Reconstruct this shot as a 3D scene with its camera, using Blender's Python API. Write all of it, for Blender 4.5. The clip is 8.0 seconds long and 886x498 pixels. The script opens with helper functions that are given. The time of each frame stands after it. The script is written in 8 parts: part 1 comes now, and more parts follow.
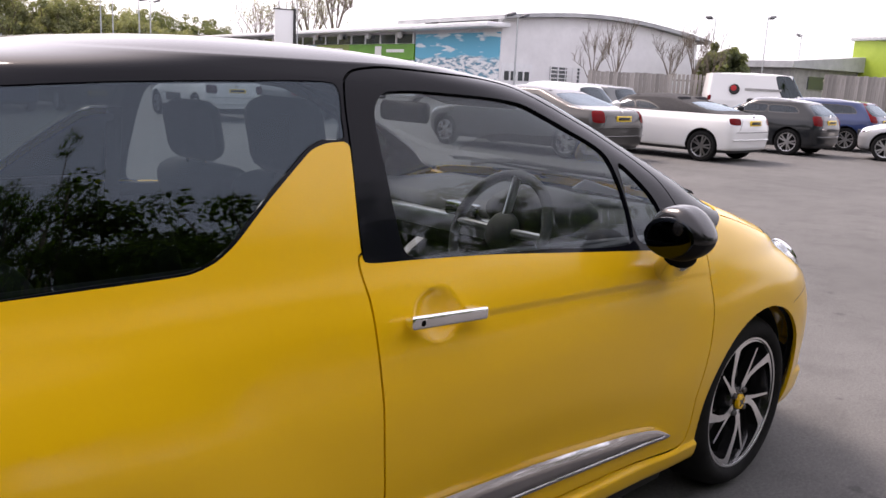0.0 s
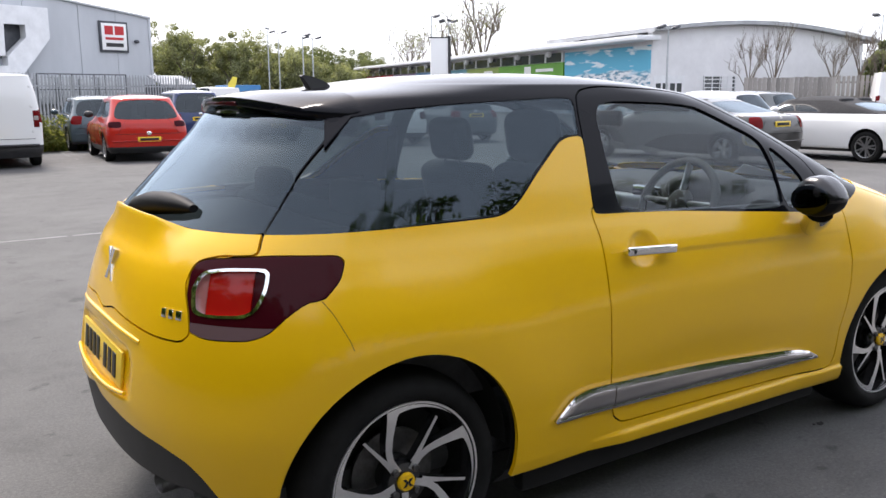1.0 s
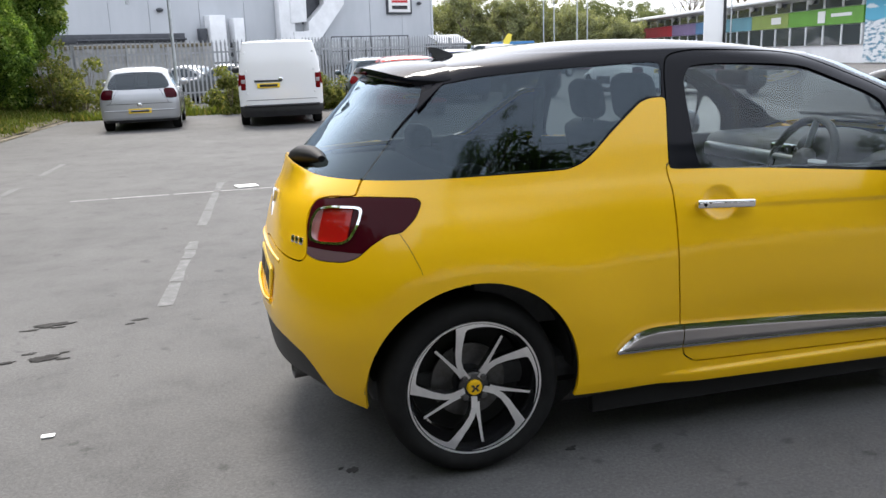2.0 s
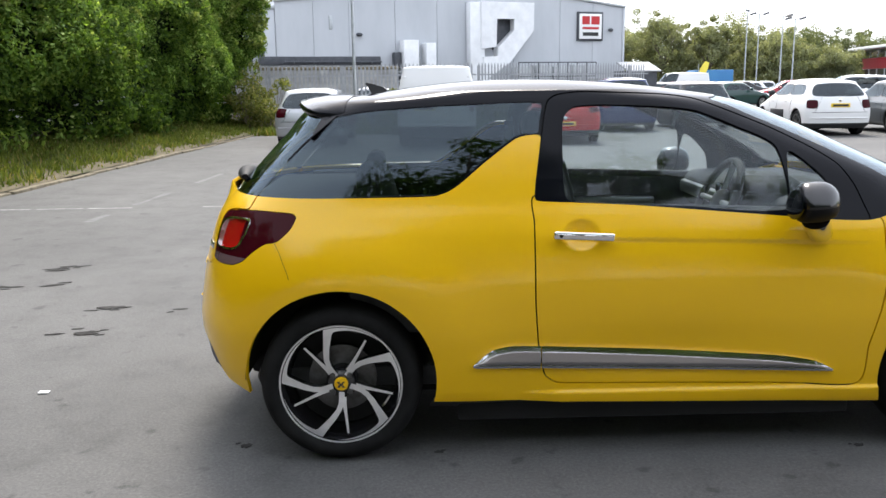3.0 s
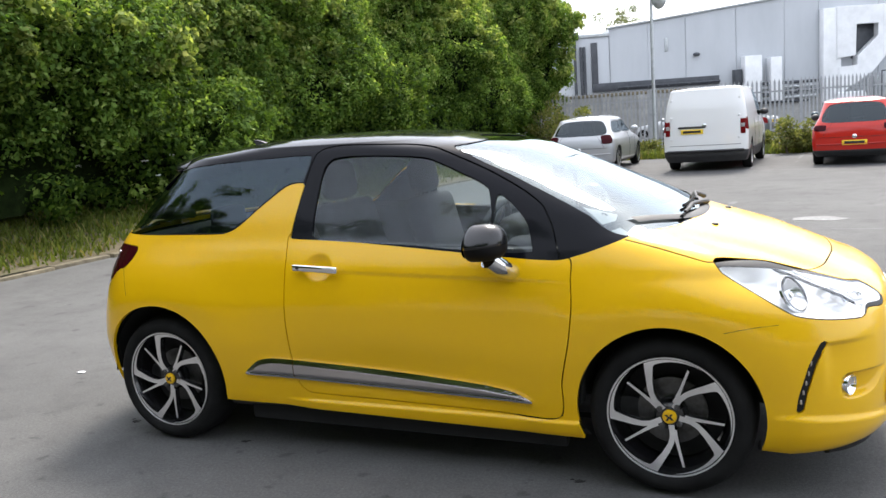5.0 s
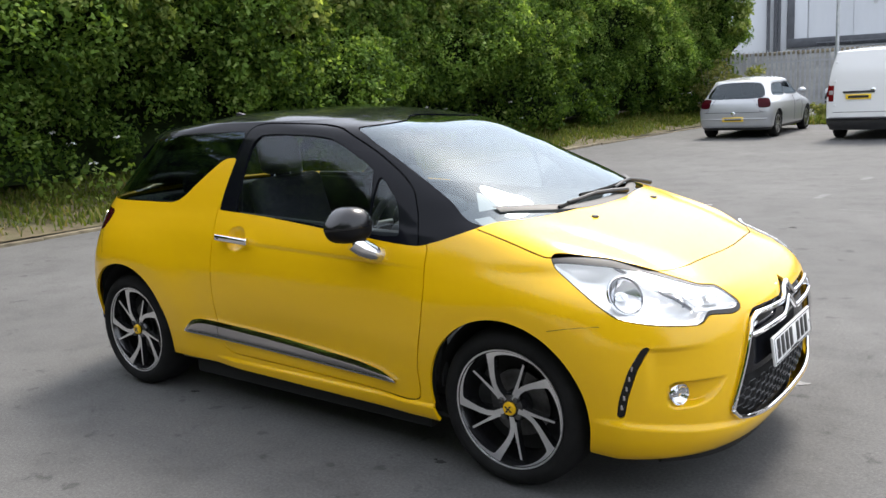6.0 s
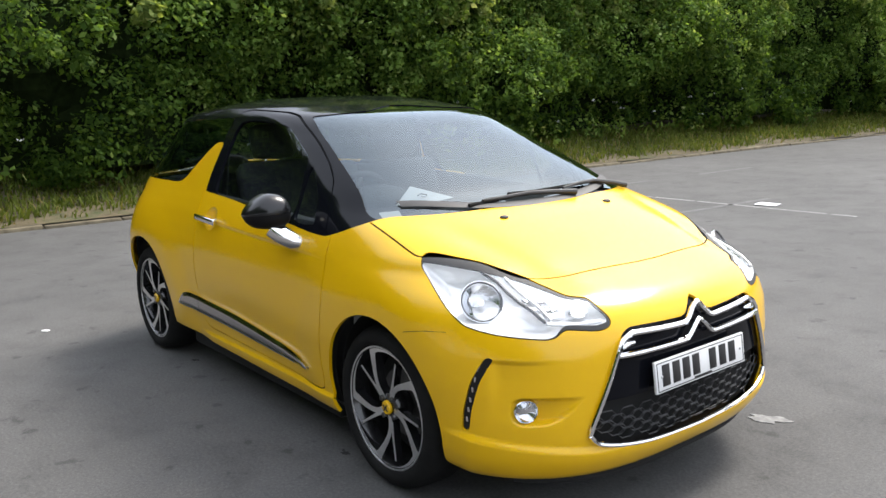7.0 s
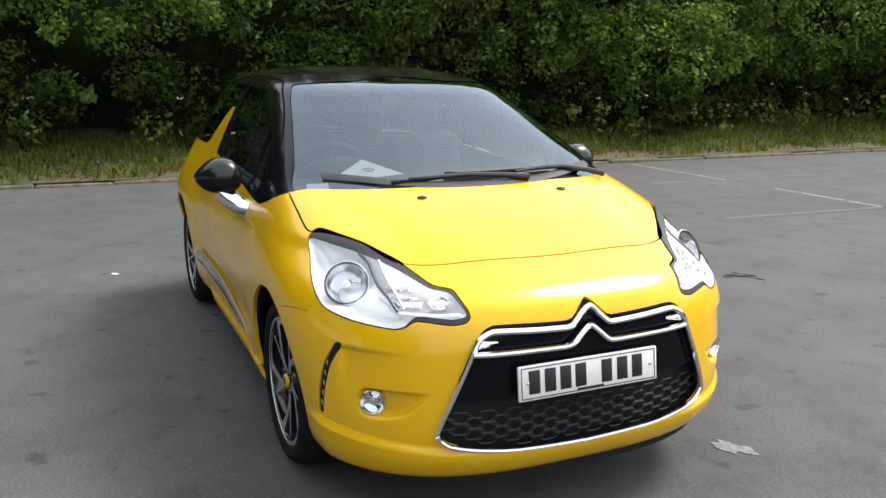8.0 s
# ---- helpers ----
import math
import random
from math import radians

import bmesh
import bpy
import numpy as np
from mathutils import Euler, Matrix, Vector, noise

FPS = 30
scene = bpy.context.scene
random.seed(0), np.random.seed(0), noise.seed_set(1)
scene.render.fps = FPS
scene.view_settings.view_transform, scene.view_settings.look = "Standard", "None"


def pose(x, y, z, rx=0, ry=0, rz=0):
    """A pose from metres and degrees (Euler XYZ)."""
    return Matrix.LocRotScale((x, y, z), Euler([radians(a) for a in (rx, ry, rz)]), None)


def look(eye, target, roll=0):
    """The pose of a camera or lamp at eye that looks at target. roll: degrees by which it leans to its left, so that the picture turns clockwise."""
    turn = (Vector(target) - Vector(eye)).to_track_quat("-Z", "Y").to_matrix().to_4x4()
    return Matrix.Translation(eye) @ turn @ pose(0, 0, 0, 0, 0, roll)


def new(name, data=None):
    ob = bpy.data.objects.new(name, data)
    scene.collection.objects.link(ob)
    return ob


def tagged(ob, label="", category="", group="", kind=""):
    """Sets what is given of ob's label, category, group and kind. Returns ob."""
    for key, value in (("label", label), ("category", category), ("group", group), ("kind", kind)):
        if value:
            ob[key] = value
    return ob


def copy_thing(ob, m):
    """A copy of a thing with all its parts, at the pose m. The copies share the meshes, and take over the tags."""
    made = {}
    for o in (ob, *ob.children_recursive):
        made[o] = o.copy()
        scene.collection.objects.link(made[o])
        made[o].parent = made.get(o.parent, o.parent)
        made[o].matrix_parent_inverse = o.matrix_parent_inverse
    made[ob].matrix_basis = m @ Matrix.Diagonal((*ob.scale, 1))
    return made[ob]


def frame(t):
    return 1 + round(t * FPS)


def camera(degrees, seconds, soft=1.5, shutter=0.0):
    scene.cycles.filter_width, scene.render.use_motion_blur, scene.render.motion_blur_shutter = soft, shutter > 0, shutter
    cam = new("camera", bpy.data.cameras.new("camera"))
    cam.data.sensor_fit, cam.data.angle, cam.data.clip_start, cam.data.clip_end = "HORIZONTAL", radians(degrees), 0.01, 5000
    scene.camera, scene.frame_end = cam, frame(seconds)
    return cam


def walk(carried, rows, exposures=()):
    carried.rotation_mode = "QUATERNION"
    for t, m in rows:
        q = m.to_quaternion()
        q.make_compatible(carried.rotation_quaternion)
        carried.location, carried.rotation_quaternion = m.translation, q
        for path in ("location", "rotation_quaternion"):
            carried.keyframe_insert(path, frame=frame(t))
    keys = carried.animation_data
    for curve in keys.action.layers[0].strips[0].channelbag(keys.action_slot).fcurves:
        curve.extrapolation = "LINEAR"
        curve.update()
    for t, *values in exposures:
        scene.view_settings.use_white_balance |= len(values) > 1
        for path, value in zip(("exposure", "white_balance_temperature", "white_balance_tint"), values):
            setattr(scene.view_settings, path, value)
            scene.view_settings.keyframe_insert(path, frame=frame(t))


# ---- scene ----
cam = camera(55.7, 8.0)
PATH = [
    (0, (-0.316, -2.097, 1.413), (1.045, -0.688, 1.013), 2.8),
    (0.5, (-0.812, -2.405, 1.393), (0.465, -0.917, 1.000), 1.7),
    (1, (-1.143, -2.721, 1.405), (-0.056, -1.081, 1.044), -0.5),
    (1.5, (-1.167, -3.132, 1.445), (-0.353, -1.356, 1.020), -0.9),
    (1.7, (-1.044, -3.238, 1.433), (-0.371, -1.412, 0.974), -2.1),
    (2.8, (0.065, -3.85, 1.486), (0.191, -1.892, 1.098), 0.7),
    (3, (0.334, -3.927, 1.463), (0.379, -1.964, 1.079), -0.8),
    (3.5, (0.995, -4.099, 1.473), (0.855, -2.13, 1.148), -2.3),
    (4, (1.628, -4.167, 1.505), (1.284, -2.219, 1.206), -2.3),
    (4.2, (1.899, -4.16, 1.489), (1.5, -2.224, 1.186), -1.9),
    (5.3, (3.338, -3.827, 1.512), (2.408, -2.084, 1.197), -3.9),
    (5.5, (3.568, -3.712, 1.535), (2.587, -2.005, 1.185), -3.3),
    (6, (4.147, -3.375, 1.546), (2.957, -1.811, 1.173), -3.2),
    (6.5, (4.583, -2.934, 1.514), (3.23, -1.508, 1.144), -1.8),
    (7, (4.987, -2.47, 1.494), (3.437, -1.261, 1.123), -2.0),
    (7.5, (5.23, -1.989, 1.458), (3.55, -0.978, 1.062), -0.7),
    (8, (5.425, -1.476, 1.469), (3.639, -0.679, 1.048), 0.1),
]
walk(cam, [(t, look(eye, target, roll)) for t, eye, target, roll in PATH], exposures=[(0, 0.28, 7000, 24), (0.6, 0.31, 6700, 18), (1.5, 0.45, 6500, 12), (3.0, 0.62, 6500, 10), (3.5, 0.72, 6500, 10), (4.2, 0.70, 6500, 10), (6, 0.50, 6500, 10), (7.2, 0.34, 6500, 10), (8, 0.14, 6500, 10)])

# ---- light ----
world = bpy.data.worlds.new("world")
scene.world = world
world.use_nodes = True
SUN_UP, SUN_TURN = 53.0, 91.0   # degrees above the ground, and from +x towards +y
wn = world.node_tree
sky = wn.nodes.new("ShaderNodeTexSky")
sky.sky_type, sky.sun_disc = "NISHITA", False
sky.sun_elevation, sky.sun_rotation = radians(SUN_UP), radians(90 - SUN_TURN)
sky.air_density, sky.dust_density, sky.ozone_density = 1.0, 6.0, 3.0
veil = wn.nodes.new("ShaderNodeMix")   # thin high cloud: the sky's blue is washed out to white
veil.data_type, veil.inputs["Factor"].default_value = "RGBA", 0.48
veil.inputs["B"].default_value = (15.6, 16.4, 17.9, 1)
wn.links.new(sky.outputs["Color"], veil.inputs["A"])
bg = wn.nodes["Background"]
wn.links.new(veil.outputs["Result"], bg.inputs["Color"])
bg.inputs["Strength"].default_value = 0.15
sun_data = bpy.data.lights.new("sun", "SUN")
sun_data.energy, sun_data.angle, sun_data.color = 3.7, radians(20), (1.0, 0.95, 0.87)
sun = new("sun", sun_data)
sun.matrix_world = look((0, 0, 30), (-math.cos(radians(SUN_TURN)) * math.cos(radians(SUN_UP)) * 10, -math.sin(radians(SUN_TURN)) * math.cos(radians(SUN_UP)) * 10, 30 - 10 * math.sin(radians(SUN_UP))))


# ---- materials ----
def material(name, colour, rough=0.5, metal=0.0, coat=0.0, coat_rough=0.03, sheen=0.5, coat_ior=1.5):
    m = bpy.data.materials.new(name)
    m.use_nodes = True
    b = m.node_tree.nodes["Principled BSDF"]
    b.inputs["Base Color"].default_value = (*colour, 1)
    b.inputs["Roughness"].default_value, b.inputs["Metallic"].default_value = rough, metal
    b.inputs["Specular IOR Level"].default_value = sheen
    b.inputs["Coat Weight"].default_value, b.inputs["Coat Roughness"].default_value = coat, coat_rough
    b.inputs["Coat IOR"].default_value = coat_ior
    return m


def vary(m, colours, scale=4.0, detail=6.0, bump=0.0, bump_scale=60.0, rough=None, stretch=(1, 1, 1), per_object=0.0):
    """Breaks a material up: patches between two or three colours, fine relief, uneven gloss."""
    t, b = m.node_tree, m.node_tree.nodes["Principled BSDF"]
    co = t.nodes.new("ShaderNodeTexCoord")
    mp = t.nodes.new("ShaderNodeMapping")
    mp.inputs["Scale"].default_value = stretch
    t.links.new(co.outputs["Object"], mp.inputs["Vector"])
    nz = t.nodes.new("ShaderNodeTexNoise")
    nz.inputs["Scale"].default_value, nz.inputs["Detail"].default_value = scale, detail
    nz.inputs["Roughness"].default_value = 0.65
    t.links.new(mp.outputs["Vector"], nz.inputs["Vector"])
    ramp = t.nodes.new("ShaderNodeValToRGB")
    ramp.color_ramp.elements[0].position, ramp.color_ramp.elements[1].position = 0.32, 0.68
    ramp.color_ramp.elements[0].color, ramp.color_ramp.elements[1].color = (*colours[0], 1), (*colours[-1], 1)
    if len(colours) > 2:
        ramp.color_ramp.elements.new(0.5).color = (*colours[1], 1)
    t.links.new(nz.outputs["Fac"], ramp.inputs["Fac"])
    out = ramp.outputs["Color"]
    if per_object:
        info, hsv, span = t.nodes.new("ShaderNodeObjectInfo"), t.nodes.new("ShaderNodeHueSaturation"), t.nodes.new("ShaderNodeMapRange")
        span.inputs["To Min"].default_value, span.inputs["To Max"].default_value = 1 - per_object, 1 + per_object
        t.links.new(info.outputs["Random"], span.inputs["Value"])
        t.links.new(span.outputs["Result"], hsv.inputs["Value"])
        t.links.new(out, hsv.inputs["Color"])
        out = hsv.outputs["Color"]
    t.links.new(out, b.inputs["Base Color"])
    if rough:
        span = t.nodes.new("ShaderNodeMapRange")
        span.inputs["To Min"].default_value, span.inputs["To Max"].default_value = rough
        t.links.new(nz.outputs["Fac"], span.inputs["Value"])
        t.links.new(span.outputs["Result"], b.inputs["Roughness"])
    if bump:
        fine, relief = t.nodes.new("ShaderNodeTexNoise"), t.nodes.new("ShaderNodeBump")
        fine.inputs["Scale"].default_value, fine.inputs["Detail"].default_value = bump_scale, 8
        t.links.new(mp.outputs["Vector"], fine.inputs["Vector"])
        relief.inputs["Strength"].default_value, relief.inputs["Distance"].default_value = bump, 0.02
        t.links.new(fine.outputs["Fac"], relief.inputs["Height"])
        t.links.new(relief.outputs["Normal"], b.inputs["Normal"])
    return m


def glass(name, tint, clear, rough=0.0, front=0.08, sky_tint=(0.9, 0.96, 1.0)):
    """Tinted glazing: a clear part that lets the view through, and a mirror-like surface, stronger at a slant."""
    m = bpy.data.materials.new(name)
    m.use_nodes = True
    t = m.node_tree
    t.nodes.remove(t.nodes["Principled BSDF"])
    out = t.nodes["Material Output"]
    see, gloss, mix, slant, power, span = (t.nodes.new("ShaderNode" + k) for k in ("BsdfTransparent", "BsdfGlossy", "MixShader", "LayerWeight", "Math", "MapRange"))
    see.inputs["Color"].default_value = tuple(c * clear for c in tint) + (1,)
    gloss.inputs["Roughness"].default_value = rough
    # the blue of a reflected sky is put into the gloss colour
    gloss.inputs["Color"].default_value = (*sky_tint, 1)
    slant.inputs["Blend"].default_value = 0.5
    power.operation, power.inputs[1].default_value = "POWER", 5.0
    span.inputs["To Min"].default_value = front   # both faces of a pane together
    t.links.new(slant.outputs["Facing"], power.inputs[0])
    t.links.new(power.outputs["Value"], span.inputs["Value"])
    t.links.new(span.outputs["Result"], mix.inputs["Fac"])
    t.links.new(see.outputs["BSDF"], mix.inputs[1])
    t.links.new(gloss.outputs["BSDF"], mix.inputs[2])
    t.links.new(mix.outputs["Shader"], out.inputs["Surface"])
    return m


def dusty(m, amount=0.06, least=0.02):
    """A breath of dust on paint: uneven gloss of the clear coat."""
    t, b = m.node_tree, m.node_tree.nodes["Principled BSDF"]
    nz, span = t.nodes.new("ShaderNodeTexNoise"), t.nodes.new("ShaderNodeMapRange")
    nz.inputs["Scale"].default_value, nz.inputs["Detail"].default_value = 7.0, 9.0
    span.inputs["To Min"].default_value, span.inputs["To Max"].default_value = least, least + amount
    co = t.nodes.new("ShaderNodeTexCoord")
    t.links.new(co.outputs["Object"], nz.inputs["Vector"])
    t.links.new(nz.outputs["Fac"], span.inputs["Value"])
    t.links.new(span.outputs["Result"], b.inputs["Coat Roughness"])
    return m


YELLOW_PAINT = dusty(material("yellow_paint", (0.80, 0.464, 0.0012), 0.42, 0.0, 1.0, sheen=0.12, coat_ior=1.43), 0.20, 0.05)
BLACK_PLASTIC = dusty(material("gloss_black_plastic", (0.006, 0.006, 0.007), 0.3, 0.0, 1.0, sheen=0.05, coat_ior=1.5), 0.22, 0.10)
BLACK_PAINT = dusty(material("black_paint", (0.005, 0.0055, 0.008), 0.10, 0.0, 0.32, sheen=0.05, coat_ior=1.32), 0.08)
BLACK_TRIM = vary(material("black_trim", (0.02, 0.02, 0.02), 0.55), [(0.016, 0.016, 0.017), (0.026, 0.026, 0.027)], 9, bump=0.05, bump_scale=300)
MATT_BLACK = material("matt_black_plastic", (0.007, 0.007, 0.008), 0.6, sheen=0.15)
SEAM = material("seam", (0.006, 0.006, 0.006), 0.9)
CHROME = material("chrome", (0.80, 0.80, 0.81), 0.06, 1.0)
TRIM_FILM = material("satin_film", (0.52, 0.50, 0.50), 0.16, 1.0)
SATIN = material("satin_metal", (0.55, 0.55, 0.56), 0.28, 1.0)
MIRROR_GLASS = material("mirror_glass", (0.030, 0.034, 0.040), 0.03, 1.0)
ALLOY = vary(material("machined_alloy", (0.6, 0.6, 0.6), 0.25, 1.0), [(0.78, 0.78, 0.79), (0.90, 0.90, 0.90)], 30, rough=(0.28, 0.42))
ALLOY_BLACK = material("gloss_black_alloy", (0.012, 0.012, 0.013), 0.22, 0.0, 0.6)
RUBBER = vary(material("rubber", (0.02, 0.02, 0.02), 0.85, sheen=0.15), [(0.007, 0.007, 0.007), (0.015, 0.015, 0.0147)], 8, bump=0.1, bump_scale=200)
SIDE_GLASS = glass("side_glass", (0.90, 0.98, 1.0), 0.82, 0.0, 0.042)
DARK_GLASS = glass("dark_glass", (0.84, 0.97, 1.0), 0.30, 0.0, 0.058, (0.66, 0.80, 0.92))
SCREEN_GLASS = glass("windscreen_glass", (0.9, 0.98, 1.0), 0.50, 0.0, 0.13, (0.82, 0.93, 1.0))
LAMP_GLASS = glass("lamp_glass", (1, 1, 1), 0.97, 0.0, 0.05)
LAMP_GREY = material("lamp_grey", (0.09, 0.09, 0.095), 0.35, 0.3)
LAMP_BOWL = material("lamp_bowl", (0.88, 0.88, 0.88), 0.28, 0.40)
RED_GLASS = material("red_lamp", (0.34, 0.008, 0.005), 0.15, 0.0, 0.5, sheen=0.1)
LAMP_SILVER = material("lamp_silver", (0.38, 0.35, 0.34), 0.25, 0.3, 0.5)
DARK_RED = material("smoked_red_lamp", (0.040, 0.003, 0.006), 0.12, 0.0, 0.15, sheen=0.02)
CAR_RED = material("tail_lamp_red", (0.13, 0.005, 0.006), 0.2, 0.0, 0.15, sheen=0.02)
SMOKE = material("smoked_lamp", (0.14, 0.085, 0.088), 0.15, 0.0, 0.6)
LAMP_PINK = material("pale_red_lens", (0.36, 0.13, 0.12), 0.2, 0.0, 0.5)
REFLECTOR = material("reflector", (0.75, 0.76, 0.78), 0.12, 1.0)
CABIN = vary(material("cabin_trim", (0.03, 0.03, 0.032), 0.7), [(0.022, 0.022, 0.024), (0.04, 0.04, 0.043)], 20, bump=0.08, bump_scale=400)
SEAT_CLOTH = vary(material("seat_cloth", (0.03, 0.03, 0.035), 0.9), [(0.012, 0.012, 0.014), (0.03, 0.03, 0.034)], 60, bump=0.1, bump_scale=500)
PAPER = material("paper", (0.80, 0.80, 0.80), 0.8)
PLATE_WHITE = material("plate_white", (0.78, 0.78, 0.77), 0.3)
PLATE_YELLOW = material("plate_yellow", (0.80, 0.55, 0.03), 0.3)
INK = material("ink", (0.012, 0.012, 0.012), 0.5)


def leafy(name, dark, light, dry=None, glow=1.65):
    """Leaves: colour by island, some light let through."""
    m = material(name, light, 0.75, sheen=0.12)
    t, b = m.node_tree, m.node_tree.nodes["Principled BSDF"]
    geo, ramp = t.nodes.new("ShaderNodeNewGeometry"), t.nodes.new("ShaderNodeValToRGB")
    e = ramp.color_ramp.elements
    e[0].color, e[1].color = (*dark, 1), (*light, 1)
    e[1].position = 0.85 if dry else 1.0
    if dry:
        e.new(1.0).color = (*dry, 1)
    t.links.new(geo.outputs["Random Per Island"], ramp.inputs["Fac"])
    t.links.new(ramp.outputs["Color"], b.inputs["Base Color"])
    thin, mix = t.nodes.new("ShaderNodeBsdfTranslucent"), t.nodes.new("ShaderNodeMixShader")
    gain = t.nodes.new("ShaderNodeMix")
    gain.data_type, gain.blend_type, gain.inputs["Factor"].default_value = "RGBA", "MULTIPLY", 1.0
    gain.inputs["B"].default_value = (1.06 * glow, glow, 0.5 * glow, 1)
    t.links.new(ramp.outputs["Color"], gain.inputs["A"])
    t.links.new(gain.outputs["Result"], thin.inputs["Color"])
    mix.inputs["Fac"].default_value = 0.50
    t.links.new(b.outputs["BSDF"], mix.inputs[1])
    t.links.new(thin.outputs["BSDF"], mix.inputs[2])
    t.links.new(mix.outputs["Shader"], t.nodes["Material Output"].inputs["Surface"])
    return m


def asphalt():
    """Old tarmac: grey stones in dark binder, patches, oil spots, cracks and pale dust."""
    m = material("asphalt", (0.1, 0.1, 0.1), 0.9)
    t, b = m.node_tree, m.node_tree.nodes["Principled BSDF"]
    co = t.nodes.new("ShaderNodeTexCoord")

    def noise_at(scale, detail=6, rough=0.6):
        n = t.nodes.new("ShaderNodeTexNoise")
        n.inputs["Scale"].default_value, n.inputs["Detail"].default_value, n.inputs["Roughness"].default_value = scale, detail, rough
        t.links.new(co.outputs["Object"], n.inputs["Vector"])
        return n.outputs["Fac"]

    def ramp(src, stops):
        r = t.nodes.new("ShaderNodeValToRGB")
        el = r.color_ramp.elements
        el[0].position, el[0].color = stops[0][0], (*stops[0][1], 1)
        el[1].position, el[1].color = stops[-1][0], (*stops[-1][1], 1)
        for p, c in stops[1:-1]:
            el.new(p).color = (*c, 1)
        t.links.new(src, r.inputs["Fac"])
        return r.outputs["Color"]

    def mix(kind, a, c, f):
        x = t.nodes.new("ShaderNodeMix")
        x.data_type, x.blend_type = "RGBA", kind
        x.inputs["Factor"].default_value = f
        t.links.new(a, x.inputs["A"])
        t.links.new(c, x.inputs["B"])
        return x.outputs["Result"]

    base = ramp(noise_at(0.35, 5), [(0.3, (0.066, 0.0650, 0.064)), (0.5, (0.081, 0.0795, 0.078)), (0.7, (0.100, 0.0980, 0.096))])
    grain = ramp(noise_at(70, 6, 0.85), [(0.25, (0.45, 0.45, 0.45)), (0.52, (1.0, 1.0, 1.0)), (0.78, (1.8, 1.8, 1.8))])
    blots = ramp(noise_at(2.3, 7, 0.7), [(0.30, (0.72, 0.72, 0.72)), (0.5, (1, 1, 1)), (0.72, (1.14, 1.14, 1.14))])
    spots = ramp(noise_at(5.5, 3, 0.5), [(0.30, (0.45, 0.45, 0.45)), (0.35, (1, 1, 1)), (1.0, (1, 1, 1))])
    out = mix("MULTIPLY", mix("MULTIPLY", mix("MULTIPLY", base, grain, 1.0), blots, 1.0), spots, 0.7)
    t.links.new(out, b.inputs["Base Color"])
    relief = t.nodes.new("ShaderNodeBump")
    relief.inputs["Strength"].default_value, relief.inputs["Distance"].default_value = 0.5, 0.006
    t.links.new(noise_at(140, 4, 0.7), relief.inputs["Height"])
    t.links.new(relief.outputs["Normal"], b.inputs["Normal"])
    return m


ASPHALT = asphalt()
EARTH = vary(material("dry_earth", (0.2, 0.16, 0.1), 0.95), [(0.066, 0.054, 0.028), (0.105, 0.083, 0.045), (0.050, 0.060, 0.020)], 2.5, bump=0.6, bump_scale=40)
CONCRETE = vary(material("concrete", (0.4, 0.38, 0.34), 0.9), [(0.075, 0.062, 0.038), (0.19, 0.160, 0.105)], 6, bump=0.3, bump_scale=80, per_object=0.15)
BRIGHT_PAINT = vary(material("old_white_road_paint", (0.3, 0.3, 0.3), 0.85), [(0.13, 0.13, 0.13), (0.22, 0.22, 0.22), (0.36, 0.36, 0.35)], 9, bump=0.3, bump_scale=120)
LINE_PAINT = vary(material("worn_road_paint", (0.5, 0.5, 0.5), 0.85), [(0.092, 0.092, 0.092), (0.105, 0.105, 0.105), (0.155, 0.155, 0.155)], 14, bump=0.3, bump_scale=120)
SPLASH = vary(material("paint_splash", (0.3, 0.3, 0.29), 0.85), [(0.11, 0.11, 0.108), (0.17, 0.17, 0.166), (0.27, 0.27, 0.262)], 16)
STAIN = vary(material("dark_stain", (0.05, 0.05, 0.05), 1.0, sheen=0.08), [(0.030, 0.029, 0.028), (0.056, 0.055, 0.053)], 9, bump=0.2, bump_scale=120)
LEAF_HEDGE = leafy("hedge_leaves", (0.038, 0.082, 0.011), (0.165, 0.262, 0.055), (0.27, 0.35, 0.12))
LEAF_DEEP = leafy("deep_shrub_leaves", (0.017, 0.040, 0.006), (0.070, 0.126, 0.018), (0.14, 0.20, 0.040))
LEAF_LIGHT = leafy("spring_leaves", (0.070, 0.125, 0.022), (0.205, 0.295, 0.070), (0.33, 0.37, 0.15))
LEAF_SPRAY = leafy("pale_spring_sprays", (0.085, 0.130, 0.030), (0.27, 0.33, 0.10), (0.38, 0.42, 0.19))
LEAF_SCRUB = leafy("scrub_leaves", (0.060, 0.075, 0.022), (0.155, 0.175, 0.060), (0.24, 0.22, 0.11))
# far trees: distance haze is put into these pale, greyed leaf colours
LEAF_TREE = leafy("tree_leaves", (0.15, 0.168, 0.100), (0.26, 0.285, 0.170), (0.33, 0.33, 0.22), glow=1.25)
LEAF_DARK = leafy("conifer_leaves", (0.085, 0.105, 0.062), (0.165, 0.19, 0.11))
GRASS = leafy("verge_grass", (0.060, 0.090, 0.016), (0.155, 0.190, 0.040), (0.27, 0.215, 0.095), glow=0.9)
BLOSSOM = material("blossom", (0.75, 0.75, 0.68), 0.7)
# near-black colour that holds the shade deep inside the hedge
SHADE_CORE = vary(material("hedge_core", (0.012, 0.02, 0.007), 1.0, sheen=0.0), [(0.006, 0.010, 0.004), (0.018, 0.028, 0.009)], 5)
BARK = vary(material("bark", (0.14, 0.11, 0.08), 0.95), [(0.09, 0.07, 0.055), (0.19, 0.16, 0.12)], 12, bump=0.6, bump_scale=30, stretch=(1, 1, 0.2))
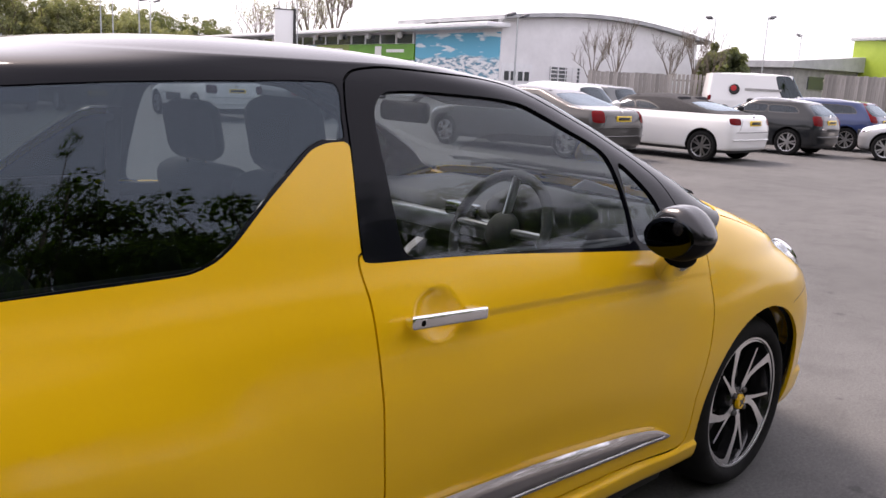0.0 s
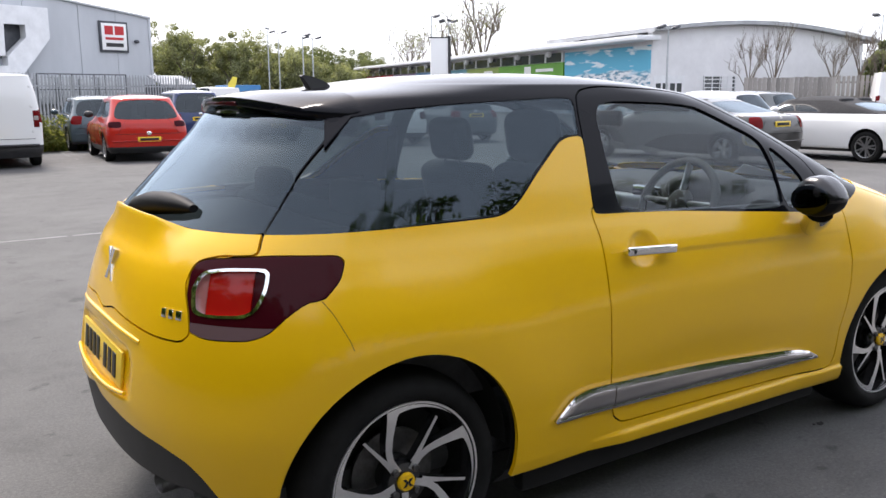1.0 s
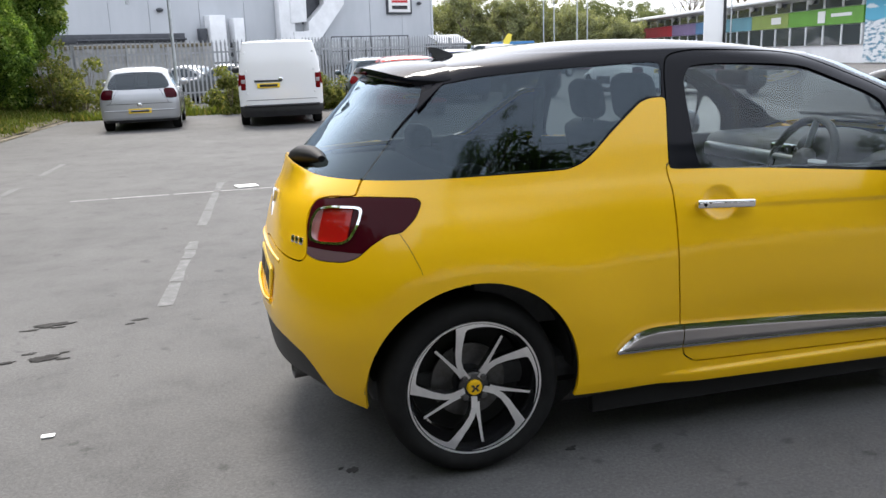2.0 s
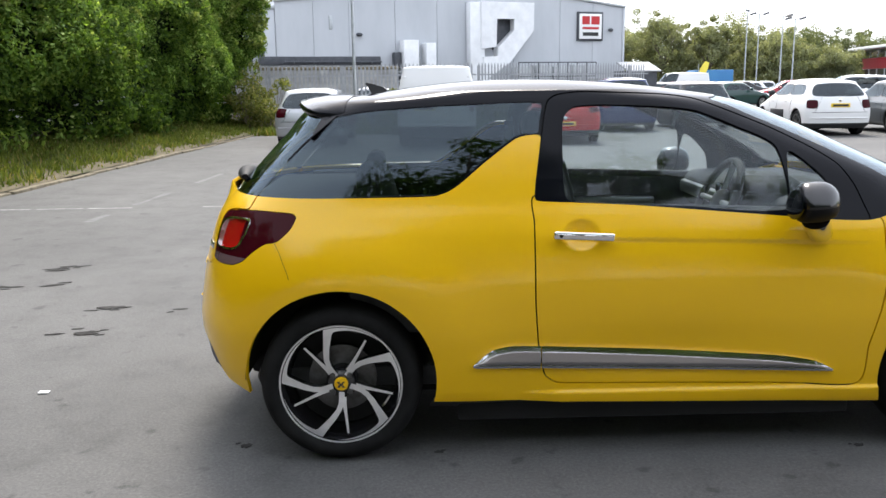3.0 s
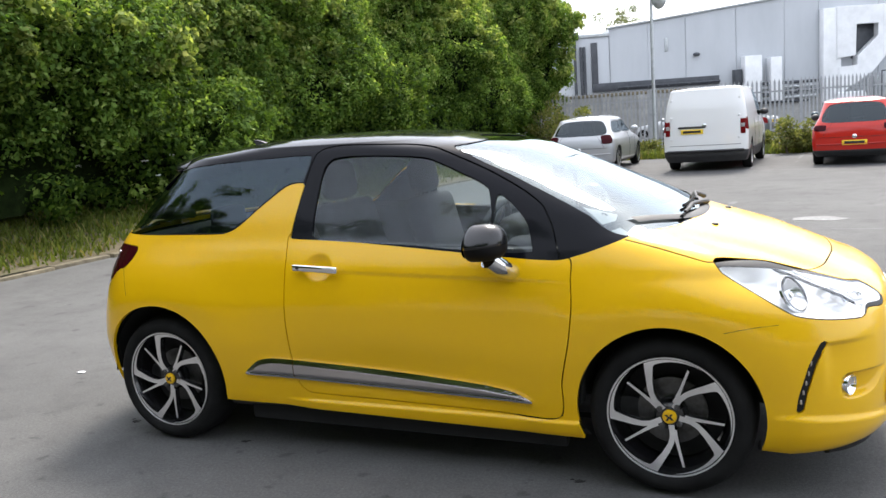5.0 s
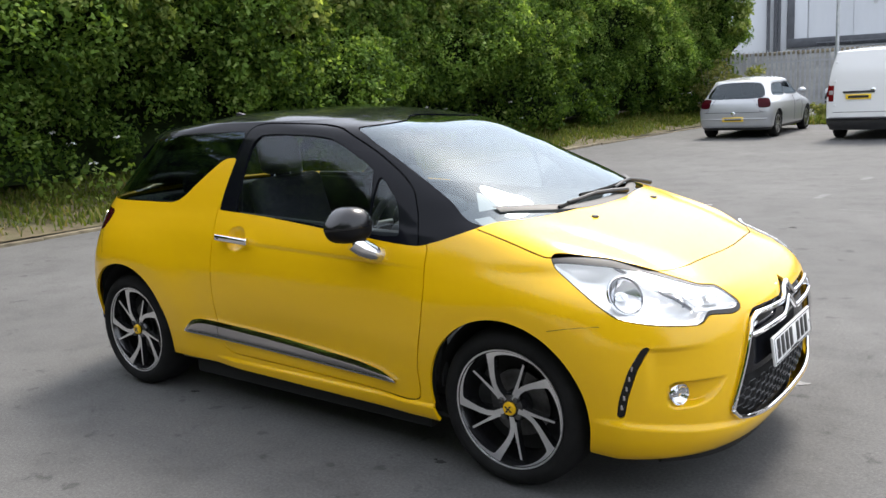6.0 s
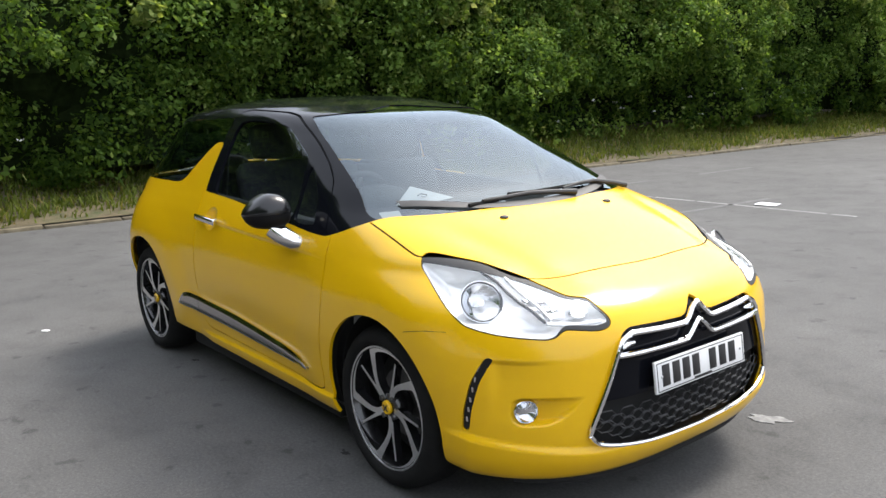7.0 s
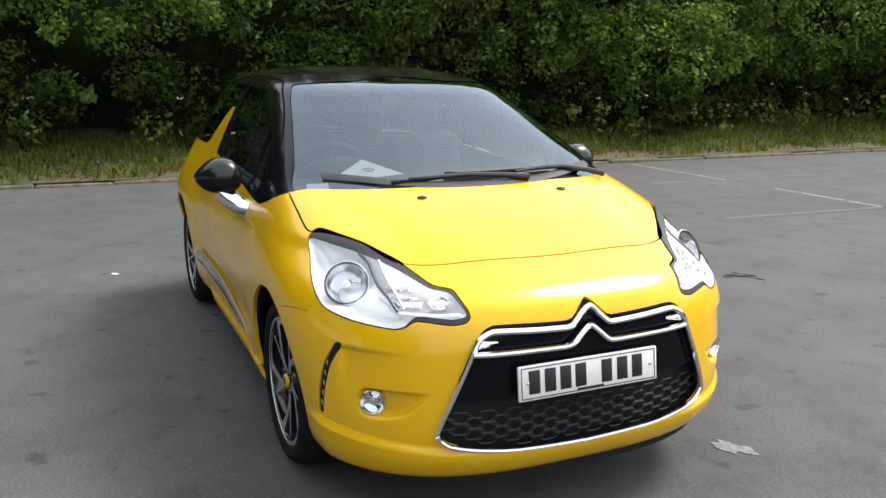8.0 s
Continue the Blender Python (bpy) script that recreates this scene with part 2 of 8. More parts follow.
CLADDING = vary(material("pale_grey_cladding", (0.5, 0.53, 0.58), 0.5), [(0.41, 0.43, 0.455), (0.47, 0.49, 0.515)], 0.6, bump=0.02, bump_scale=3, stretch=(1, 1, 0.25))
WHITE_WALL = vary(material("white_render", (0.75, 0.75, 0.75), 0.8), [(0.66, 0.66, 0.665), (0.76, 0.76, 0.765)], 0.8, bump=0.05, bump_scale=10)
WHITE_METAL = vary(material("white_metal", (0.75, 0.76, 0.77), 0.45), [(0.66, 0.67, 0.68), (0.78, 0.79, 0.80)], 1.5)
GALV = vary(material("galvanised_steel", (0.45, 0.47, 0.48), 0.5, 0.6), [(0.33, 0.35, 0.36), (0.50, 0.52, 0.53)], 5, rough=(0.4, 0.65))
DARK_METAL = vary(material("dark_metal", (0.04, 0.045, 0.055), 0.5), [(0.028, 0.032, 0.04), (0.06, 0.065, 0.075)], 3)
WALL_GREY = vary(material("grey_blockwork", (0.3, 0.3, 0.3), 0.9), [(0.22, 0.22, 0.215), (0.36, 0.355, 0.34)], 2.0, bump=0.2, bump_scale=20)
FENCE_STEEL = vary(material("weathered_fence_steel", (0.3, 0.31, 0.32), 0.65, 0.15), [(0.24, 0.25, 0.26), (0.36, 0.37, 0.38)], 4)
ROOF_GREY = vary(material("grey_sheet_roof", (0.35, 0.36, 0.37), 0.6), [(0.28, 0.29, 0.30), (0.42, 0.43, 0.44)], 1.0)
FENCE_WOOD = vary(material("weathered_boards", (0.3, 0.28, 0.26), 0.9), [(0.17, 0.155, 0.14), (0.33, 0.31, 0.29)], 6, bump=0.4, bump_scale=30, stretch=(1, 1, 0.1), per_object=0.3)
DARK_PANE = material("dark_pane", (0.05, 0.06, 0.065), 0.08, 0.0, 0.5)
SIGN_WHITE = material("sign_white", (0.78, 0.78, 0.77), 0.4)
SIGN_RED = material("sign_red", (0.45, 0.015, 0.02), 0.5)
LIME = vary(material("lime_panel", (0.30, 0.42, 0.03), 0.5), [(0.27, 0.38, 0.03), (0.34, 0.45, 0.05)], 1.0)


def mural():
    """A seaside mural: blue sky with white cloud bands, a rough white town along its foot."""
    m = material("mural", (0.2, 0.5, 0.65), 0.7)
    t, b = m.node_tree, m.node_tree.nodes["Principled BSDF"]
    co, mp = t.nodes.new("ShaderNodeTexCoord"), t.nodes.new("ShaderNodeMapping")
    mp.inputs["Scale"].default_value = (0.3, 0.35, 1.6)
    t.links.new(co.outputs["Object"], mp.inputs["Vector"])
    n, r = t.nodes.new("ShaderNodeTexNoise"), t.nodes.new("ShaderNodeValToRGB")
    n.inputs["Scale"].default_value, n.inputs["Detail"].default_value = 1.3, 4
    t.links.new(mp.outputs["Vector"], n.inputs["Vector"])
    e = r.color_ramp.elements
    e[0].position, e[0].color, e[1].position, e[1].color = 0.55, (0.10, 0.40, 0.56, 1), 0.61, (0.68, 0.74, 0.76, 1)
    t.links.new(n.outputs["Fac"], r.inputs["Fac"])
    town, tr, slant = t.nodes.new("ShaderNodeTexNoise"), t.nodes.new("ShaderNodeValToRGB"), t.nodes.new("ShaderNodeMapping")
    slant.inputs["Scale"].default_value, slant.inputs["Rotation"].default_value = (1.1, 1.0, 3.2), (0, radians(38), 0)
    t.links.new(co.outputs["Object"], slant.inputs["Vector"])
    town.inputs["Scale"].default_value, town.inputs["Detail"].default_value = 1.5, 6
    t.links.new(slant.outputs["Vector"], town.inputs["Vector"])
    e = tr.color_ramp.elements
    e[0].position, e[0].color, e[1].position, e[1].color = 0.40, (0.10, 0.24, 0.33, 1), 0.53, (0.70, 0.72, 0.73, 1)
    e.new(0.46).color = (0.34, 0.42, 0.47, 1)
    t.links.new(town.outputs["Fac"], tr.inputs["Fac"])
    sep, lev, mix = t.nodes.new("ShaderNodeSeparateXYZ"), t.nodes.new("ShaderNodeMapRange"), t.nodes.new("ShaderNodeMix")
    t.links.new(co.outputs["Object"], sep.inputs["Vector"])
    lev.inputs["From Min"].default_value, lev.inputs["From Max"].default_value = 2.85, 2.55
    hills = t.nodes.new("ShaderNodeMath")
    hills.operation, hills.inputs[1].default_value = "MULTIPLY_ADD", -1.8
    t.links.new(n.outputs["Fac"], hills.inputs[0])
    t.links.new(sep.outputs["Z"], hills.inputs[2])
    raised = t.nodes.new("ShaderNodeMath")
    raised.inputs[1].default_value = 0.9
    t.links.new(hills.outputs["Value"], raised.inputs[0])
    t.links.new(raised.outputs["Value"], lev.inputs["Value"])
    mix.data_type = "RGBA"
    t.links.new(lev.outputs["Result"], mix.inputs["Factor"])
    t.links.new(r.outputs["Color"], mix.inputs["A"])
    t.links.new(tr.outputs["Color"], mix.inputs["B"])
    t.links.new(mix.outputs["Result"], b.inputs["Base Color"])
    return m


MURAL = mural()


# ---- building tools ----
def adopt(ob, parent):
    if parent is not None:
        ob.parent = parent
    return ob


def part(name, bm, mat, parent=None, label="", smooth=True):
    """Links a bmesh as one mesh object under a thing or a part."""
    me = bpy.data.meshes.new(name)
    bmesh.ops.recalc_face_normals(bm, faces=bm.faces[:])
    bm.to_mesh(me)
    bm.free()
    me.materials.append(mat)
    if smooth:
        me.shade_smooth()
        me.set_sharp_from_angle(angle=radians(38))
    ob = adopt(new(name, me), parent)
    return tagged(ob, label) if label else ob


def skin_part(name, skin, mat, parent=None, label="", lip=0.0, both=False):
    """Links a cut skin as one mesh object; lip: how far its edges turn inwards."""
    if both:
        skin = skin.both()
    v, n, t = skin.v, skin.n, skin.t
    turned = np.einsum("ij,ij->i", np.cross(v[t[:, 1]] - v[t[:, 0]], v[t[:, 2]] - v[t[:, 0]]), n[t].sum(1)) < 0
    t = np.where(turned[:, None], t[:, ::-1], t)
    skin = Skin(v, n, t)
    if lip:
        e = skin.rim()
        e = e[np.abs(v[e]).max(1)[:, 1] > 1e-5]
        a, b = v[e[:, 0]] - lip * n[e[:, 0]], v[e[:, 1]] - lip * n[e[:, 1]]
        k, m = len(v), len(e)
        r = np.arange(m)
        top_a, top_b = k + r, k + m + r
        low_a, low_b = k + 2 * m + r, k + 3 * m + r
        side = np.cross(v[e[:, 1]] - v[e[:, 0]], n[e[:, 0]])
        side /= np.maximum(np.linalg.norm(side, axis=1, keepdims=True), 1e-9)
        v = np.concatenate([v, v[e[:, 0]], v[e[:, 1]], a, b])
        n = np.concatenate([n, side, side, side, side])
        t = np.concatenate([t, np.stack([top_b, top_a, low_a], 1), np.stack([top_b, low_a, low_b], 1)])
    me = bpy.data.meshes.new(name)
    me.vertices.add(len(v))
    me.vertices.foreach_set("co", v.astype(np.float32).ravel())
    me.loops.add(len(t) * 3)
    me.loops.foreach_set("vertex_index", t.astype(np.int32).ravel())
    me.polygons.add(len(t))
    me.polygons.foreach_set("loop_start", (np.arange(len(t)) * 3).astype(np.int32))
    me.update(calc_edges=True)
    me.shade_smooth()
    n = n / np.maximum(np.linalg.norm(n, axis=1, keepdims=True), 1e-9)
    me.normals_split_custom_set_from_vertices(n.tolist())
    me.materials.append(mat)
    ob = adopt(new(name, me), parent)
    return tagged(ob, label) if label else ob


def box_bm(size, at=(0, 0, 0), bevel=0.0, bm=None, turn=None, segments=2):
    """A box (bevelled) of that size round the centre 'at'."""
    bm = bm or bmesh.new()
    m = Matrix.Translation(at) @ (turn or Matrix()) @ Matrix.Diagonal((*size, 1))
    made = bmesh.ops.create_cube(bm, size=1, matrix=m)["verts"]
    if bevel:
        edges = {e for v in made for e in v.link_edges}
        bmesh.ops.bevel(bm, geom=list(edges), offset=bevel, segments=segments, profile=0.5, affect="EDGES")
    return bm


def rod_bm(a, b, r1, r2=None, sides=10, bm=None, caps=True):
    """A tapering rod from a to b."""
    bm = bm or bmesh.new()
    a, b = Vector(a), Vector(b)
    d = b - a
    m = Matrix.Translation((a + b) / 2) @ d.to_track_quat("Z", "Y").to_matrix().to_4x4()
    bmesh.ops.create_cone(bm, cap_ends=caps, segments=sides, radius1=r1, radius2=r1 if r2 is None else r2, depth=d.length, matrix=m)
    return bm


def ball_bm(size, at=(0, 0, 0), bm=None, turn=None, u=16, v=10):
    bm = bm or bmesh.new()
    bmesh.ops.create_uvsphere(bm, u_segments=u, v_segments=v, radius=1, matrix=Matrix.Translation(at) @ (turn or Matrix()) @ Matrix.Diagonal((*size, 1)))
    return bm


def prism_bm(points, depth, m=None, bevel=0.0, bm=None):
    """A plate: an outline in x and y, of that depth along -z, set at the pose m."""
    bm = bm or bmesh.new()
    m = m or Matrix()
    top = [bm.verts.new(m @ Vector((x, y, 0))) for x, y in points]
    low = [bm.verts.new(m @ Vector((x, y, -depth))) for x, y in points]
    f = bm.faces.new(top)
    bm.faces.new(low[::-1])
    k = len(top)
    for i in range(k):
        bm.faces.new((top[i], low[i], low[(i + 1) % k], top[(i + 1) % k]))
    if bevel:
        bmesh.ops.bevel(bm, geom=list(f.edges), offset=bevel, segments=2, affect="EDGES")
    return bm


def tube_bm(points, r, sides=8, close=False, bm=None, flat=1.0):
    """A tube along points; r may be a list. flat squeezes it along its second axis."""
    bm = bm or bmesh.new()
    pts = [Vector(p) for p in points]
    k = len(pts)
    rings = []
    for i, p in enumerate(pts):
        d = (pts[(i + 1) % k] - pts[i - 1]) if close else (pts[min(i + 1, k - 1)] - pts[max(i - 1, 0)])
        q = d.to_track_quat("Z", "Y")
        ri = r[i] if isinstance(r, (list, tuple)) else r
        rings.append([bm.verts.new(p + q @ Vector((ri * math.cos(a), flat * ri * math.sin(a), 0))) for a in (2 * math.pi * j / sides for j in range(sides))])
    for i in range(k if close else k - 1):
        a, b = rings[i], rings[(i + 1) % k]
        for j in range(sides):
            bm.faces.new((a[j], a[(j + 1) % sides], b[(j + 1) % sides], b[j]))
    if not close:
        bm.faces.new(rings[0][::-1]), bm.faces.new(rings[-1])
    return bm


def lathe_bm(profile, m=None, sides=48, bm=None, close=True):
    """Turns a profile of (radius, height) round z, set at the pose m."""
    bm = bm or bmesh.new()
    m = m or Matrix()
    rings = [[bm.verts.new(m @ Vector((r * math.cos(a), r * math.sin(a), h))) for a in (2 * math.pi * j / sides for j in range(sides))] for r, h in profile]
    pairs = list(zip(rings, rings[1:])) + ([(rings[-1], rings[0])] if close else [])
    for a, b in pairs:
        for j in range(sides):
            bm.faces.new((a[j], a[(j + 1) % sides], b[(j + 1) % sides], b[j]))
    return bm


def upper_half(bm, z):
    """Drops what lies below the height z."""
    bmesh.ops.delete(bm, geom=[f for f in bm.faces if f.calc_center_median().z < z], context="FACES")
    return bm


def empty(name, at=(0, 0, 0)):
    ob = new(name)
    ob.empty_display_size = 0.3
    ob.location = at
    return ob


def heading(deg, dist, eye=(0.3, -3.5)):
    return (eye[0] + dist * math.cos(radians(deg)), eye[1] + dist * math.sin(radians(deg)), 0)


# ---- car bodies: level slices, each a rounded plan contour ----
def smooth_curve(knots):
    """A monotone cubic through (position, value) knots, as a function of an array."""
    k = np.array(knots, float)
    kx, ky = k[:, 0], k[:, 1]
    h, d = np.diff(kx), np.diff(ky) / np.diff(kx)
    m = np.zeros(len(kx))
    for i in range(1, len(kx) - 1):
        if d[i - 1] * d[i] > 0:
            w1, w2 = 2 * h[i] + h[i - 1], h[i] + 2 * h[i - 1]
            m[i] = (w1 + w2) / (w1 / d[i - 1] + w2 / d[i])
    m[0], m[-1] = d[0], d[-1]

    def f(v):
        v = np.clip(np.asarray(v, float), kx[0], kx[-1])
        i = np.clip(np.searchsorted(kx, v) - 1, 0, len(kx) - 2)
        t = (v - kx[i]) / h[i]
        return ((2 * t**3 - 3 * t**2 + 1) * ky[i] + (t**3 - 2 * t**2 + t) * h[i] * m[i]
                + (-2 * t**3 + 3 * t**2) * ky[i + 1] + (t**3 - t**2) * h[i] * m[i + 1])
    return f


class Shape:
    """A car body: nose, tail and half width over the height, and how its corners are rounded."""

    def __init__(self, nose, tail, half, nose_long, nose_pow, tail_long, tail_pow, top, x_top, bulges=(), flares=()):
        self.nose, self.tail, self.half = smooth_curve(nose), smooth_curve(tail), smooth_curve(half)
        self.nose_long, self.nose_pow = smooth_curve(nose_long), smooth_curve(nose_pow)
        self.tail_long, self.tail_pow = smooth_curve(tail_long), smooth_curve(tail_pow)
        self.low, self.cant, self.top, self.x_top, self.bulges, self.flares = half[0][0], half[-1][0], top, x_top, bulges, flares

    def slice(self, z):
        z = np.asarray(z, float)
        s = np.sqrt(np.clip((self.top - z) / (self.top - self.cant), 0, 1))
        zc = np.minimum(z, self.cant)
        xf = self.x_top + (self.nose(zc) - self.x_top) * s
        xr = self.x_top + (self.tail(zc) - self.x_top) * s
        room = (xf - xr) * 0.47
        return (xf, xr, self.half(zc) * s**0.55, np.minimum(self.nose_long(zc), room), self.nose_pow(zc),
                np.minimum(self.tail_long(zc), room), self.tail_pow(zc))

    def swell(self, x, z):
        out = np.zeros(np.broadcast(x, z).shape)
        for amount, bx, bz, sx, sz in self.bulges:
            out = out + amount * np.exp(-(((x - bx) / sx) ** 2) - ((z - bz) / sz) ** 2)
        for amount, fx, fz, r0, fade in self.flares:
            t = np.clip((r0 + fade - np.hypot((x - fx) * 0.92, z - fz)) / fade, 0, 1)
            out = out + amount * t * t * (3 - 2 * t) * np.clip((z - 0.12) / 0.15, 0, 1)
        return out

    def half_width(self, x, z):
        """Half width of the body at x and z; negative beyond its ends."""
        x, z = np.asarray(x, float), np.asarray(z, float)
        xf, xr, w, af, nf, ar, nr = self.slice(z)
        w = w + self.swell(x, z)
        pf = np.clip((x - (xf - af)) / np.maximum(af, 1e-4), 0, None)
        pr = np.clip(((xr + ar) - x) / np.maximum(ar, 1e-4), 0, None)
        p, n = np.where(pf > 0, pf, pr), np.where(pf > 0, nf, nr)
        return np.where((p > 1) | (z > self.top), -0.2, w * (1 - np.minimum(p, 1) ** n) ** (1 / n))

    def grid(self, rows, cap, tail_n, side_n, nose_n):
        """Points of the right half (y < 0) as rows over the height by columns from tail to nose, with normals."""
        z = np.concatenate([np.linspace(self.low, self.cant, rows), self.top - (self.top - self.cant) * np.linspace(1, 0.03, cap)[1:] ** 2])
        xf, xr, w, af, nf, ar, nr = (v[:, None] for v in self.slice(z))
        a = np.linspace(0, 1, tail_n)[None, :] ** 1.2 * np.pi / 2
        x1, y1 = xr + ar * (1 - np.cos(a) ** (2 / nr)), np.sin(a) ** (2 / nr)
        t = np.linspace(0, 1, side_n + 2)[None, 1:-1]
        x2 = (xr + ar) * (1 - t) + (xf - af) * t
        b = np.linspace(0, 1, nose_n)[None, ::-1] ** 1.2 * np.pi / 2
        x3, y3 = xf - af * (1 - np.cos(b) ** (2 / nf)), np.sin(b) ** (2 / nf)
        x = np.concatenate([x1, x2, x3], 1)
        k = np.concatenate([y1, np.ones_like(x2), y3], 1)
        zz = np.repeat(z[:, None], x.shape[1], 1)
        p = np.stack([x, -(w + self.swell(x, zz)) * k, zz], -1)
        du, dv = np.gradient(p, axis=1), np.gradient(p, axis=0)
        n = np.cross(du, dv)
        n /= np.maximum(np.linalg.norm(n, axis=-1, keepdims=True), 1e-9)
        n *= np.where((n[..., 1:2] > 0) & (np.abs(n[..., 1:2]) > 0.3), -1, 1)
        i = np.arange(p.shape[0] * p.shape[1]).reshape(p.shape[:2])
        q = np.stack([i[:-1, :-1], i[:-1, 1:], i[1:, 1:], i[1:, :-1]], -1).reshape(-1, 4)
        tris = np.concatenate([q[:, [0, 1, 2]], q[:, [0, 2, 3]]])
        return Skin(p.reshape(-1, 3), n.reshape(-1, 3), tris)


def outline(knots, steps=10, close=True):
    """A smooth closed line through the knots."""
    k = np.array(knots, float)
    n, out = len(k), []
    for i in range(n if close else n - 1):
        p0, p1, p2, p3 = (k[(i + j) % n] if close else k[min(max(i + j, 0), n - 1)] for j in (-1, 0, 1, 2))
        t = np.linspace(0, 1, steps, endpoint=False)[:, None]
        m1, m2 = (p2 - p0) * 0.32, (p3 - p1) * 0.32
        lim = 0.9 * np.linalg.norm(p2 - p1)
        m1, m2 = (m * min(1, lim / max(np.linalg.norm(m), 1e-9)) for m in (m1, m2))
        out.append((2 * t**3 - 3 * t**2 + 1) * p1 + (t**3 - 2 * t**2 + t) * m1 + (3 * t**2 - 2 * t**3) * p2 + (t**3 - t**2) * m2)
    return np.concatenate(out)


def inside_by(points, line):
    """Signed distance of 2D points to a closed line: negative inside."""
    a, b = line, np.roll(line, -1, 0)
    best, odd = np.full(len(points), 1e9), np.zeros(len(points), bool)
    px, py = points[:, 0], points[:, 1]
    for (ax, ay), (bx, by) in zip(a, b):
        ex, ey = bx - ax, by - ay
        t = np.clip(((px - ax) * ex + (py - ay) * ey) / max(ex * ex + ey * ey, 1e-12), 0, 1)
        best = np.minimum(best, (px - ax - t * ex) ** 2 + (py - ay - t * ey) ** 2)
        if ay != by:
            odd ^= ((ay > py) != (by > py)) & (px < ax + (py - ay) * ex / ey)
    return np.where(odd, -1, 1) * np.sqrt(best)


class Skin:
    """Triangles with normals, that can be cut along lines."""

    def __init__(self, v, n, t):
        self.v, self.n, self.t = v, n, t

    def cut(self, g):
        """Keeps what has g < 0, with a clean edge along g = 0."""
        g = np.where(np.abs(g) < 1e-7, 1e-7, g)
        v, n, tris = self.v, self.n, self.t
        neg = g[tris] < 0
        count = neg.sum(1)
        keep = [tris[count == 3]]
        new_v, new_n, base = [], [], len(v)
        for wanted in (1, 2):
            sel = tris[count == wanted]
            if not len(sel):
                continue
            sign = neg[count == wanted]
            lone = np.argmax(sign if wanted == 1 else ~sign, 1)
            r = np.arange(len(sel))
            a, b, c = sel[r, lone], sel[r, (lone + 1) % 3], sel[r, (lone + 2) % 3]
            tab, tac = (g[a] / (g[a] - g[b]))[:, None], (g[a] / (g[a] - g[c]))[:, None]
            new_v += [v[a] + tab * (v[b] - v[a]), v[a] + tac * (v[c] - v[a])]
            new_n += [n[a] + tab * (n[b] - n[a]), n[a] + tac * (n[c] - n[a])]
            i, j = base + r, base + len(sel) + r
            base += 2 * len(sel)
            keep += [np.stack([a, i, j], 1)] if wanted == 1 else [np.stack([i, b, c], 1), np.stack([i, c, j], 1)]
        if new_v:
            v, n = np.concatenate([v, *new_v]), np.concatenate([n, *new_n])
        t = np.concatenate(keep)
        used, back = np.unique(t, return_inverse=True)
        v, n, t = v[used], n[used], back.reshape(-1, 3)
        key = np.round(v / 1e-5).astype(np.int64)
        _, first, inv = np.unique(key, axis=0, return_index=True, return_inverse=True)
        t = inv.reshape(-1)[t]
        t = t[(t[:, 0] != t[:, 1]) & (t[:, 1] != t[:, 2]) & (t[:, 2] != t[:, 0])]
        return Skin(v[first], n[first], t)

    def moved(self, d):
        return Skin(self.v + d * self.n, self.n, self.t)

    def pressed(self, d):
        """Moved by a different depth at each point, with its normals found again."""
        v = self.v + self.n * d[:, None]
        n = np.zeros_like(v)
        f = np.cross(v[self.t[:, 1]] - v[self.t[:, 0]], v[self.t[:, 2]] - v[self.t[:, 0]])
        for k in range(3):
            np.add.at(n, self.t[:, k], f)
        n /= np.maximum(np.linalg.norm(n, axis=1, keepdims=True), 1e-12)
        n *= np.sign(np.einsum("ij,ij->i", n, self.n))[:, None]
        touched = np.zeros(len(v), bool)
        touched[self.t[(np.abs(d)[self.t] > 1e-6).any(1)].ravel()] = True
        return Skin(v, np.where(touched[:, None], n, self.n), self.t)

    def mirrored(self):
        f = np.array([1, -1, 1])
        return Skin(self.v * f, self.n * f, self.t[:, ::-1])

    def both(self):
        m = self.mirrored()
        return Skin(np.concatenate([self.v, m.v]), np.concatenate([self.n, m.n]), np.concatenate([self.t, m.t + len(self.v)]))

    def rim(self):
        """The edges that only one triangle has."""
        e = np.concatenate([self.t[:, [0, 1]], self.t[:, [1, 2]], self.t[:, [2, 0]]])
        s = np.sort(e, 1)
        _, first, count = np.unique(s, axis=0, return_index=True, return_counts=True)
        return e[first[count == 1]]

    def views(self):
        x, y, z = self.v[:, 0], np.abs(self.v[:, 1]), self.v[:, 2]
        r = 2**-0.5
        return {"side": np.stack([x, z], 1), "end": np.stack([y, z], 1), "plan": np.stack([x, y], 1),
                "front_corner": np.stack([(x - y) * r, z], 1), "rear_corner": np.stack([(x + y) * r, z], 1)}

    def within(self, view, line, gap=0.0):
        return self.cut(inside_by(self.views()[view], line) + gap)

    def without(self, view, line, gap=0.0):
        return self.cut(gap - inside_by(self.views()[view], line))


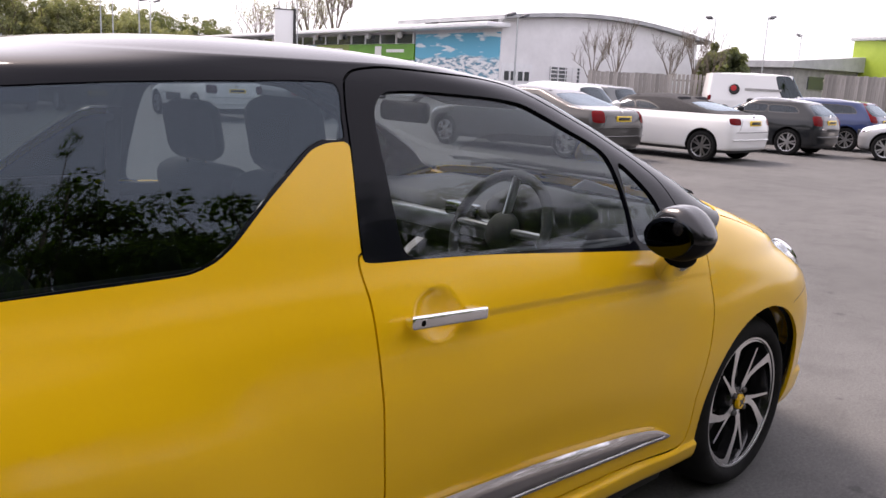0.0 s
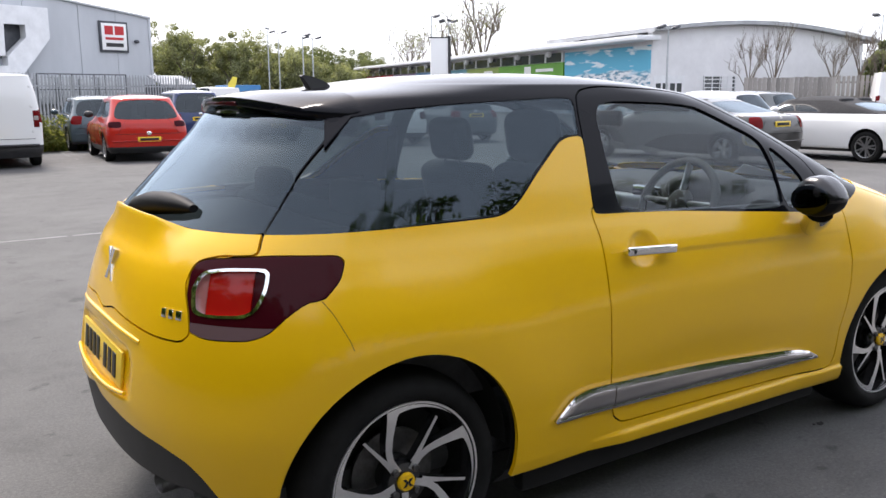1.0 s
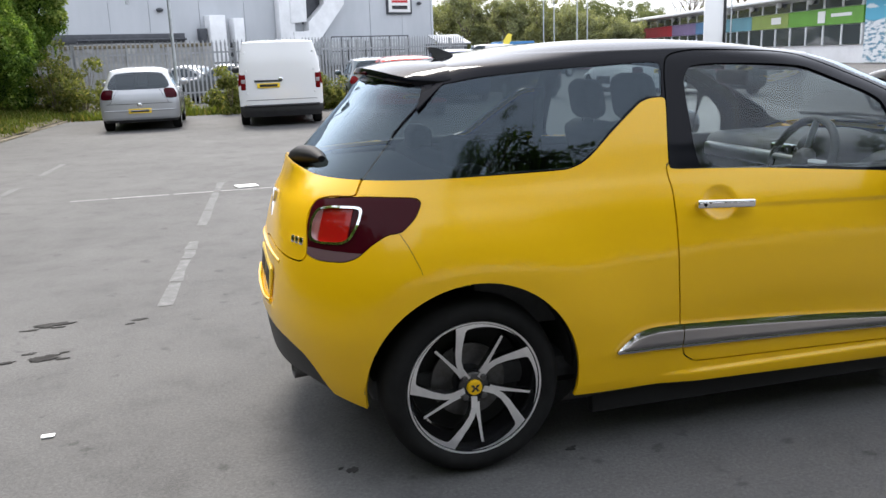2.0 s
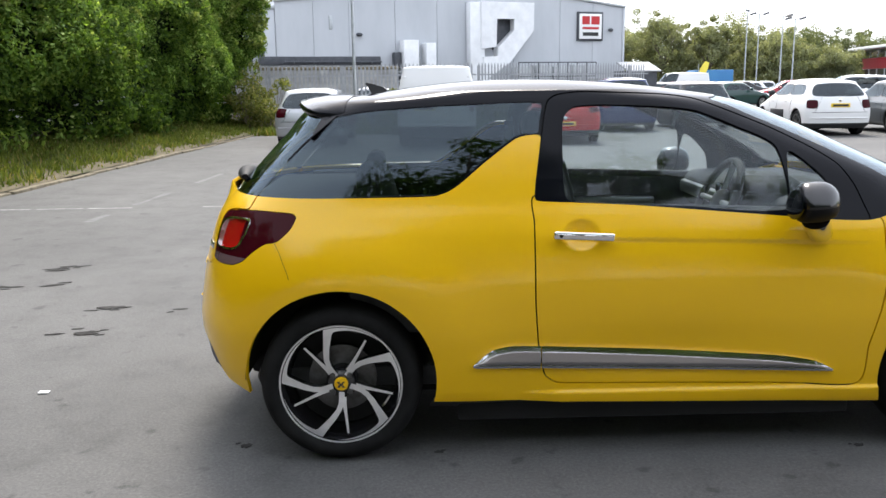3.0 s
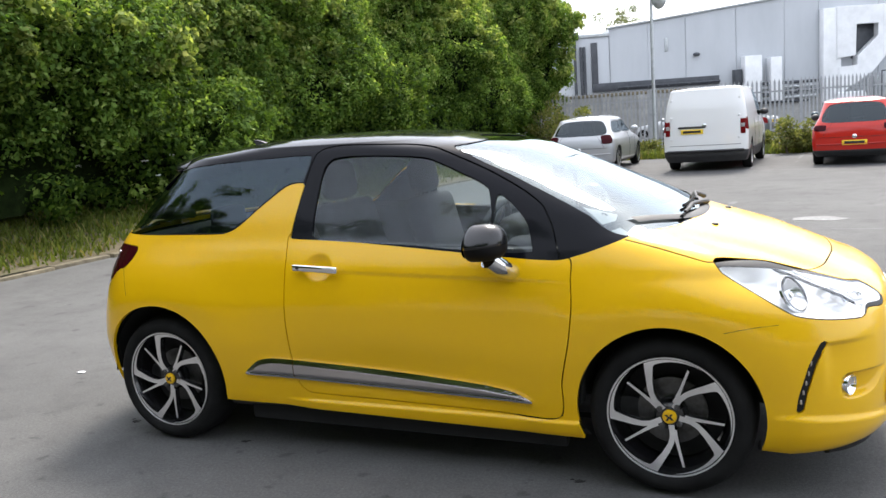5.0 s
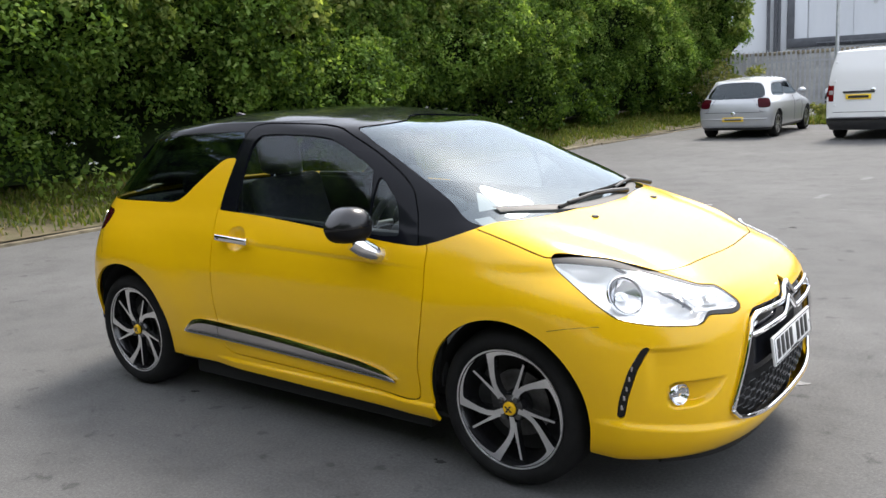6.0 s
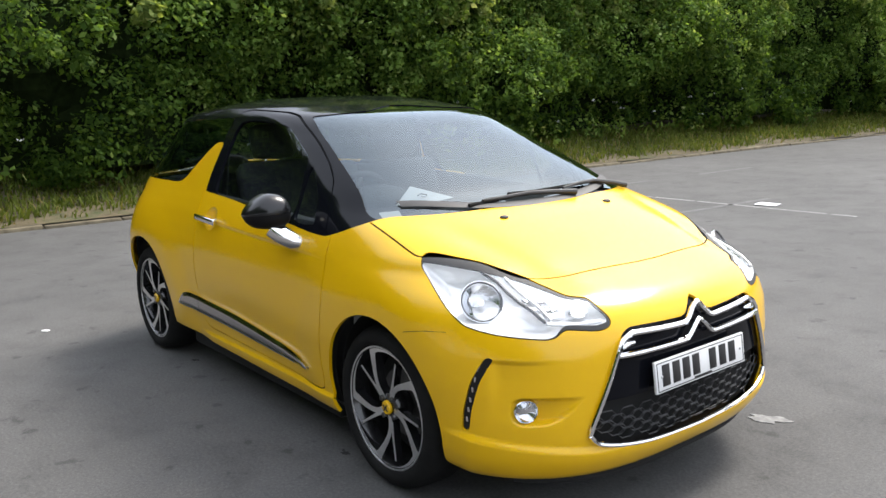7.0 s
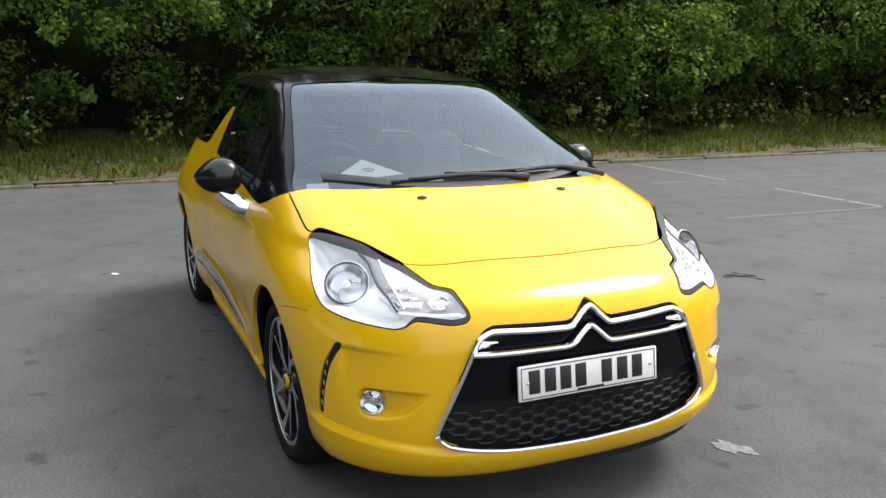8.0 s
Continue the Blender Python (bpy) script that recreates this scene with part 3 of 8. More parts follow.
YELLOW = Shape(
    nose=[(0.17, 3.19), (0.22, 3.25), (0.28, 3.283), (0.36, 3.293), (0.45, 3.29), (0.60, 3.28), (0.68, 3.268), (0.73, 3.245), (0.77, 3.20), (0.82, 3.09), (0.87, 2.96), (0.92, 2.82), (0.97, 2.66), (1.0, 2.56), (1.02, 2.50), (1.1, 2.345), (1.2, 2.13), (1.3, 1.91), (1.385, 1.68), (1.425, 1.42)],
    tail=[(0.17, -0.555), (0.26, -0.618), (0.36, -0.650), (0.5, -0.664), (0.62, -0.650), (0.74, -0.625), (0.84, -0.598), (0.92, -0.57), (0.98, -0.53), (1.1, -0.415), (1.25, -0.27), (1.385, -0.12), (1.425, 0.16)],
    half=[(0.17, 0.765), (0.22, 0.80), (0.3, 0.815), (0.4, 0.828), (0.55, 0.84), (0.7, 0.838), (0.8, 0.825), (0.88, 0.803), (0.95, 0.772), (1.0, 0.747), (1.1, 0.705), (1.2, 0.660), (1.3, 0.610), (1.385, 0.562), (1.425, 0.528)],
    nose_long=[(0.17, 0.75), (0.7, 0.75), (0.83, 0.80), (0.90, 0.74), (0.97, 0.66), (1.02, 0.62), (1.385, 0.60)],
    nose_pow=[(0.17, 3.0), (0.60, 2.97), (0.72, 2.75), (0.84, 2.9), (0.90, 3.5), (0.97, 3.6), (1.02, 3.4), (1.385, 3.0)],
    tail_long=[(0.17, 0.60), (0.9, 0.60), (1.385, 0.55)],
    tail_pow=[(0.17, 2.6), (0.9, 2.6), (1.0, 2.8), (1.385, 3.0)],
    top=1.472, x_top=0.72,
    bulges=((0.010, 2.46, 0.66, 0.42, 0.16), (0.006, -0.10, 0.70, 0.46, 0.18), (-0.010, 0.62, 0.82, 0.26, 0.12), (-0.016, 1.25, 0.45, 0.45, 0.12)),
    flares=((0.016, 0.0, 0.308, 0.42, 0.24), (0.012, 2.464, 0.308, 0.42, 0.20)))


# ---- ground, lines, kerb, verge ----
def sheet(name, x0, x1, y0, y1, z, mat, label="", kind="structure", category=""):
    bm = bmesh.new()
    bm.faces.new([bm.verts.new(p) for p in ((x0, y0, z), (x1, y0, z), (x1, y1, z), (x0, y1, z))])
    return tagged(part(name, bm, mat, None, "", False), label, category, "", kind)


def ground():
    bm = bmesh.new()
    bmesh.ops.create_grid(bm, x_segments=40, y_segments=40, size=1500)
    tagged(part("ground", bm, ASPHALT, None, "", False), "old grey tarmac of an open car park", kind="structure")


def blob(name, x, y, sx, sy, turn, mat, label, category, z=0.004, seed=1, ragged=0.35):
    """A flat ragged patch lying on the ground."""
    rnd = random.Random(seed)
    n = 64
    pts = []
    waves = [(k, rnd.uniform(0, 6.28), 1.0 / k**0.7) for k in (2, 3, 5, 8, 13, 21)]
    for i in range(n):
        a = 2 * math.pi * i / n
        r = 1 - ragged * (0.5 + 0.21 * sum(w * math.sin(k * a + p) for k, p, w in waves) + 0.12 * rnd.random())
        pts.append((sx * r * math.cos(a), sy * r * math.sin(a)))
    bm = prism_bm(pts, 0.003, pose(x, y, z, 0, 0, turn))
    return tagged(part(name, bm, mat, None, "", False), label, category, "", "structure")


def tar_stain(x, y, sx, sy, turn, seed):
    """A scatter of small ragged tar scraps round one place."""
    rnd = random.Random(seed)
    bm = bmesh.new()
    for k in range(8 if sx > 0.15 else 2):
        a, far = rnd.uniform(0, 6.28), rnd.random() ** 0.7 if k else 0.0
        size = rnd.uniform(0.16, 0.34) if k else 0.5
        waves = [(q, rnd.uniform(0, 6.28)) for q in (2, 3, 5, 7)]
        pts = []
        for i in range(28):
            b = 2 * math.pi * i / 28
            r = size * (0.75 + 0.13 * sum(math.sin(q * b + p) for q, p in waves) / 1.6 + rnd.uniform(-0.1, 0.1))
            pts.append((sx * (far * math.cos(a) + r * math.cos(b)), sy * (1.6 * far * math.sin(a) + r * math.sin(b))))
        prism_bm(pts, 0.002, pose(x, y, 0.003 + 0.0003 * k, 0, 0, turn), bm=bm)
    return tagged(part("tar_stain", bm, STAIN, None, "", False), "scatter of dark ragged tar stains on the tarmac", "stain", "", "structure")


def bay_line(x0, y0, x1, y1, width, seed, worn=0.25, z=0.003, mat=LINE_PAINT):
    """A worn painted line, broken into the scraps that are left of it."""
    rnd = random.Random(seed)
    a, b = Vector((x0, y0, 0)), Vector((x1, y1, 0))
    d = b - a
    u, s = d.normalized(), Vector((-d.y, d.x, 0)).normalized()
    bm = bmesh.new()
    at = 0.0
    while at < d.length - 0.05:
        ln = min(rnd.uniform(0.25, 0.9), d.length - at)
        if rnd.random() > worn:
            w0, w1 = (width * rnd.uniform(0.65, 1.0) / 2 for _ in range(2))
            j = [rnd.uniform(-0.012, 0.012) for _ in range(4)]
            p = [a + u * (at + j[0]) + s * w0, a + u * (at + ln * 0.5) + s * (w0 + j[1]), a + u * (at + ln) + s * w1,
                 a + u * (at + ln + j[2]) - s * w1, a + u * (at + ln * 0.5) - s * (w1 + j[3]), a + u * at - s * w0]
            bm.faces.new([bm.verts.new(q + Vector((0, 0, z))) for q in p])
        at += ln + rnd.uniform(0.0, 0.06)
    return tagged(part("road_line", bm, mat, None, "", False), "worn white painted parking bay line", "", "", "structure")


ground()
bay_line(-5.4, 6.62, 1.2, 6.57, 0.06, 3, 0.15, 0.003, BRIGHT_PAINT)
bay_line(1.3, 6.57, 12.5, 6.50, 0.06, 4, 0.25)
for i, x in enumerate((-3.45, -0.92, 1.68, 4.25)):
    bay_line(x - 0.27 if i == 1 else x, (5.5, 1.84, 7.4, 7.8)[i], x + (0.15 if i == 1 else 0.35), 7.8 if i == 1 else 11.8, 0.11, 11 + i, (0.35, 0.06, 0.55, 0.6)[i])
bay_line(2.55, 17.2, 2.75, 21.5, 0.09, 31, 0.15)
bay_line(5.6, 18.2, 5.8, 22.8, 0.09, 33, 0.3)
for i, (x, y, sx, sy, turn) in enumerate(((-1.75, 1.08, 0.20, 0.08, 12), (-1.82, 1.69, 0.22, 0.07, 5), (-2.86, 2.35, 0.22, 0.06, 5), (-2.51, 2.38, 0.20, 0.05, 15), (-2.72, 2.99, 0.26, 0.08, 20), (-1.32, 1.60, 0.12, 0.05, 10), (0.38, -0.743, 0.045, 0.03, 10), (2.09, -0.77, 0.05, 0.035, 30), (0.89, 2.87, 0.18, 0.06, 25), (-0.42, -0.64, 0.06, 0.05, 40), (1.95, 5.29, 0.08, 0.04, 0))):
    tar_stain(x, y, sx, sy, turn, 40 + i)
blob("paint_splash", 3.08, 0.83, 0.145, 0.08, 20, SPLASH, "pale splash of old paint on the tarmac", "paint splash", 0.0035, 61, 0.8)
blob("paint_splash", 3.04, 7.51, 0.42, 0.34, 10, SPLASH, "pale splash of old paint on the tarmac", "paint splash", 0.0045, 62, 0.6)
tagged(part("paper_sheet", box_bm((0.25, 0.22, 0.006), (-0.51, 6.82, 0.010), turn=pose(0, 0, 0, 0, 1, 12)), PAPER), "white sheet of paper lying on the tarmac", "paper")
for i, (x, y) in enumerate(((-1.55, 0.04), (-0.95, -1.24))):
    tagged(part("litter_scrap", box_bm((0.05, 0.03, 0.004), (x, y, 0.006), turn=pose(0, 0, 0, 0, 0, 40 * i)), PAPER), "small pale scrap of litter on the tarmac", "litter", "litter scraps")

# kerb stones along the verge; kerb, bank and hedge share one turned frame
KERB_X = -5.62
VERGE = Matrix.Translation((-6.05, 0, 0)) @ pose(0, 0, 0, 0, 0, -3.0) @ Matrix.Translation((-KERB_X, 0, 0))
kerb = tagged(empty("kerb", (KERB_X, 0, 0)), "low worn concrete edging kerb along the verge", kind="structure")
stone = None
rnd = random.Random(5)
for k in range(52):
    y = -18 + 0.92 * k
    m = pose(rnd.uniform(-0.025, 0.025), y, rnd.uniform(-0.022, 0.008), rnd.uniform(-0.7, 0.7), rnd.uniform(-4, 4), rnd.uniform(-1.2, 1.2))
    if stone is None:
        stone = part("kerb_stone", box_bm((0.13, 0.905, 0.16), (0, 0, -0.035), 0.018), CONCRETE, kerb)
        stone.matrix_basis = m
    else:
        c = adopt(new("kerb_stone", stone.data), kerb)
        c.matrix_basis = m
kerb.matrix_world = VERGE @ Matrix.Translation((KERB_X, 0, 0))


def verge_height(x, y):
    up = np.clip((KERB_X - 0.05 - x) / 2.4, 0, 1.6)
    return 0.05 + 0.42 * up**1.2 + 0.03 * np.sin(x * 3.1 + y * 1.7) * np.clip(up * 3, 0, 1)


def verge():
    xs, ys = np.linspace(KERB_X - 0.06, -11.5, 26), np.linspace(-20, 31, 90)
    gx, gy = np.meshgrid(xs, ys)
    gz = verge_height(gx, gy)
    v = np.stack([gx, gy, gz], -1).reshape(-1, 3)
    i = np.arange(len(v)).reshape(gx.shape)
    f = np.stack([i[:-1, :-1], i[1:, :-1], i[1:, 1:], i[:-1, 1:]], -1).reshape(-1, 4)
    me = bpy.data.meshes.new("verge")
    me.from_pydata(v.tolist(), [], f.tolist())
    me.shade_smooth()
    me.materials.append(EARTH)
    tagged(new("verge", me), "bank of dry earth below the hedge", kind="structure").matrix_world = VERGE


verge()


def blades(name, n, seed, place, tall, mat, label, wide=0.012):
    """Many grass blades, each a bent strip."""
    g = np.random.default_rng(seed)
    p = place(g, n)
    h = tall[0] + (tall[1] - tall[0]) * g.random(n) ** 1.5
    a = g.random(n) * 2 * np.pi
    lean = (0.3 + 0.8 * g.random(n)) * h
    side = np.stack([-np.sin(a), np.cos(a), 0 * a], 1) * (wide * (0.6 + 0.8 * g.random(n)))[:, None]
    fwd = np.stack([np.cos(a), np.sin(a), 0 * a], 1)
    up = np.array([0, 0, 1.0])
    mid = p + fwd * (lean * 0.35)[:, None] + up * (h * 0.62)[:, None]
    tip = p + fwd * lean[:, None] + up * h[:, None]
    v = np.stack([p - side, p + side, mid + side * 0.7, mid - side * 0.7, tip], 1).reshape(-1, 3)
    k = np.arange(n)[:, None] * 5
    faces = (k + np.array([[0, 1, 2, 3]])).tolist() + (k + np.array([[3, 2, 4]])).tolist()
    me = bpy.data.meshes.new(name)
    me.from_pydata(v.tolist(), [], faces)
    me.materials.append(mat)
    return tagged(new(name, me), label, "grass", "", "stuff")


def verge_place(g, n):
    y = -12 + 38 * g.random(n)
    bare = 0.22 + 0.16 * np.sin(y * 1.3) + 0.12 * np.sin(y * 3.7 + 1)
    x = KERB_X - 0.04 - np.clip(bare, 0, 1) * (g.random(n) < 0.85) - 2.3 * g.random(n) ** 0.8
    return np.stack([x, y, verge_height(x, y)], 1)


blades("verge_grass", 52000, 3, verge_place, (0.02, 0.17), GRASS, "rough grass on the bank below the hedge", 0.013).matrix_world = VERGE


# ---- buildings, fences, masts ----
def set_at(origin, u_deg):
    """A wall's frame: x along it, y into the building, z up."""
    return Matrix.Translation(origin) @ pose(0, 0, 0, 0, 0, u_deg)


def sports_hall():
    """Pale grey metal-clad hall with a shallow gable, a large folded air duct, pipes and a sign."""
    m = set_at((-8.35, 48.19, -0.68), 20.38)
    hall = tagged(empty("sports_hall"), "large pale grey metal-clad sports hall with a shallow gable", "building")
    hall.matrix_world = m

    def box(name, u0, u1, z0, z1, mat, out=0.0, deep=0.3, owner=None, label="", bevel=0.02):
        return part(name, box_bm((u1 - u0, deep, z1 - z0), ((u0 + u1) / 2, -out + deep / 2, (z0 + z1) / 2), bevel), mat, owner or hall, label)

    gable = [(0, 0), (24.5, 0), (24.5, 7.38), (13.4, 8.62), (0, 7.22)]
    part("wall", prism_bm(gable, 26, pose(0, 0, 0, 90, 0, 0)), CLADDING, hall, "", False)
    # sheets of cladding, each with its own edge
    for u0, u1 in ((0.02, 2.3), (2.32, 4.54), (4.58, 7.54), (7.58, 10.4), (10.42, 12.4), (12.42, 15.9), (15.92, 19.36), (19.44, 22.0), (22.02, 24.48)):
        top = lambda u: 7.22 + (8.62 - 7.22) * u / 13.4 if u < 13.4 else 8.62 - 1.24 * (u - 13.4) / 11.1
        pts = [(u0, 3.0), (u1, 3.0), (u1, top(u1) - 0.12), (u0, top(u0) - 0.12)]
        part("cladding_sheet", prism_bm(pts, 0.05, pose(0, -0.05, 0, 90, 0, 0), 0.01), CLADDING, hall, "", False)
    for a, b in (((-0.1, 7.22), (13.4, 8.62)), ((13.4, 8.62), (24.6, 7.36))):
        part("verge_trim", rod_bm((a[0], -0.12, a[1]), (b[0], -0.12, b[1]), 0.09, None, 6), GALV, hall)
    box("corner_trim", 24.42, 24.6, 0, 7.3, CLADDING, 0.12, 0.2)
    # lower side wing
    box("side_wing", -3.9, -0.02, 0, 6.75, CLADDING, 0.0, 20.0, None, "lower clad side wing")
    box("wing_trim", -4.0, 0.0, 6.75, 6.95, GALV, 0.1, 20.2)
    box("dark_strip", -1.12, -0.74, 3.5, 6.42, DARK_METAL, 0.16)
    box("dark_strip", -1.12, 6.5, 3.45, 3.96, DARK_METAL, 0.22)
    box("plinth_ledge", -3.0, -0.8, 2.6, 3.15, CONCRETE, 1.6, 1.6)
    for z in (3.25, 2.98, 2.75):
        part("pipe_run", rod_bm((-0.8, -0.35, z), (12.3, -0.35, z), 0.09, None, 8), DARK_METAL if z != 2.98 else GALV, hall)
    for u in (-2.12, -1.75, -1.55):
        part("downpipe", rod_bm((u, -0.2, 2.4), (u, -0.2, 6.9 if u < -2 else 6.2), 0.09, None, 8), DARK_METAL, hall)
    part("rain_hopper", box_bm((0.5, 0.4, 0.45), (-2.12, -0.3, 6.85), 0.05), DARK_METAL, hall)
    box("base_wall", -3.9, 24.45, 0, 2.45, WALL_GREY, 0.25, 0.24)
    for u0, u1, z1 in ((7.82, 8.82, 4.95), (9.34, 9.98, 4.78)):
        box("air_handling_unit", u0, u1, 2.2, z1, WHITE_METAL, 0.95, 0.9, None, "tall white air unit", 0.04)
    box("dark_unit", 7.3, 7.75, 3.2, 4.2, DARK_METAL, 0.6, 0.5)
    box("wall_vent", 3.3, 3.5, 5.6, 6.4, GALV, 0.12, 0.1)
    part("wall_lamp", ball_bm((0.22, 0.16, 0.12), (5.17, -0.2, 5.29)), DARK_METAL, hall)
    part("wall_lamp", ball_bm((0.2, 0.14, 0.12), (23.4, -0.18, 5.75)), DARK_METAL, hall)
    for z, a, b, r in ((2.12, -0.8, 11.8, 0.07), (2.36, 1.5, 12.2, 0.10), (2.62, -0.4, 11.0, 0.06), (3.62, 0.4, 6.5, 0.06)):
        part("pipe_run", rod_bm((a, -0.42, z), (b, -0.42, z), r, None, 8), DARK_METAL if r < 0.1 else GALV, hall)
        for k in range(5):
            u = a + (b - a) * (k + 0.5) / 5
            part("pipe_bracket", box_bm((0.08, 0.42, 0.10), (u, -0.22, z - 0.02), 0.01), GALV, hall)
    # folded duct round an opening
    duct = box("duct_column", 12.46, 13.5, 1.9, 7.38, WHITE_METAL, 0.7, 0.68, None, "big folded white ventilation duct", 0.05)
    ring = [(13.2, 7.42), (17.07, 7.40), (17.07, 5.62), (15.3, 3.54), (13.35, 2.3), (13.35, 3.92), (14.42, 3.95), (14.42, 4.5), (15.62, 5.62), (15.62, 6.37), (14.31, 6.37), (14.31, 4.55), (13.2, 4.4)]
    part("duct_fold", prism_bm(ring, 0.75, pose(0, -0.8, 0, 90, 0, 0), 0.03), WHITE_METAL, duct, "", False)
    part("duct_foot", box_bm((1.5, 1.1, 0.9), (13.9, -1.0, 2.0), 0.15), WHITE_METAL, duct)
    # dark sheet on the wall, in place of shade inside the opening
    box("duct_shade", 14.3, 15.65, 4.4, 6.4, DARK_METAL, 0.10, 0.06, duct)
    # sign
    sign = tagged(empty("wall_sign"), "square white wall sign with red blocks and a dark frame", "sign")
    sign.matrix_world = m @ Matrix.Translation((21.75, -0.12, 5.98))
    part("frame", box_bm((2.05, 0.14, 1.95), (0, 0, 0), 0.03), DARK_METAL, sign)
    part("panel", box_bm((1.78, 0.04, 1.68), (0, -0.075, 0), 0.02), SIGN_WHITE, sign)
    for x0, x1 in ((-0.68, -0.08), (0.04, 0.70)):
        part("red_mark", box_bm((x1 - x0, 0.02, 0.55), ((x0 + x1) / 2, -0.10, 0.40)), SIGN_RED, sign)
    part("red_bar", box_bm((1.3, 0.02, 0.16), (0, -0.10, -0.12)), SIGN_RED, sign)
    part("dark_bar", box_bm((1.25, 0.02, 0.24), (0, -0.10, -0.52)), INK, sign)
    # caged plant area and small shed before the wall
    cage = tagged(empty("plant_cage"), "open steel cage of posts and rails round outdoor plant", "cage")
    cage.matrix_world = m
    for k in range(9):
        part("post", rod_bm((15.0 + 0.72 * k, -2.6, 0), (15.0 + 0.72 * k, -2.6, 3.5), 0.035, None, 6), DARK_METAL, cage)
    for z in (1.2, 2.6, 3.5):
        part("rail", rod_bm((15.0, -2.6, z), (20.76, -2.6, z), 0.035, None, 6), DARK_METAL, cage)
    for k in range(4):
        part("plant_box", box_bm((1.15, 1.2, 1.5 + 0.2 * (k % 2)), (15.8 + 1.35 * k, -1.5, 2.5), 0.05), GALV, cage)
    shed = tagged(empty("plant_shed"), "small shed with a pale sloping sheet roof", "shed")
    shed.matrix_world = m
    part("wall", box_bm((2.2, 2.0, 2.9), (23.9, -2.5, 1.45)), DARK_METAL, shed)
    part("roof", prism_bm([(-1.3, 0), (1.3, 0), (1.3, 1.6), (-1.3, 1.6)], 0.1, Matrix.Translation((23.9, -3.7, 2.92)) @ pose(0, 0, 0, 22, 0, 0)), ROOF_GREY, shed)
    # containers along the foot of the wall
    for k, (u, w) in enumerate(((17.5, 3.0), (20.8, 2.6), (1.8, 3.2), (5.5, 2.8))):
        c = tagged(empty("storage_container"), "grey steel storage container against the hall", "container", "containers by the hall")
        c.matrix_world = m @ Matrix.Translation((u, -4.4, 0))
        part("body", box_bm((w, 1.8, 2.1), (0, 0, 1.07), 0.03), GALV if k % 2 else WALL_GREY, c)
        for j in range(int(w / 0.3)):
            part("rib", box_bm((0.08, 0.05, 1.9), (-w / 2 + 0.2 + 0.3 * j, -0.92, 1.07), 0.01), GALV if k % 2 else WALL_GREY, c)


sports_hall()


def palisade(x0, y0, x1, y1, tall, group):
    """Galvanised palisade fence: rails, posts and pointed pales."""
    fence = tagged(empty("palisade_fence", (x0, y0, 0)), "galvanised steel palisade fence with pointed pales", "fence")
    d = Vector((x1 - x0, y1 - y0, 0))
    ln, u = d.length, d.normalized()
    ang = math.degrees(math.atan2(u.y, u.x))
    for z in (0.45, tall - 0.45):
        part("rail", box_bm((ln, 0.04, 0.06), tuple(u * ln / 2 + Vector((0, 0, z))), turn=pose(0, 0, 0, 0, 0, ang)), FENCE_STEEL, fence)
    n = int(ln / 0.155)
    pale = None
    for k in range(n):
        at = u * (0.155 * k)
        mm = Matrix.Translation(at) @ pose(0, 0, 0, 0, 0, ang)
        if pale is None:
            pale = part("pale", prism_bm([(-0.033, 0.05), (0.033, 0.05), (0.033, tall - 0.12), (0.0, tall), (-0.033, tall - 0.12)], 0.02, pose(0, -0.03, 0, 90, 0, 0)), FENCE_STEEL, fence, "", False)
            pale.matrix_basis = mm
        else:
            c = adopt(new("pale", pale.data), fence)
            c.matrix_basis = mm
    for k in range(int(ln / 2.75) + 1):
        part("post", box_bm((0.1, 0.06, tall - 0.1), tuple(u * min(2.75 * k, ln) + Vector((0, 0, (tall - 0.1) / 2))), turn=pose(0, 0, 0, 0, 0, ang)), FENCE_STEEL, fence)


palisade(-8.0, 27.4, 2.5, 29.6, 2.3, "a")
palisade(2.6, 29.6, 10.6, 34.6, 2.3, "a")


def low_wall():
    w = tagged(empty("boundary_wall"), "grey blockwork boundary wall with a pale coping, behind the fence", "wall", "", "structure")
    w.matrix_world = set_at((-9.0, 33.5, 0), 14)
    part("blockwork", box_bm((8.5, 0.3, 2.2), (4.25, 0, 1.1)), WALL_GREY, w)
    part("coping", box_bm((8.6, 0.42, 0.14), (4.25, 0, 2.26), 0.03), CONCRETE, w)
    for k in range(6):
        part("pier", box_bm((0.4, 0.42, 2.2), (0.3 + 1.6 * k, 0, 1.1), 0.02), WALL_GREY, w)


low_wall()


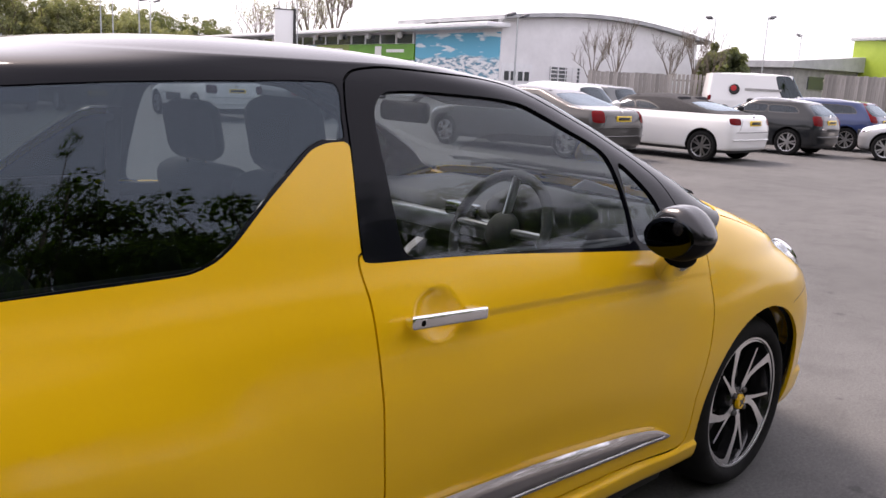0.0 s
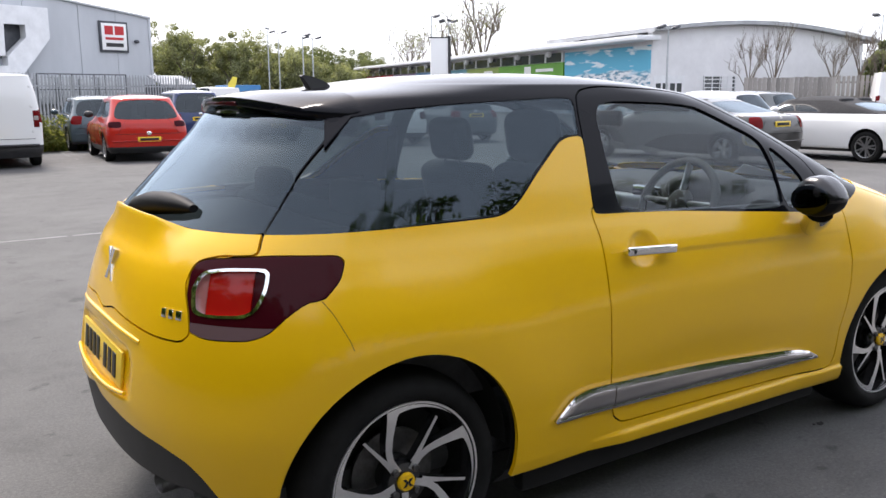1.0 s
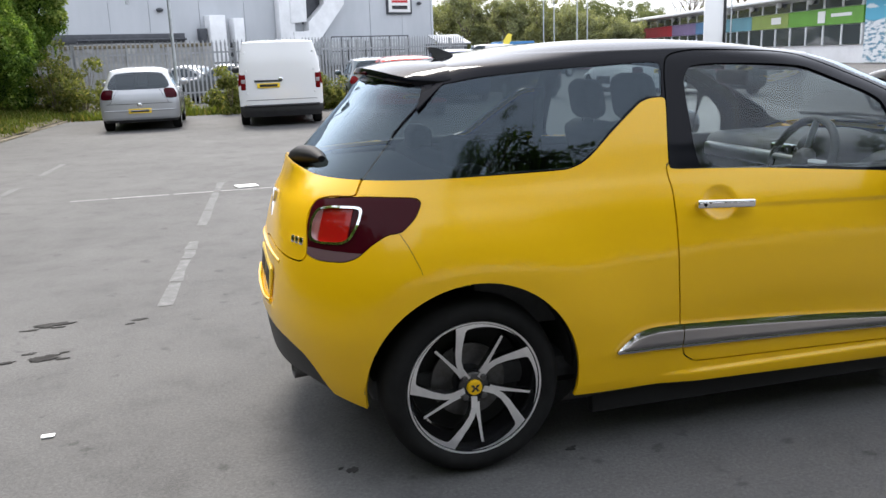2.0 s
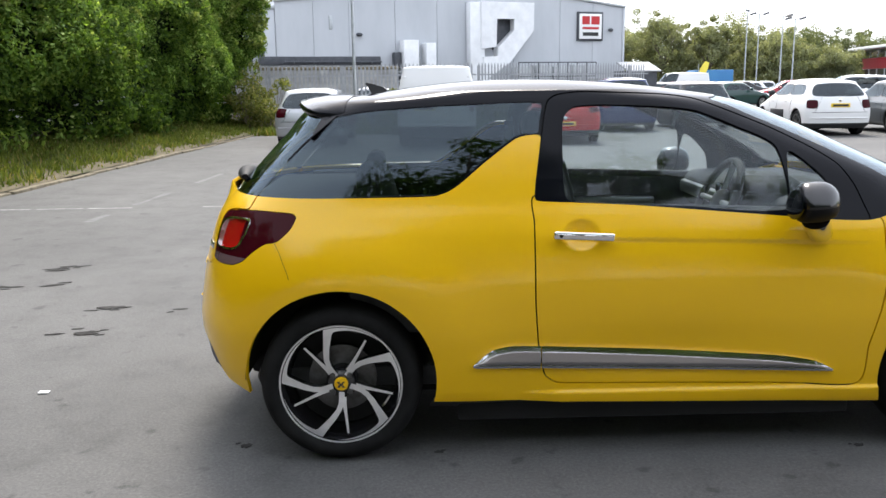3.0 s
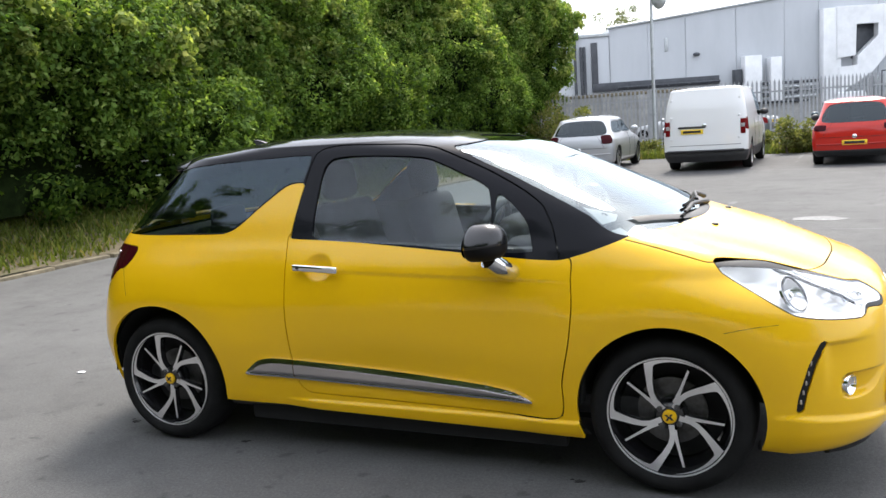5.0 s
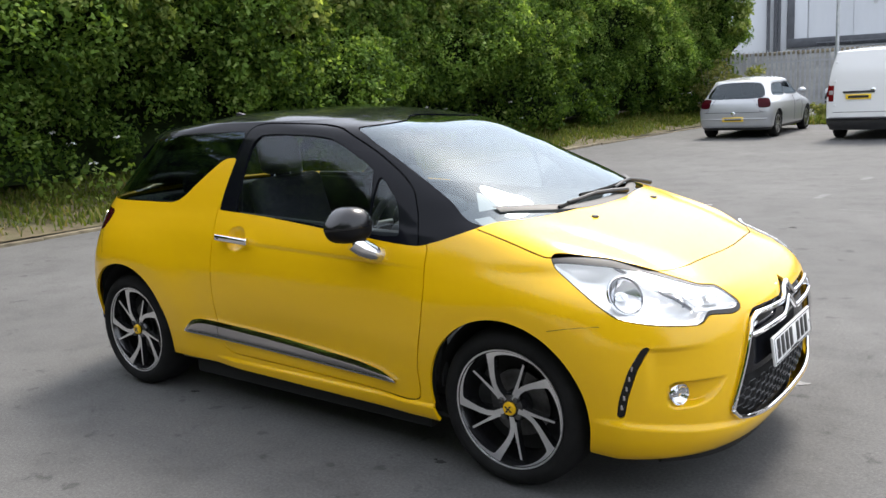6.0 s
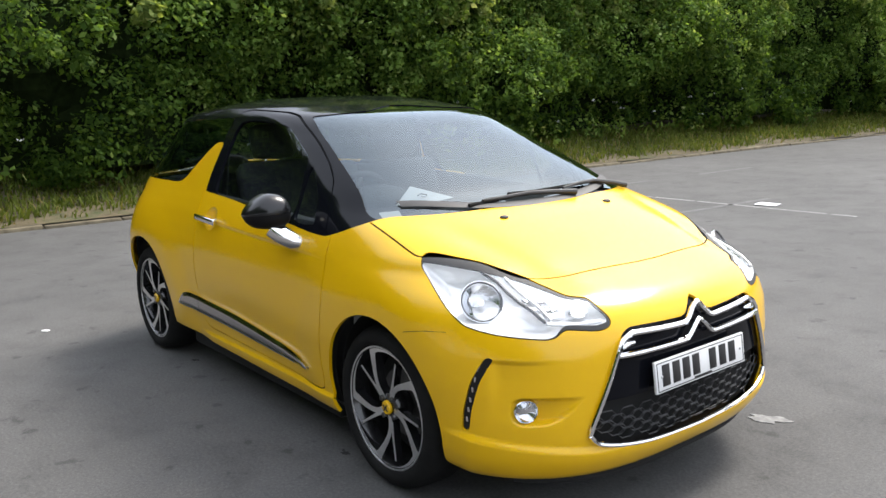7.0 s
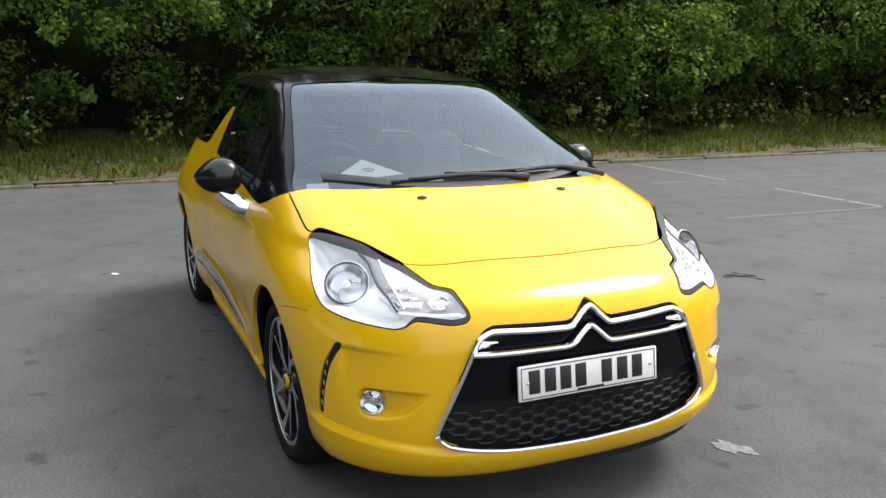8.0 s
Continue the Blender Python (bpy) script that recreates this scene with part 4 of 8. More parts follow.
def white_hall():
    """White hall with an arched gable; its glazed front runs away from the camera under a rising roof edge."""
    c = Vector((37.57, 32.97, 0))
    hall = tagged(empty("white_hall"), "low white hall with a curved roof, glazed front and coloured band", "building")
    gable = Matrix.Translation(c) @ pose(0, 0, 0, 0, 0, math.degrees(math.atan2(-0.18, 0.98)))
    wide = 17.2
    top = lambda s: 4.9 + 0.75 * math.sin(math.pi * min(1, max(0, s / wide * 0.93 + 0.04))) - 0.25 * s / wide
    arc = [(wide * k / 20, top(wide * k / 20)) for k in range(21)]
    hall.matrix_world = gable
    part("gable_wall", prism_bm([(wide, 0), *arc[::-1], (0, 0)][::-1], 0.5, pose(0, 0, 0, 90, 0, 0)), WHITE_WALL, hall, "", False)
    over = [(s, z + 0.02) for s, z in [(-0.3, top(0) - 0.05), *arc, (wide + 0.9, top(wide) - 0.15)]]
    bm = bmesh.new()
    for (a, za), (b, zb) in zip(over, over[1:]):
        vs = [bm.verts.new(p) for p in ((a, -0.55, za), (b, -0.55, zb), (b, 12, zb), (a, 12, za), (a, -0.55, za + 0.24), (b, -0.55, zb + 0.24), (b, 12, zb + 0.24), (a, 12, za + 0.24))]
        for f in ((0, 1, 5, 4), (1, 2, 6, 5), (4, 5, 6, 7), (3, 2, 1, 0), (2, 3, 7, 6), (0, 4, 7, 3)):
            bm.faces.new([vs[j] for j in f])
    bmesh.ops.remove_doubles(bm, verts=bm.verts[:], dist=0.001)
    part("roof", bm, ROOF_GREY, hall, "", False)
    # loading window with bars, and double doors, in the gable
    win = part("window", box_bm((2.5, 0.12, 1.15), (5.1, -0.02, 1.85)), DARK_PANE, hall, "dark window with white glazing bars")
    for z in (1.45, 1.72, 1.98, 2.22, 2.42):
        part("glazing_bar", box_bm((2.5, 0.06, 0.05), (5.1, -0.10, z)), WHITE_METAL, win)
    for x in (3.88, 4.5, 5.1, 5.7, 6.32):
        part("glazing_bar", box_bm((0.05, 0.06, 1.15), (x, -0.10, 1.85)), WHITE_METAL, win)
    door = part("door", box_bm((2.3, 0.1, 2.45), (1.25, -0.03, 1.225)), WHITE_METAL, hall, "white double door with narrow panes")
    for x in (0.45, 0.95, 1.5, 2.0):
        part("pane", box_bm((0.34, 0.04, 0.55), (x, -0.09, 1.72)), DARK_PANE, door)
    # the long front
    e = Vector((48.79, 89.21, 0))
    d = e - c
    front = tagged(empty("hall_front"), "glazed hall front with a coloured band and painted mural", "building")
    front.matrix_world = Matrix.Translation(c) @ pose(0, 0, 0, 0, 0, math.degrees(math.atan2(d.y, d.x)))
    ln = d.length
    part("wall", box_bm((ln, 6, 4.85), (ln / 2, -3.1, 2.425)), WHITE_WALL, front, "", False)
    part("mural_panel", box_bm((10.0, 0.08, 4.2), (5.1, 0.0, 2.15)), MURAL, front, "painted sea and sky mural", False)
    bands = [(10.2, 20.5, (0.10, 0.30, 0.02)), (20.5, 27, (0.22, 0.30, 0.06)), (27, 34, (0.10, 0.26, 0.32)), (34, 40, (0.08, 0.20, 0.36)), (40, 47, (0.22, 0.16, 0.30)), (47, 57, (0.45, 0.03, 0.05))]
    for k, (a, b, col) in enumerate(bands):
        mat = vary(material("band_panel", col, 0.5), [tuple(v * 0.9 for v in col), tuple(v * 1.1 for v in col)], 0.7)
        part("band_panel", box_bm((b - a - 0.05, 0.12, 1.1), ((a + b) / 2, 0.03, 3.08)), mat, front)
    part("white_mark", box_bm((1.0, 0.03, 0.8), (15.5, 0.11, 3.08)), SIGN_WHITE, front)
    part("white_bar", box_bm((2.6, 0.03, 0.22), (12.9, 0.11, 3.15)), SIGN_WHITE, front)
    part("white_bar", box_bm((1.6, 0.03, 0.5), (22.5, 0.11, 3.1)), SIGN_WHITE, front)
    for z0, z1 in ((3.68, 4.3), (1.2, 2.48)):
        x = 10.4
        while x < ln - 2.4:
            w = part("window", box_bm((2.3, 0.08, z1 - z0), (x + 1.15, 0.0, (z0 + z1) / 2)), DARK_PANE, front)
            part("mullion", box_bm((0.14, 0.14, z1 - z0 + 0.1), (x - 0.02, 0.03, (z0 + z1) / 2)), WHITE_METAL, w)
            x += 2.45
    for k in range(10):
        part("brace", box_bm((0.5, 0.4, 0.5), (12.0 + 4.9 * k, 0.25, 4.25), 0.2), WHITE_METAL, front)
    part("eave", box_bm((ln + 1, 1.7, 0.28), (ln / 2, 0.6, 4.62), 0.05), WHITE_METAL, front)
    for k in range(3):
        part("roof_rail", rod_bm((3 + k, -1.0 - 0.8 * k, 4.9 + 0.22 * k), (30 + 4 * k, -1.0 - 0.8 * k, 4.9 + 0.12 * k), 0.07, None, 6), GALV, front)


white_hall()


def far_sheds():
    m = set_at((59.67, 25.23, 0), -12)
    s = tagged(empty("grey_shed"), "low grey industrial shed with a shallow sheet roof", "building")
    s.matrix_world = m
    part("wall", box_bm((22, 12, 3.3), (11, 6, 1.65)), WALL_GREY, s)
    part("roof", prism_bm([(-0.5, 3.3), (22.5, 3.3), (22.5, 3.8), (20.5, 4.4), (9, 4.5), (-0.5, 3.75)], 13, pose(0, -0.5, 0, 90, 0, 0)), ROOF_GREY, s, "", False)
    part("window_band", box_bm((18, 0.1, 0.9), (11, -0.04, 2.3)), DARK_PANE, s)
    b = tagged(empty("lime_building"), "lime green clad building with a grey eave", "building")
    b.matrix_world = set_at((63.62, 12.98, 0), -20)
    part("wall", box_bm((14, 12, 5.7), (7, 6, 2.85)), LIME, b)
    part("eave", box_bm((14.4, 12.4, 0.3), (7, 6, 5.8), 0.05), GALV, b)
    part("white_mark", box_bm((1.6, 0.06, 1.2), (3.6, -0.04, 3.3)), SIGN_WHITE, b)
    house = tagged(empty("brick_house"), "brown brick house with a tiled roof beyond the trees", "house")
    house.matrix_world = set_at((heading(70.0, 128)), -25)
    part("wall", box_bm((14, 7, 4.5), (0, 3, 2.25)), vary(material("brown_brick", (0.2, 0.14, 0.11), 0.9), [(0.15, 0.10, 0.085), (0.24, 0.17, 0.14)], 3), house)
    part("roof", prism_bm([(-4.4, 4.4), (4.4, 4.4), (0, 7.2)], 15, pose(7.5, 3, 0, 90, 0, 90)), vary(material("brown_tiles", (0.16, 0.11, 0.09), 0.9), [(0.11, 0.08, 0.07), (0.19, 0.14, 0.12)], 4), house, "", False)
    for x in (-5, -1.8, 1.8, 5):
        part("window", box_bm((1.2, 0.1, 1.1), (x, -0.5, 3.2)), DARK_PANE, house)


far_sheds()


def board_fence(x0, y0, x1, y1, tall, gaps, label):
    fence = tagged(empty("board_fence", (x0, y0, 0)), label, "fence")
    d = Vector((x1 - x0, y1 - y0, 0))
    ln, u = d.length, d.normalized()
    ang = math.degrees(math.atan2(u.y, u.x))
    step = 0.24
    board = None
    rr = random.Random(int(x0))
    for k in range(int(ln / step)):
        mm = Matrix.Translation(u * (step * (k + 0.5)) + Vector((0, 0, rr.uniform(-0.03, 0.03)))) @ pose(0, 0, 0, 0, 0, ang + (18 if gaps else 0))
        if board is None:
            board = part("board", box_bm((step - (0.06 if gaps else 0.012), 0.03, tall), (0, 0, tall / 2), 0.004), FENCE_WOOD, fence)
            board.matrix_basis = mm
        else:
            c = adopt(new("board", board.data), fence)
            c.matrix_basis = mm
    for z in (0.4, tall * 0.5, tall - 0.35):
        part("rail", box_bm((ln, 0.05, 0.1), tuple(u * ln / 2 + Vector((0, 0, z)) + Vector((-u.y, u.x, 0)) * 0.05), turn=pose(0, 0, 0, 0, 0, ang)), FENCE_WOOD, fence)


board_fence(38.45, 27.08, 42.09, 23.92, 2.2, False, "weathered grey close-boarded timber fence")
board_fence(42.09, 23.92, 44.51, 21.75, 2.25, True, "weathered fence of upright boards with gaps")
board_fence(45.57, 16.96, 51.84, 11.64, 2.55, False, "tall weathered timber fence behind the parked vans")


def mast(at, tall, heads, label, r=0.07, turn=0):
    """A lamp column with floodlight heads."""
    thing = tagged(empty("lamp_column", at), label, "street lamp")
    part("column", rod_bm((0, 0, 0), (0, 0, tall), r, r * 0.6, 10), GALV, thing)
    part("base", rod_bm((0, 0, 0), (0, 0, 0.9), r * 1.5, None, 10), GALV, thing)
    for k in range(heads):
        a = radians(turn + 360 * k / max(heads, 1))
        x, y = 0.45 * math.cos(a), 0.45 * math.sin(a)
        part("arm", rod_bm((0, 0, tall - 0.08), (x, y, tall), 0.03, None, 6), GALV, thing)
        part("floodlight", box_bm((0.5, 0.36, 0.16), (x * 1.3, y * 1.3, tall + 0.02), 0.03, turn=pose(0, 0, 0, 18 * math.sin(a), -18 * math.cos(a), math.degrees(a))), DARK_METAL, thing)
    return thing


mast(heading(58.6, 62), 7.0, 1, "galvanised lamp column with one floodlight", turn=20)
mast(heading(57.3, 70), 7.3, 3, "galvanised lamp column with three floodlights")
mast(heading(66.9, 72), 6.4, 1, "galvanised lamp column with one floodlight", turn=20)
mast(heading(66.2, 76), 6.4, 2, "galvanised lamp column with two floodlights")
mast(heading(69.0, 80), 7.5, 1, "galvanised lamp column with one floodlight", turn=70)
mast(heading(68.3, 82), 7.3, 2, "galvanised lamp column with two floodlights")
mast((37.89, 32.07, 0), 5.2, 2, "lamp column beside the sea mural")
mast((40.06, 42.3, 0), 5.1, 2, "lamp column beside the hall front")
for k, (deg, dist, tall) in enumerate(((27.6, 62, 6.4), (25.4, 70, 5.8), (30.6, 66, 6.6))):
    mast(heading(deg, dist), tall, 1, "thin lamp column beyond the fence", 0.05, 40 * k)


def slim_pole():
    p = tagged(empty("camera_pole", (-1.92, 25.2, 0)), "slim steel pole with a round grey lamp head", "pole")
    part("shaft", rod_bm((0, 0, 0), (0, 0, 7.6), 0.06, 0.045, 10), GALV, p)
    part("lamp_head", ball_bm((0.24, 0.24, 0.34), (0.26, 0.0, 5.1)), GALV, p)
    part("bracket", rod_bm((0, 0, 5.35), (0.26, 0, 5.35), 0.02, None, 6), GALV, p)


slim_pole()


def totem():
    x, y = 20.88, 30.69
    t = tagged(empty("totem_sign", (x, y, 0)), "tall blank white totem sign with a black edge", "sign")
    t.matrix_world = set_at((x, y, 0), -33 + 8)
    part("panel", box_bm((0.82, 0.16, 4.0), (0, 0, 2.0), 0.02), SIGN_WHITE, t)
    part("edge", box_bm((0.12, 0.30, 4.1), (0.47, 0.02, 2.05), 0.02), INK, t)
    part("cap", box_bm((0.9, 0.2, 0.05), (-0.02, 0, 4.03), 0.01), INK, t)


totem()
x, y, _ = heading(71.8, 74)
flag = tagged(empty("feather_flag", (x, y, 0)), "yellow feather flag on a thin mast", "flag")
part("mast", rod_bm((0, 0, 0), (0, 0, 2.9), 0.02, None, 6), GALV, flag)
part("cloth", prism_bm([(0, 1.4), (0.3, 1.5), (0.75, 2.5), (0.85, 3.0), (0.5, 3.1), (0.1, 2.5)], 0.02, pose(0, 0, 0, 90, 0, -20)), material("flag_yellow", (0.75, 0.62, 0.08), 0.7), flag)
x, y, _ = heading(71.1, 76)
skip = tagged(empty("blue_container", (x, y, 0)), "bright blue steel container in the far car park", "container")
part("body", box_bm((3.2, 2.4, 2.4), (0, 0, 1.2), 0.04), material("container_blue", (0.03, 0.16, 0.36), 0.5), skip)


# ---- hedge, trees, weeds ----
def leaf_cloud(name, centres, radii, per, size, mat, seed, parent=None, label="", squash=0.8, category="", kind="", outward=None):
    """Leaves in clumps: each a small folded blade, crowding the clump's outer side."""
    g = np.random.default_rng(seed)
    c = np.repeat(np.asarray(centres, float), per, 0)
    r = np.repeat(np.asarray(radii, float), per)
    n = len(c)
    d = g.normal(size=(n, 3))
    d /= np.linalg.norm(d, axis=1, keepdims=True)
    if outward is not None:
        d += np.asarray(outward) * 0.55
        d /= np.linalg.norm(d, axis=1, keepdims=True)
    p = c + d * (r * (0.55 + 0.5 * g.random(n)))[:, None] * np.array([1, 1, squash])
    nrm = d * 0.7 + g.normal(size=(n, 3)) * 0.55 + np.array([0, 0, 0.45])
    nrm /= np.linalg.norm(nrm, axis=1, keepdims=True)
    t = np.cross(nrm, g.normal(size=(n, 3)))
    t /= np.linalg.norm(t, axis=1, keepdims=True)
    b = np.cross(nrm, t)
    s = (size * (0.6 + 0.8 * g.random(n)))[:, None]
    v = np.stack([p - t * s, p + b * s * 0.58 - nrm * s * 0.15, p + t * s, p - b * s * 0.58 - nrm * s * 0.15], 1).reshape(-1, 3)
    k = (np.arange(n) * 4)[:, None]
    faces = np.concatenate([k + np.array([[0, 1, 2]]), k + np.array([[0, 2, 3]])])
    me = bpy.data.meshes.new(name)
    me.vertices.add(len(v))
    me.vertices.foreach_set("co", v.astype(np.float32).ravel())
    me.loops.add(len(faces) * 3)
    me.loops.foreach_set("vertex_index", faces.astype(np.int32).ravel())
    me.polygons.add(len(faces))
    me.polygons.foreach_set("loop_start", (np.arange(len(faces)) * 3).astype(np.int32))
    me.update(calc_edges=True)
    me.materials.append(mat)
    ob = adopt(new(name, me), parent)
    return tagged(ob, label, category, "", kind)


def hedge_face(y, z):
    """How far the hedge stands back from the kerb, at y along it and height z."""
    return -7.35 - 0.30 * z * 0.35 + 0.30 * np.sin(y * 0.83 + z * 0.9) + 0.22 * np.sin(y * 1.9 - z * 1.7) + 0.20 * np.sin(y * 0.5 - z * 2.6 + 1.0) + 0.5 * np.exp(-((z - 2.6) / 1.4) ** 2) + 1.1 * np.clip((y - 19) / 8, 0, 1) * np.clip((z - 2.2) / 3, 0, 1)


def hedge():
    top_of = lambda y: 6.9 + 1.8 * np.clip((-1 - y) / 3, 0, 1) - 1.7 * np.exp(-((y - 3.5) / 3.5) ** 2) + 0.7 * np.sin(y * 0.45) + 0.5 * np.sin(y * 1.3 + 1) + 0.6 * np.clip((y - 22) / 7, 0, 1.0)
    thing = tagged(empty("hedge", (-8.5, 5, 0)), "tall overgrown broadleaf hedge in full leaf behind the verge", "hedge")
    inv = np.array([-8.5, 5, 0])
    # dark sheet behind the leaves, stands in for the hedge's inner shade
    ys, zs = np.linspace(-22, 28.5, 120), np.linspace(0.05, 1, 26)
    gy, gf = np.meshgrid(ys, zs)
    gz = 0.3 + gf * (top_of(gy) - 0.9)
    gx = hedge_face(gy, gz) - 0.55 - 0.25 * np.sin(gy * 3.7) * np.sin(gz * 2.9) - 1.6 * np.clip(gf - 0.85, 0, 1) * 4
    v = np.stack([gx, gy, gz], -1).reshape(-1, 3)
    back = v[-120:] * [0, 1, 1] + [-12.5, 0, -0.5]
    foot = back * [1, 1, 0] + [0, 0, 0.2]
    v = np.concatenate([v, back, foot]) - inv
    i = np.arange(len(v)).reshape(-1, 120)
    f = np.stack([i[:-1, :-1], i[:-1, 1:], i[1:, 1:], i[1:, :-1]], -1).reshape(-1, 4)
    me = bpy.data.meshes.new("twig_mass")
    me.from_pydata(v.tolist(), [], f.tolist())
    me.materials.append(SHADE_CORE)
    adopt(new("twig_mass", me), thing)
    g = np.random.default_rng(8)
    # darker leaves fill the foot and y below 7, paler ones start higher
    for layer, (n, per, size, mat, lo, hi, y0, y1, f0, f1, rise) in enumerate((
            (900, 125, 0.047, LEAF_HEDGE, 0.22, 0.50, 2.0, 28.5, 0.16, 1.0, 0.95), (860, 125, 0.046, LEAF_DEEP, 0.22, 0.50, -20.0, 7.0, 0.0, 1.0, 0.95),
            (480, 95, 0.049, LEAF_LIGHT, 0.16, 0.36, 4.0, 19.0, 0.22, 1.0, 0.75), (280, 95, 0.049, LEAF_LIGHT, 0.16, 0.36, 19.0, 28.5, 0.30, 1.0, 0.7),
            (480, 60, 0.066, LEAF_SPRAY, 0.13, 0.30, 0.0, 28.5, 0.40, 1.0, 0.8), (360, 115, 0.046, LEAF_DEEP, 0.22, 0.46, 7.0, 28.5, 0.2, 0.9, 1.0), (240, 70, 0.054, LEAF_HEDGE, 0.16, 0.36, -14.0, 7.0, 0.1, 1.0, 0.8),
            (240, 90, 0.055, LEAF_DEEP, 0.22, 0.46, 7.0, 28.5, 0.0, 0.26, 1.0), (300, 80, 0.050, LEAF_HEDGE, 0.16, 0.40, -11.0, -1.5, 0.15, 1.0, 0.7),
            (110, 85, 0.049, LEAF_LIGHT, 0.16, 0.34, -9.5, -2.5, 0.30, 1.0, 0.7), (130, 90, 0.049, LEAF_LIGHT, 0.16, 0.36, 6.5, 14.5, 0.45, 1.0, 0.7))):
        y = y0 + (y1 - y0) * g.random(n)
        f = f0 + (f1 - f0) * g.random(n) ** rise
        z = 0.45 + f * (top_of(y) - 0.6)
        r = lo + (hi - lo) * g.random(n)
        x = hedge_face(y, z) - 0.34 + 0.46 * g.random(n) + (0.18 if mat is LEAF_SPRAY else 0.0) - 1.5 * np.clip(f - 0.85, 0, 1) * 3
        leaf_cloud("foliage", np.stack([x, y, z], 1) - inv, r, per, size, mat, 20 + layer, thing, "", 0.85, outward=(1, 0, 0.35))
    return thing


hedge().matrix_world = VERGE @ Matrix.Translation((-8.5, 5, 0))
g = np.random.default_rng(4)
n = 46
yy = -10 + 36 * g.random(n)
low = np.stack([-6.9 - 0.7 * g.random(n), yy, 0.35 + 0.5 * g.random(n)], 1)
leaf_cloud("cow_parsley", low, 0.18 + 0.22 * g.random(n), 40, 0.055, LEAF_LIGHT, 33, None, "leafy weeds along the foot of the hedge", 0.9, "weeds", "stuff").matrix_world = VERGE
heads = low + np.stack([0.25 * g.random(n), g.normal(size=n) * 0.2, 0.35 + 0.2 * g.random(n)], 1)
leaf_cloud("weed_flowers", heads, np.full(n, 0.06), 12, 0.016, BLOSSOM, 34, None, "white flower heads among the hedge weeds", 0.35, "flowers", "stuff").matrix_world = VERGE


def tree(at, tall, spread, seed, leaves, label, per=34, size=0.2, clumps=70, bare=False, trunk=None, name="tree"):
    """Trunk, forking limbs, and a crown of leaf clumps at the limbs' ends."""
    rnd = random.Random(seed)
    thing = tagged(empty(name, at), label, "tree")
    base = trunk or tall * 0.022
    bm = bmesh.new()
    lean = Vector((rnd.uniform(-0.05, 0.05), rnd.uniform(-0.05, 0.05), 1))
    top = lean * tall * 0.45
    tube_bm([(0, 0, 0), lean * tall * 0.2, top], [base, base * 0.8, base * 0.6], 8, bm=bm)
    part("trunk", bm, BARK, thing)
    bm, ends = bmesh.new(), []
    for k in range(9 if bare else 7):
        a = 2 * math.pi * k / 7 + rnd.uniform(-0.4, 0.4)
        start = lean * tall * rnd.uniform(0.25, 0.45)
        reach = spread * rnd.uniform(0.5, 0.95)
        mid = start + Vector((math.cos(a) * reach * 0.45, math.sin(a) * reach * 0.45, tall * rnd.uniform(0.18, 0.28)))
        end = start + Vector((math.cos(a) * reach, math.sin(a) * reach, tall * rnd.uniform(0.30, 0.55)))
        tube_bm([start, mid, end], [base * 0.45, base * 0.28, base * 0.08], 6, bm=bm)
        ends.append(end)
        for _ in range(9 if bare else 3):
            o = mid.lerp(end, rnd.random())
            e2 = o + Vector((rnd.uniform(-1, 1) * spread * 0.32, rnd.uniform(-1, 1) * spread * 0.32, tall * rnd.uniform(0.06, 0.26)))
            tube_bm([o, o.lerp(e2, 0.5) + Vector((0, 0, 0.1)), e2], [base * 0.18, base * 0.11, base * 0.04], 4, bm=bm)
            ends.append(e2)
            if bare:
                for _ in range(4):
                    q = o.lerp(e2, rnd.uniform(0.3, 1))
                    tube_bm([q, q + Vector((rnd.uniform(-0.5, 0.5), rnd.uniform(-0.5, 0.5), rnd.uniform(0.2, 0.8))) * spread * 0.25], [base * 0.07, base * 0.03], 3, bm=bm)
    part("branchwork", bm, BARK, thing)
    if leaves is not None:
        g = np.random.default_rng(seed)
        n = clumps
        d = g.normal(size=(n, 3))
        d /= np.linalg.norm(d, axis=1, keepdims=True)
        c = d * (0.35 + 0.62 * g.random(n) ** 0.5)[:, None] * np.array([spread, spread, tall * 0.44]) + np.array([0, 0, tall * 0.53])
        c[:, :2] += 0.12 * spread * np.sin(c[:, 2:3] * 1.7 + seed)
        c = np.concatenate([c, np.array([tuple(e) for e in ends])])
        leaf_cloud("crown", c, spread * (0.13 + 0.15 * g.random(len(c))), per, size, leaves, seed + 1, thing)
    return thing


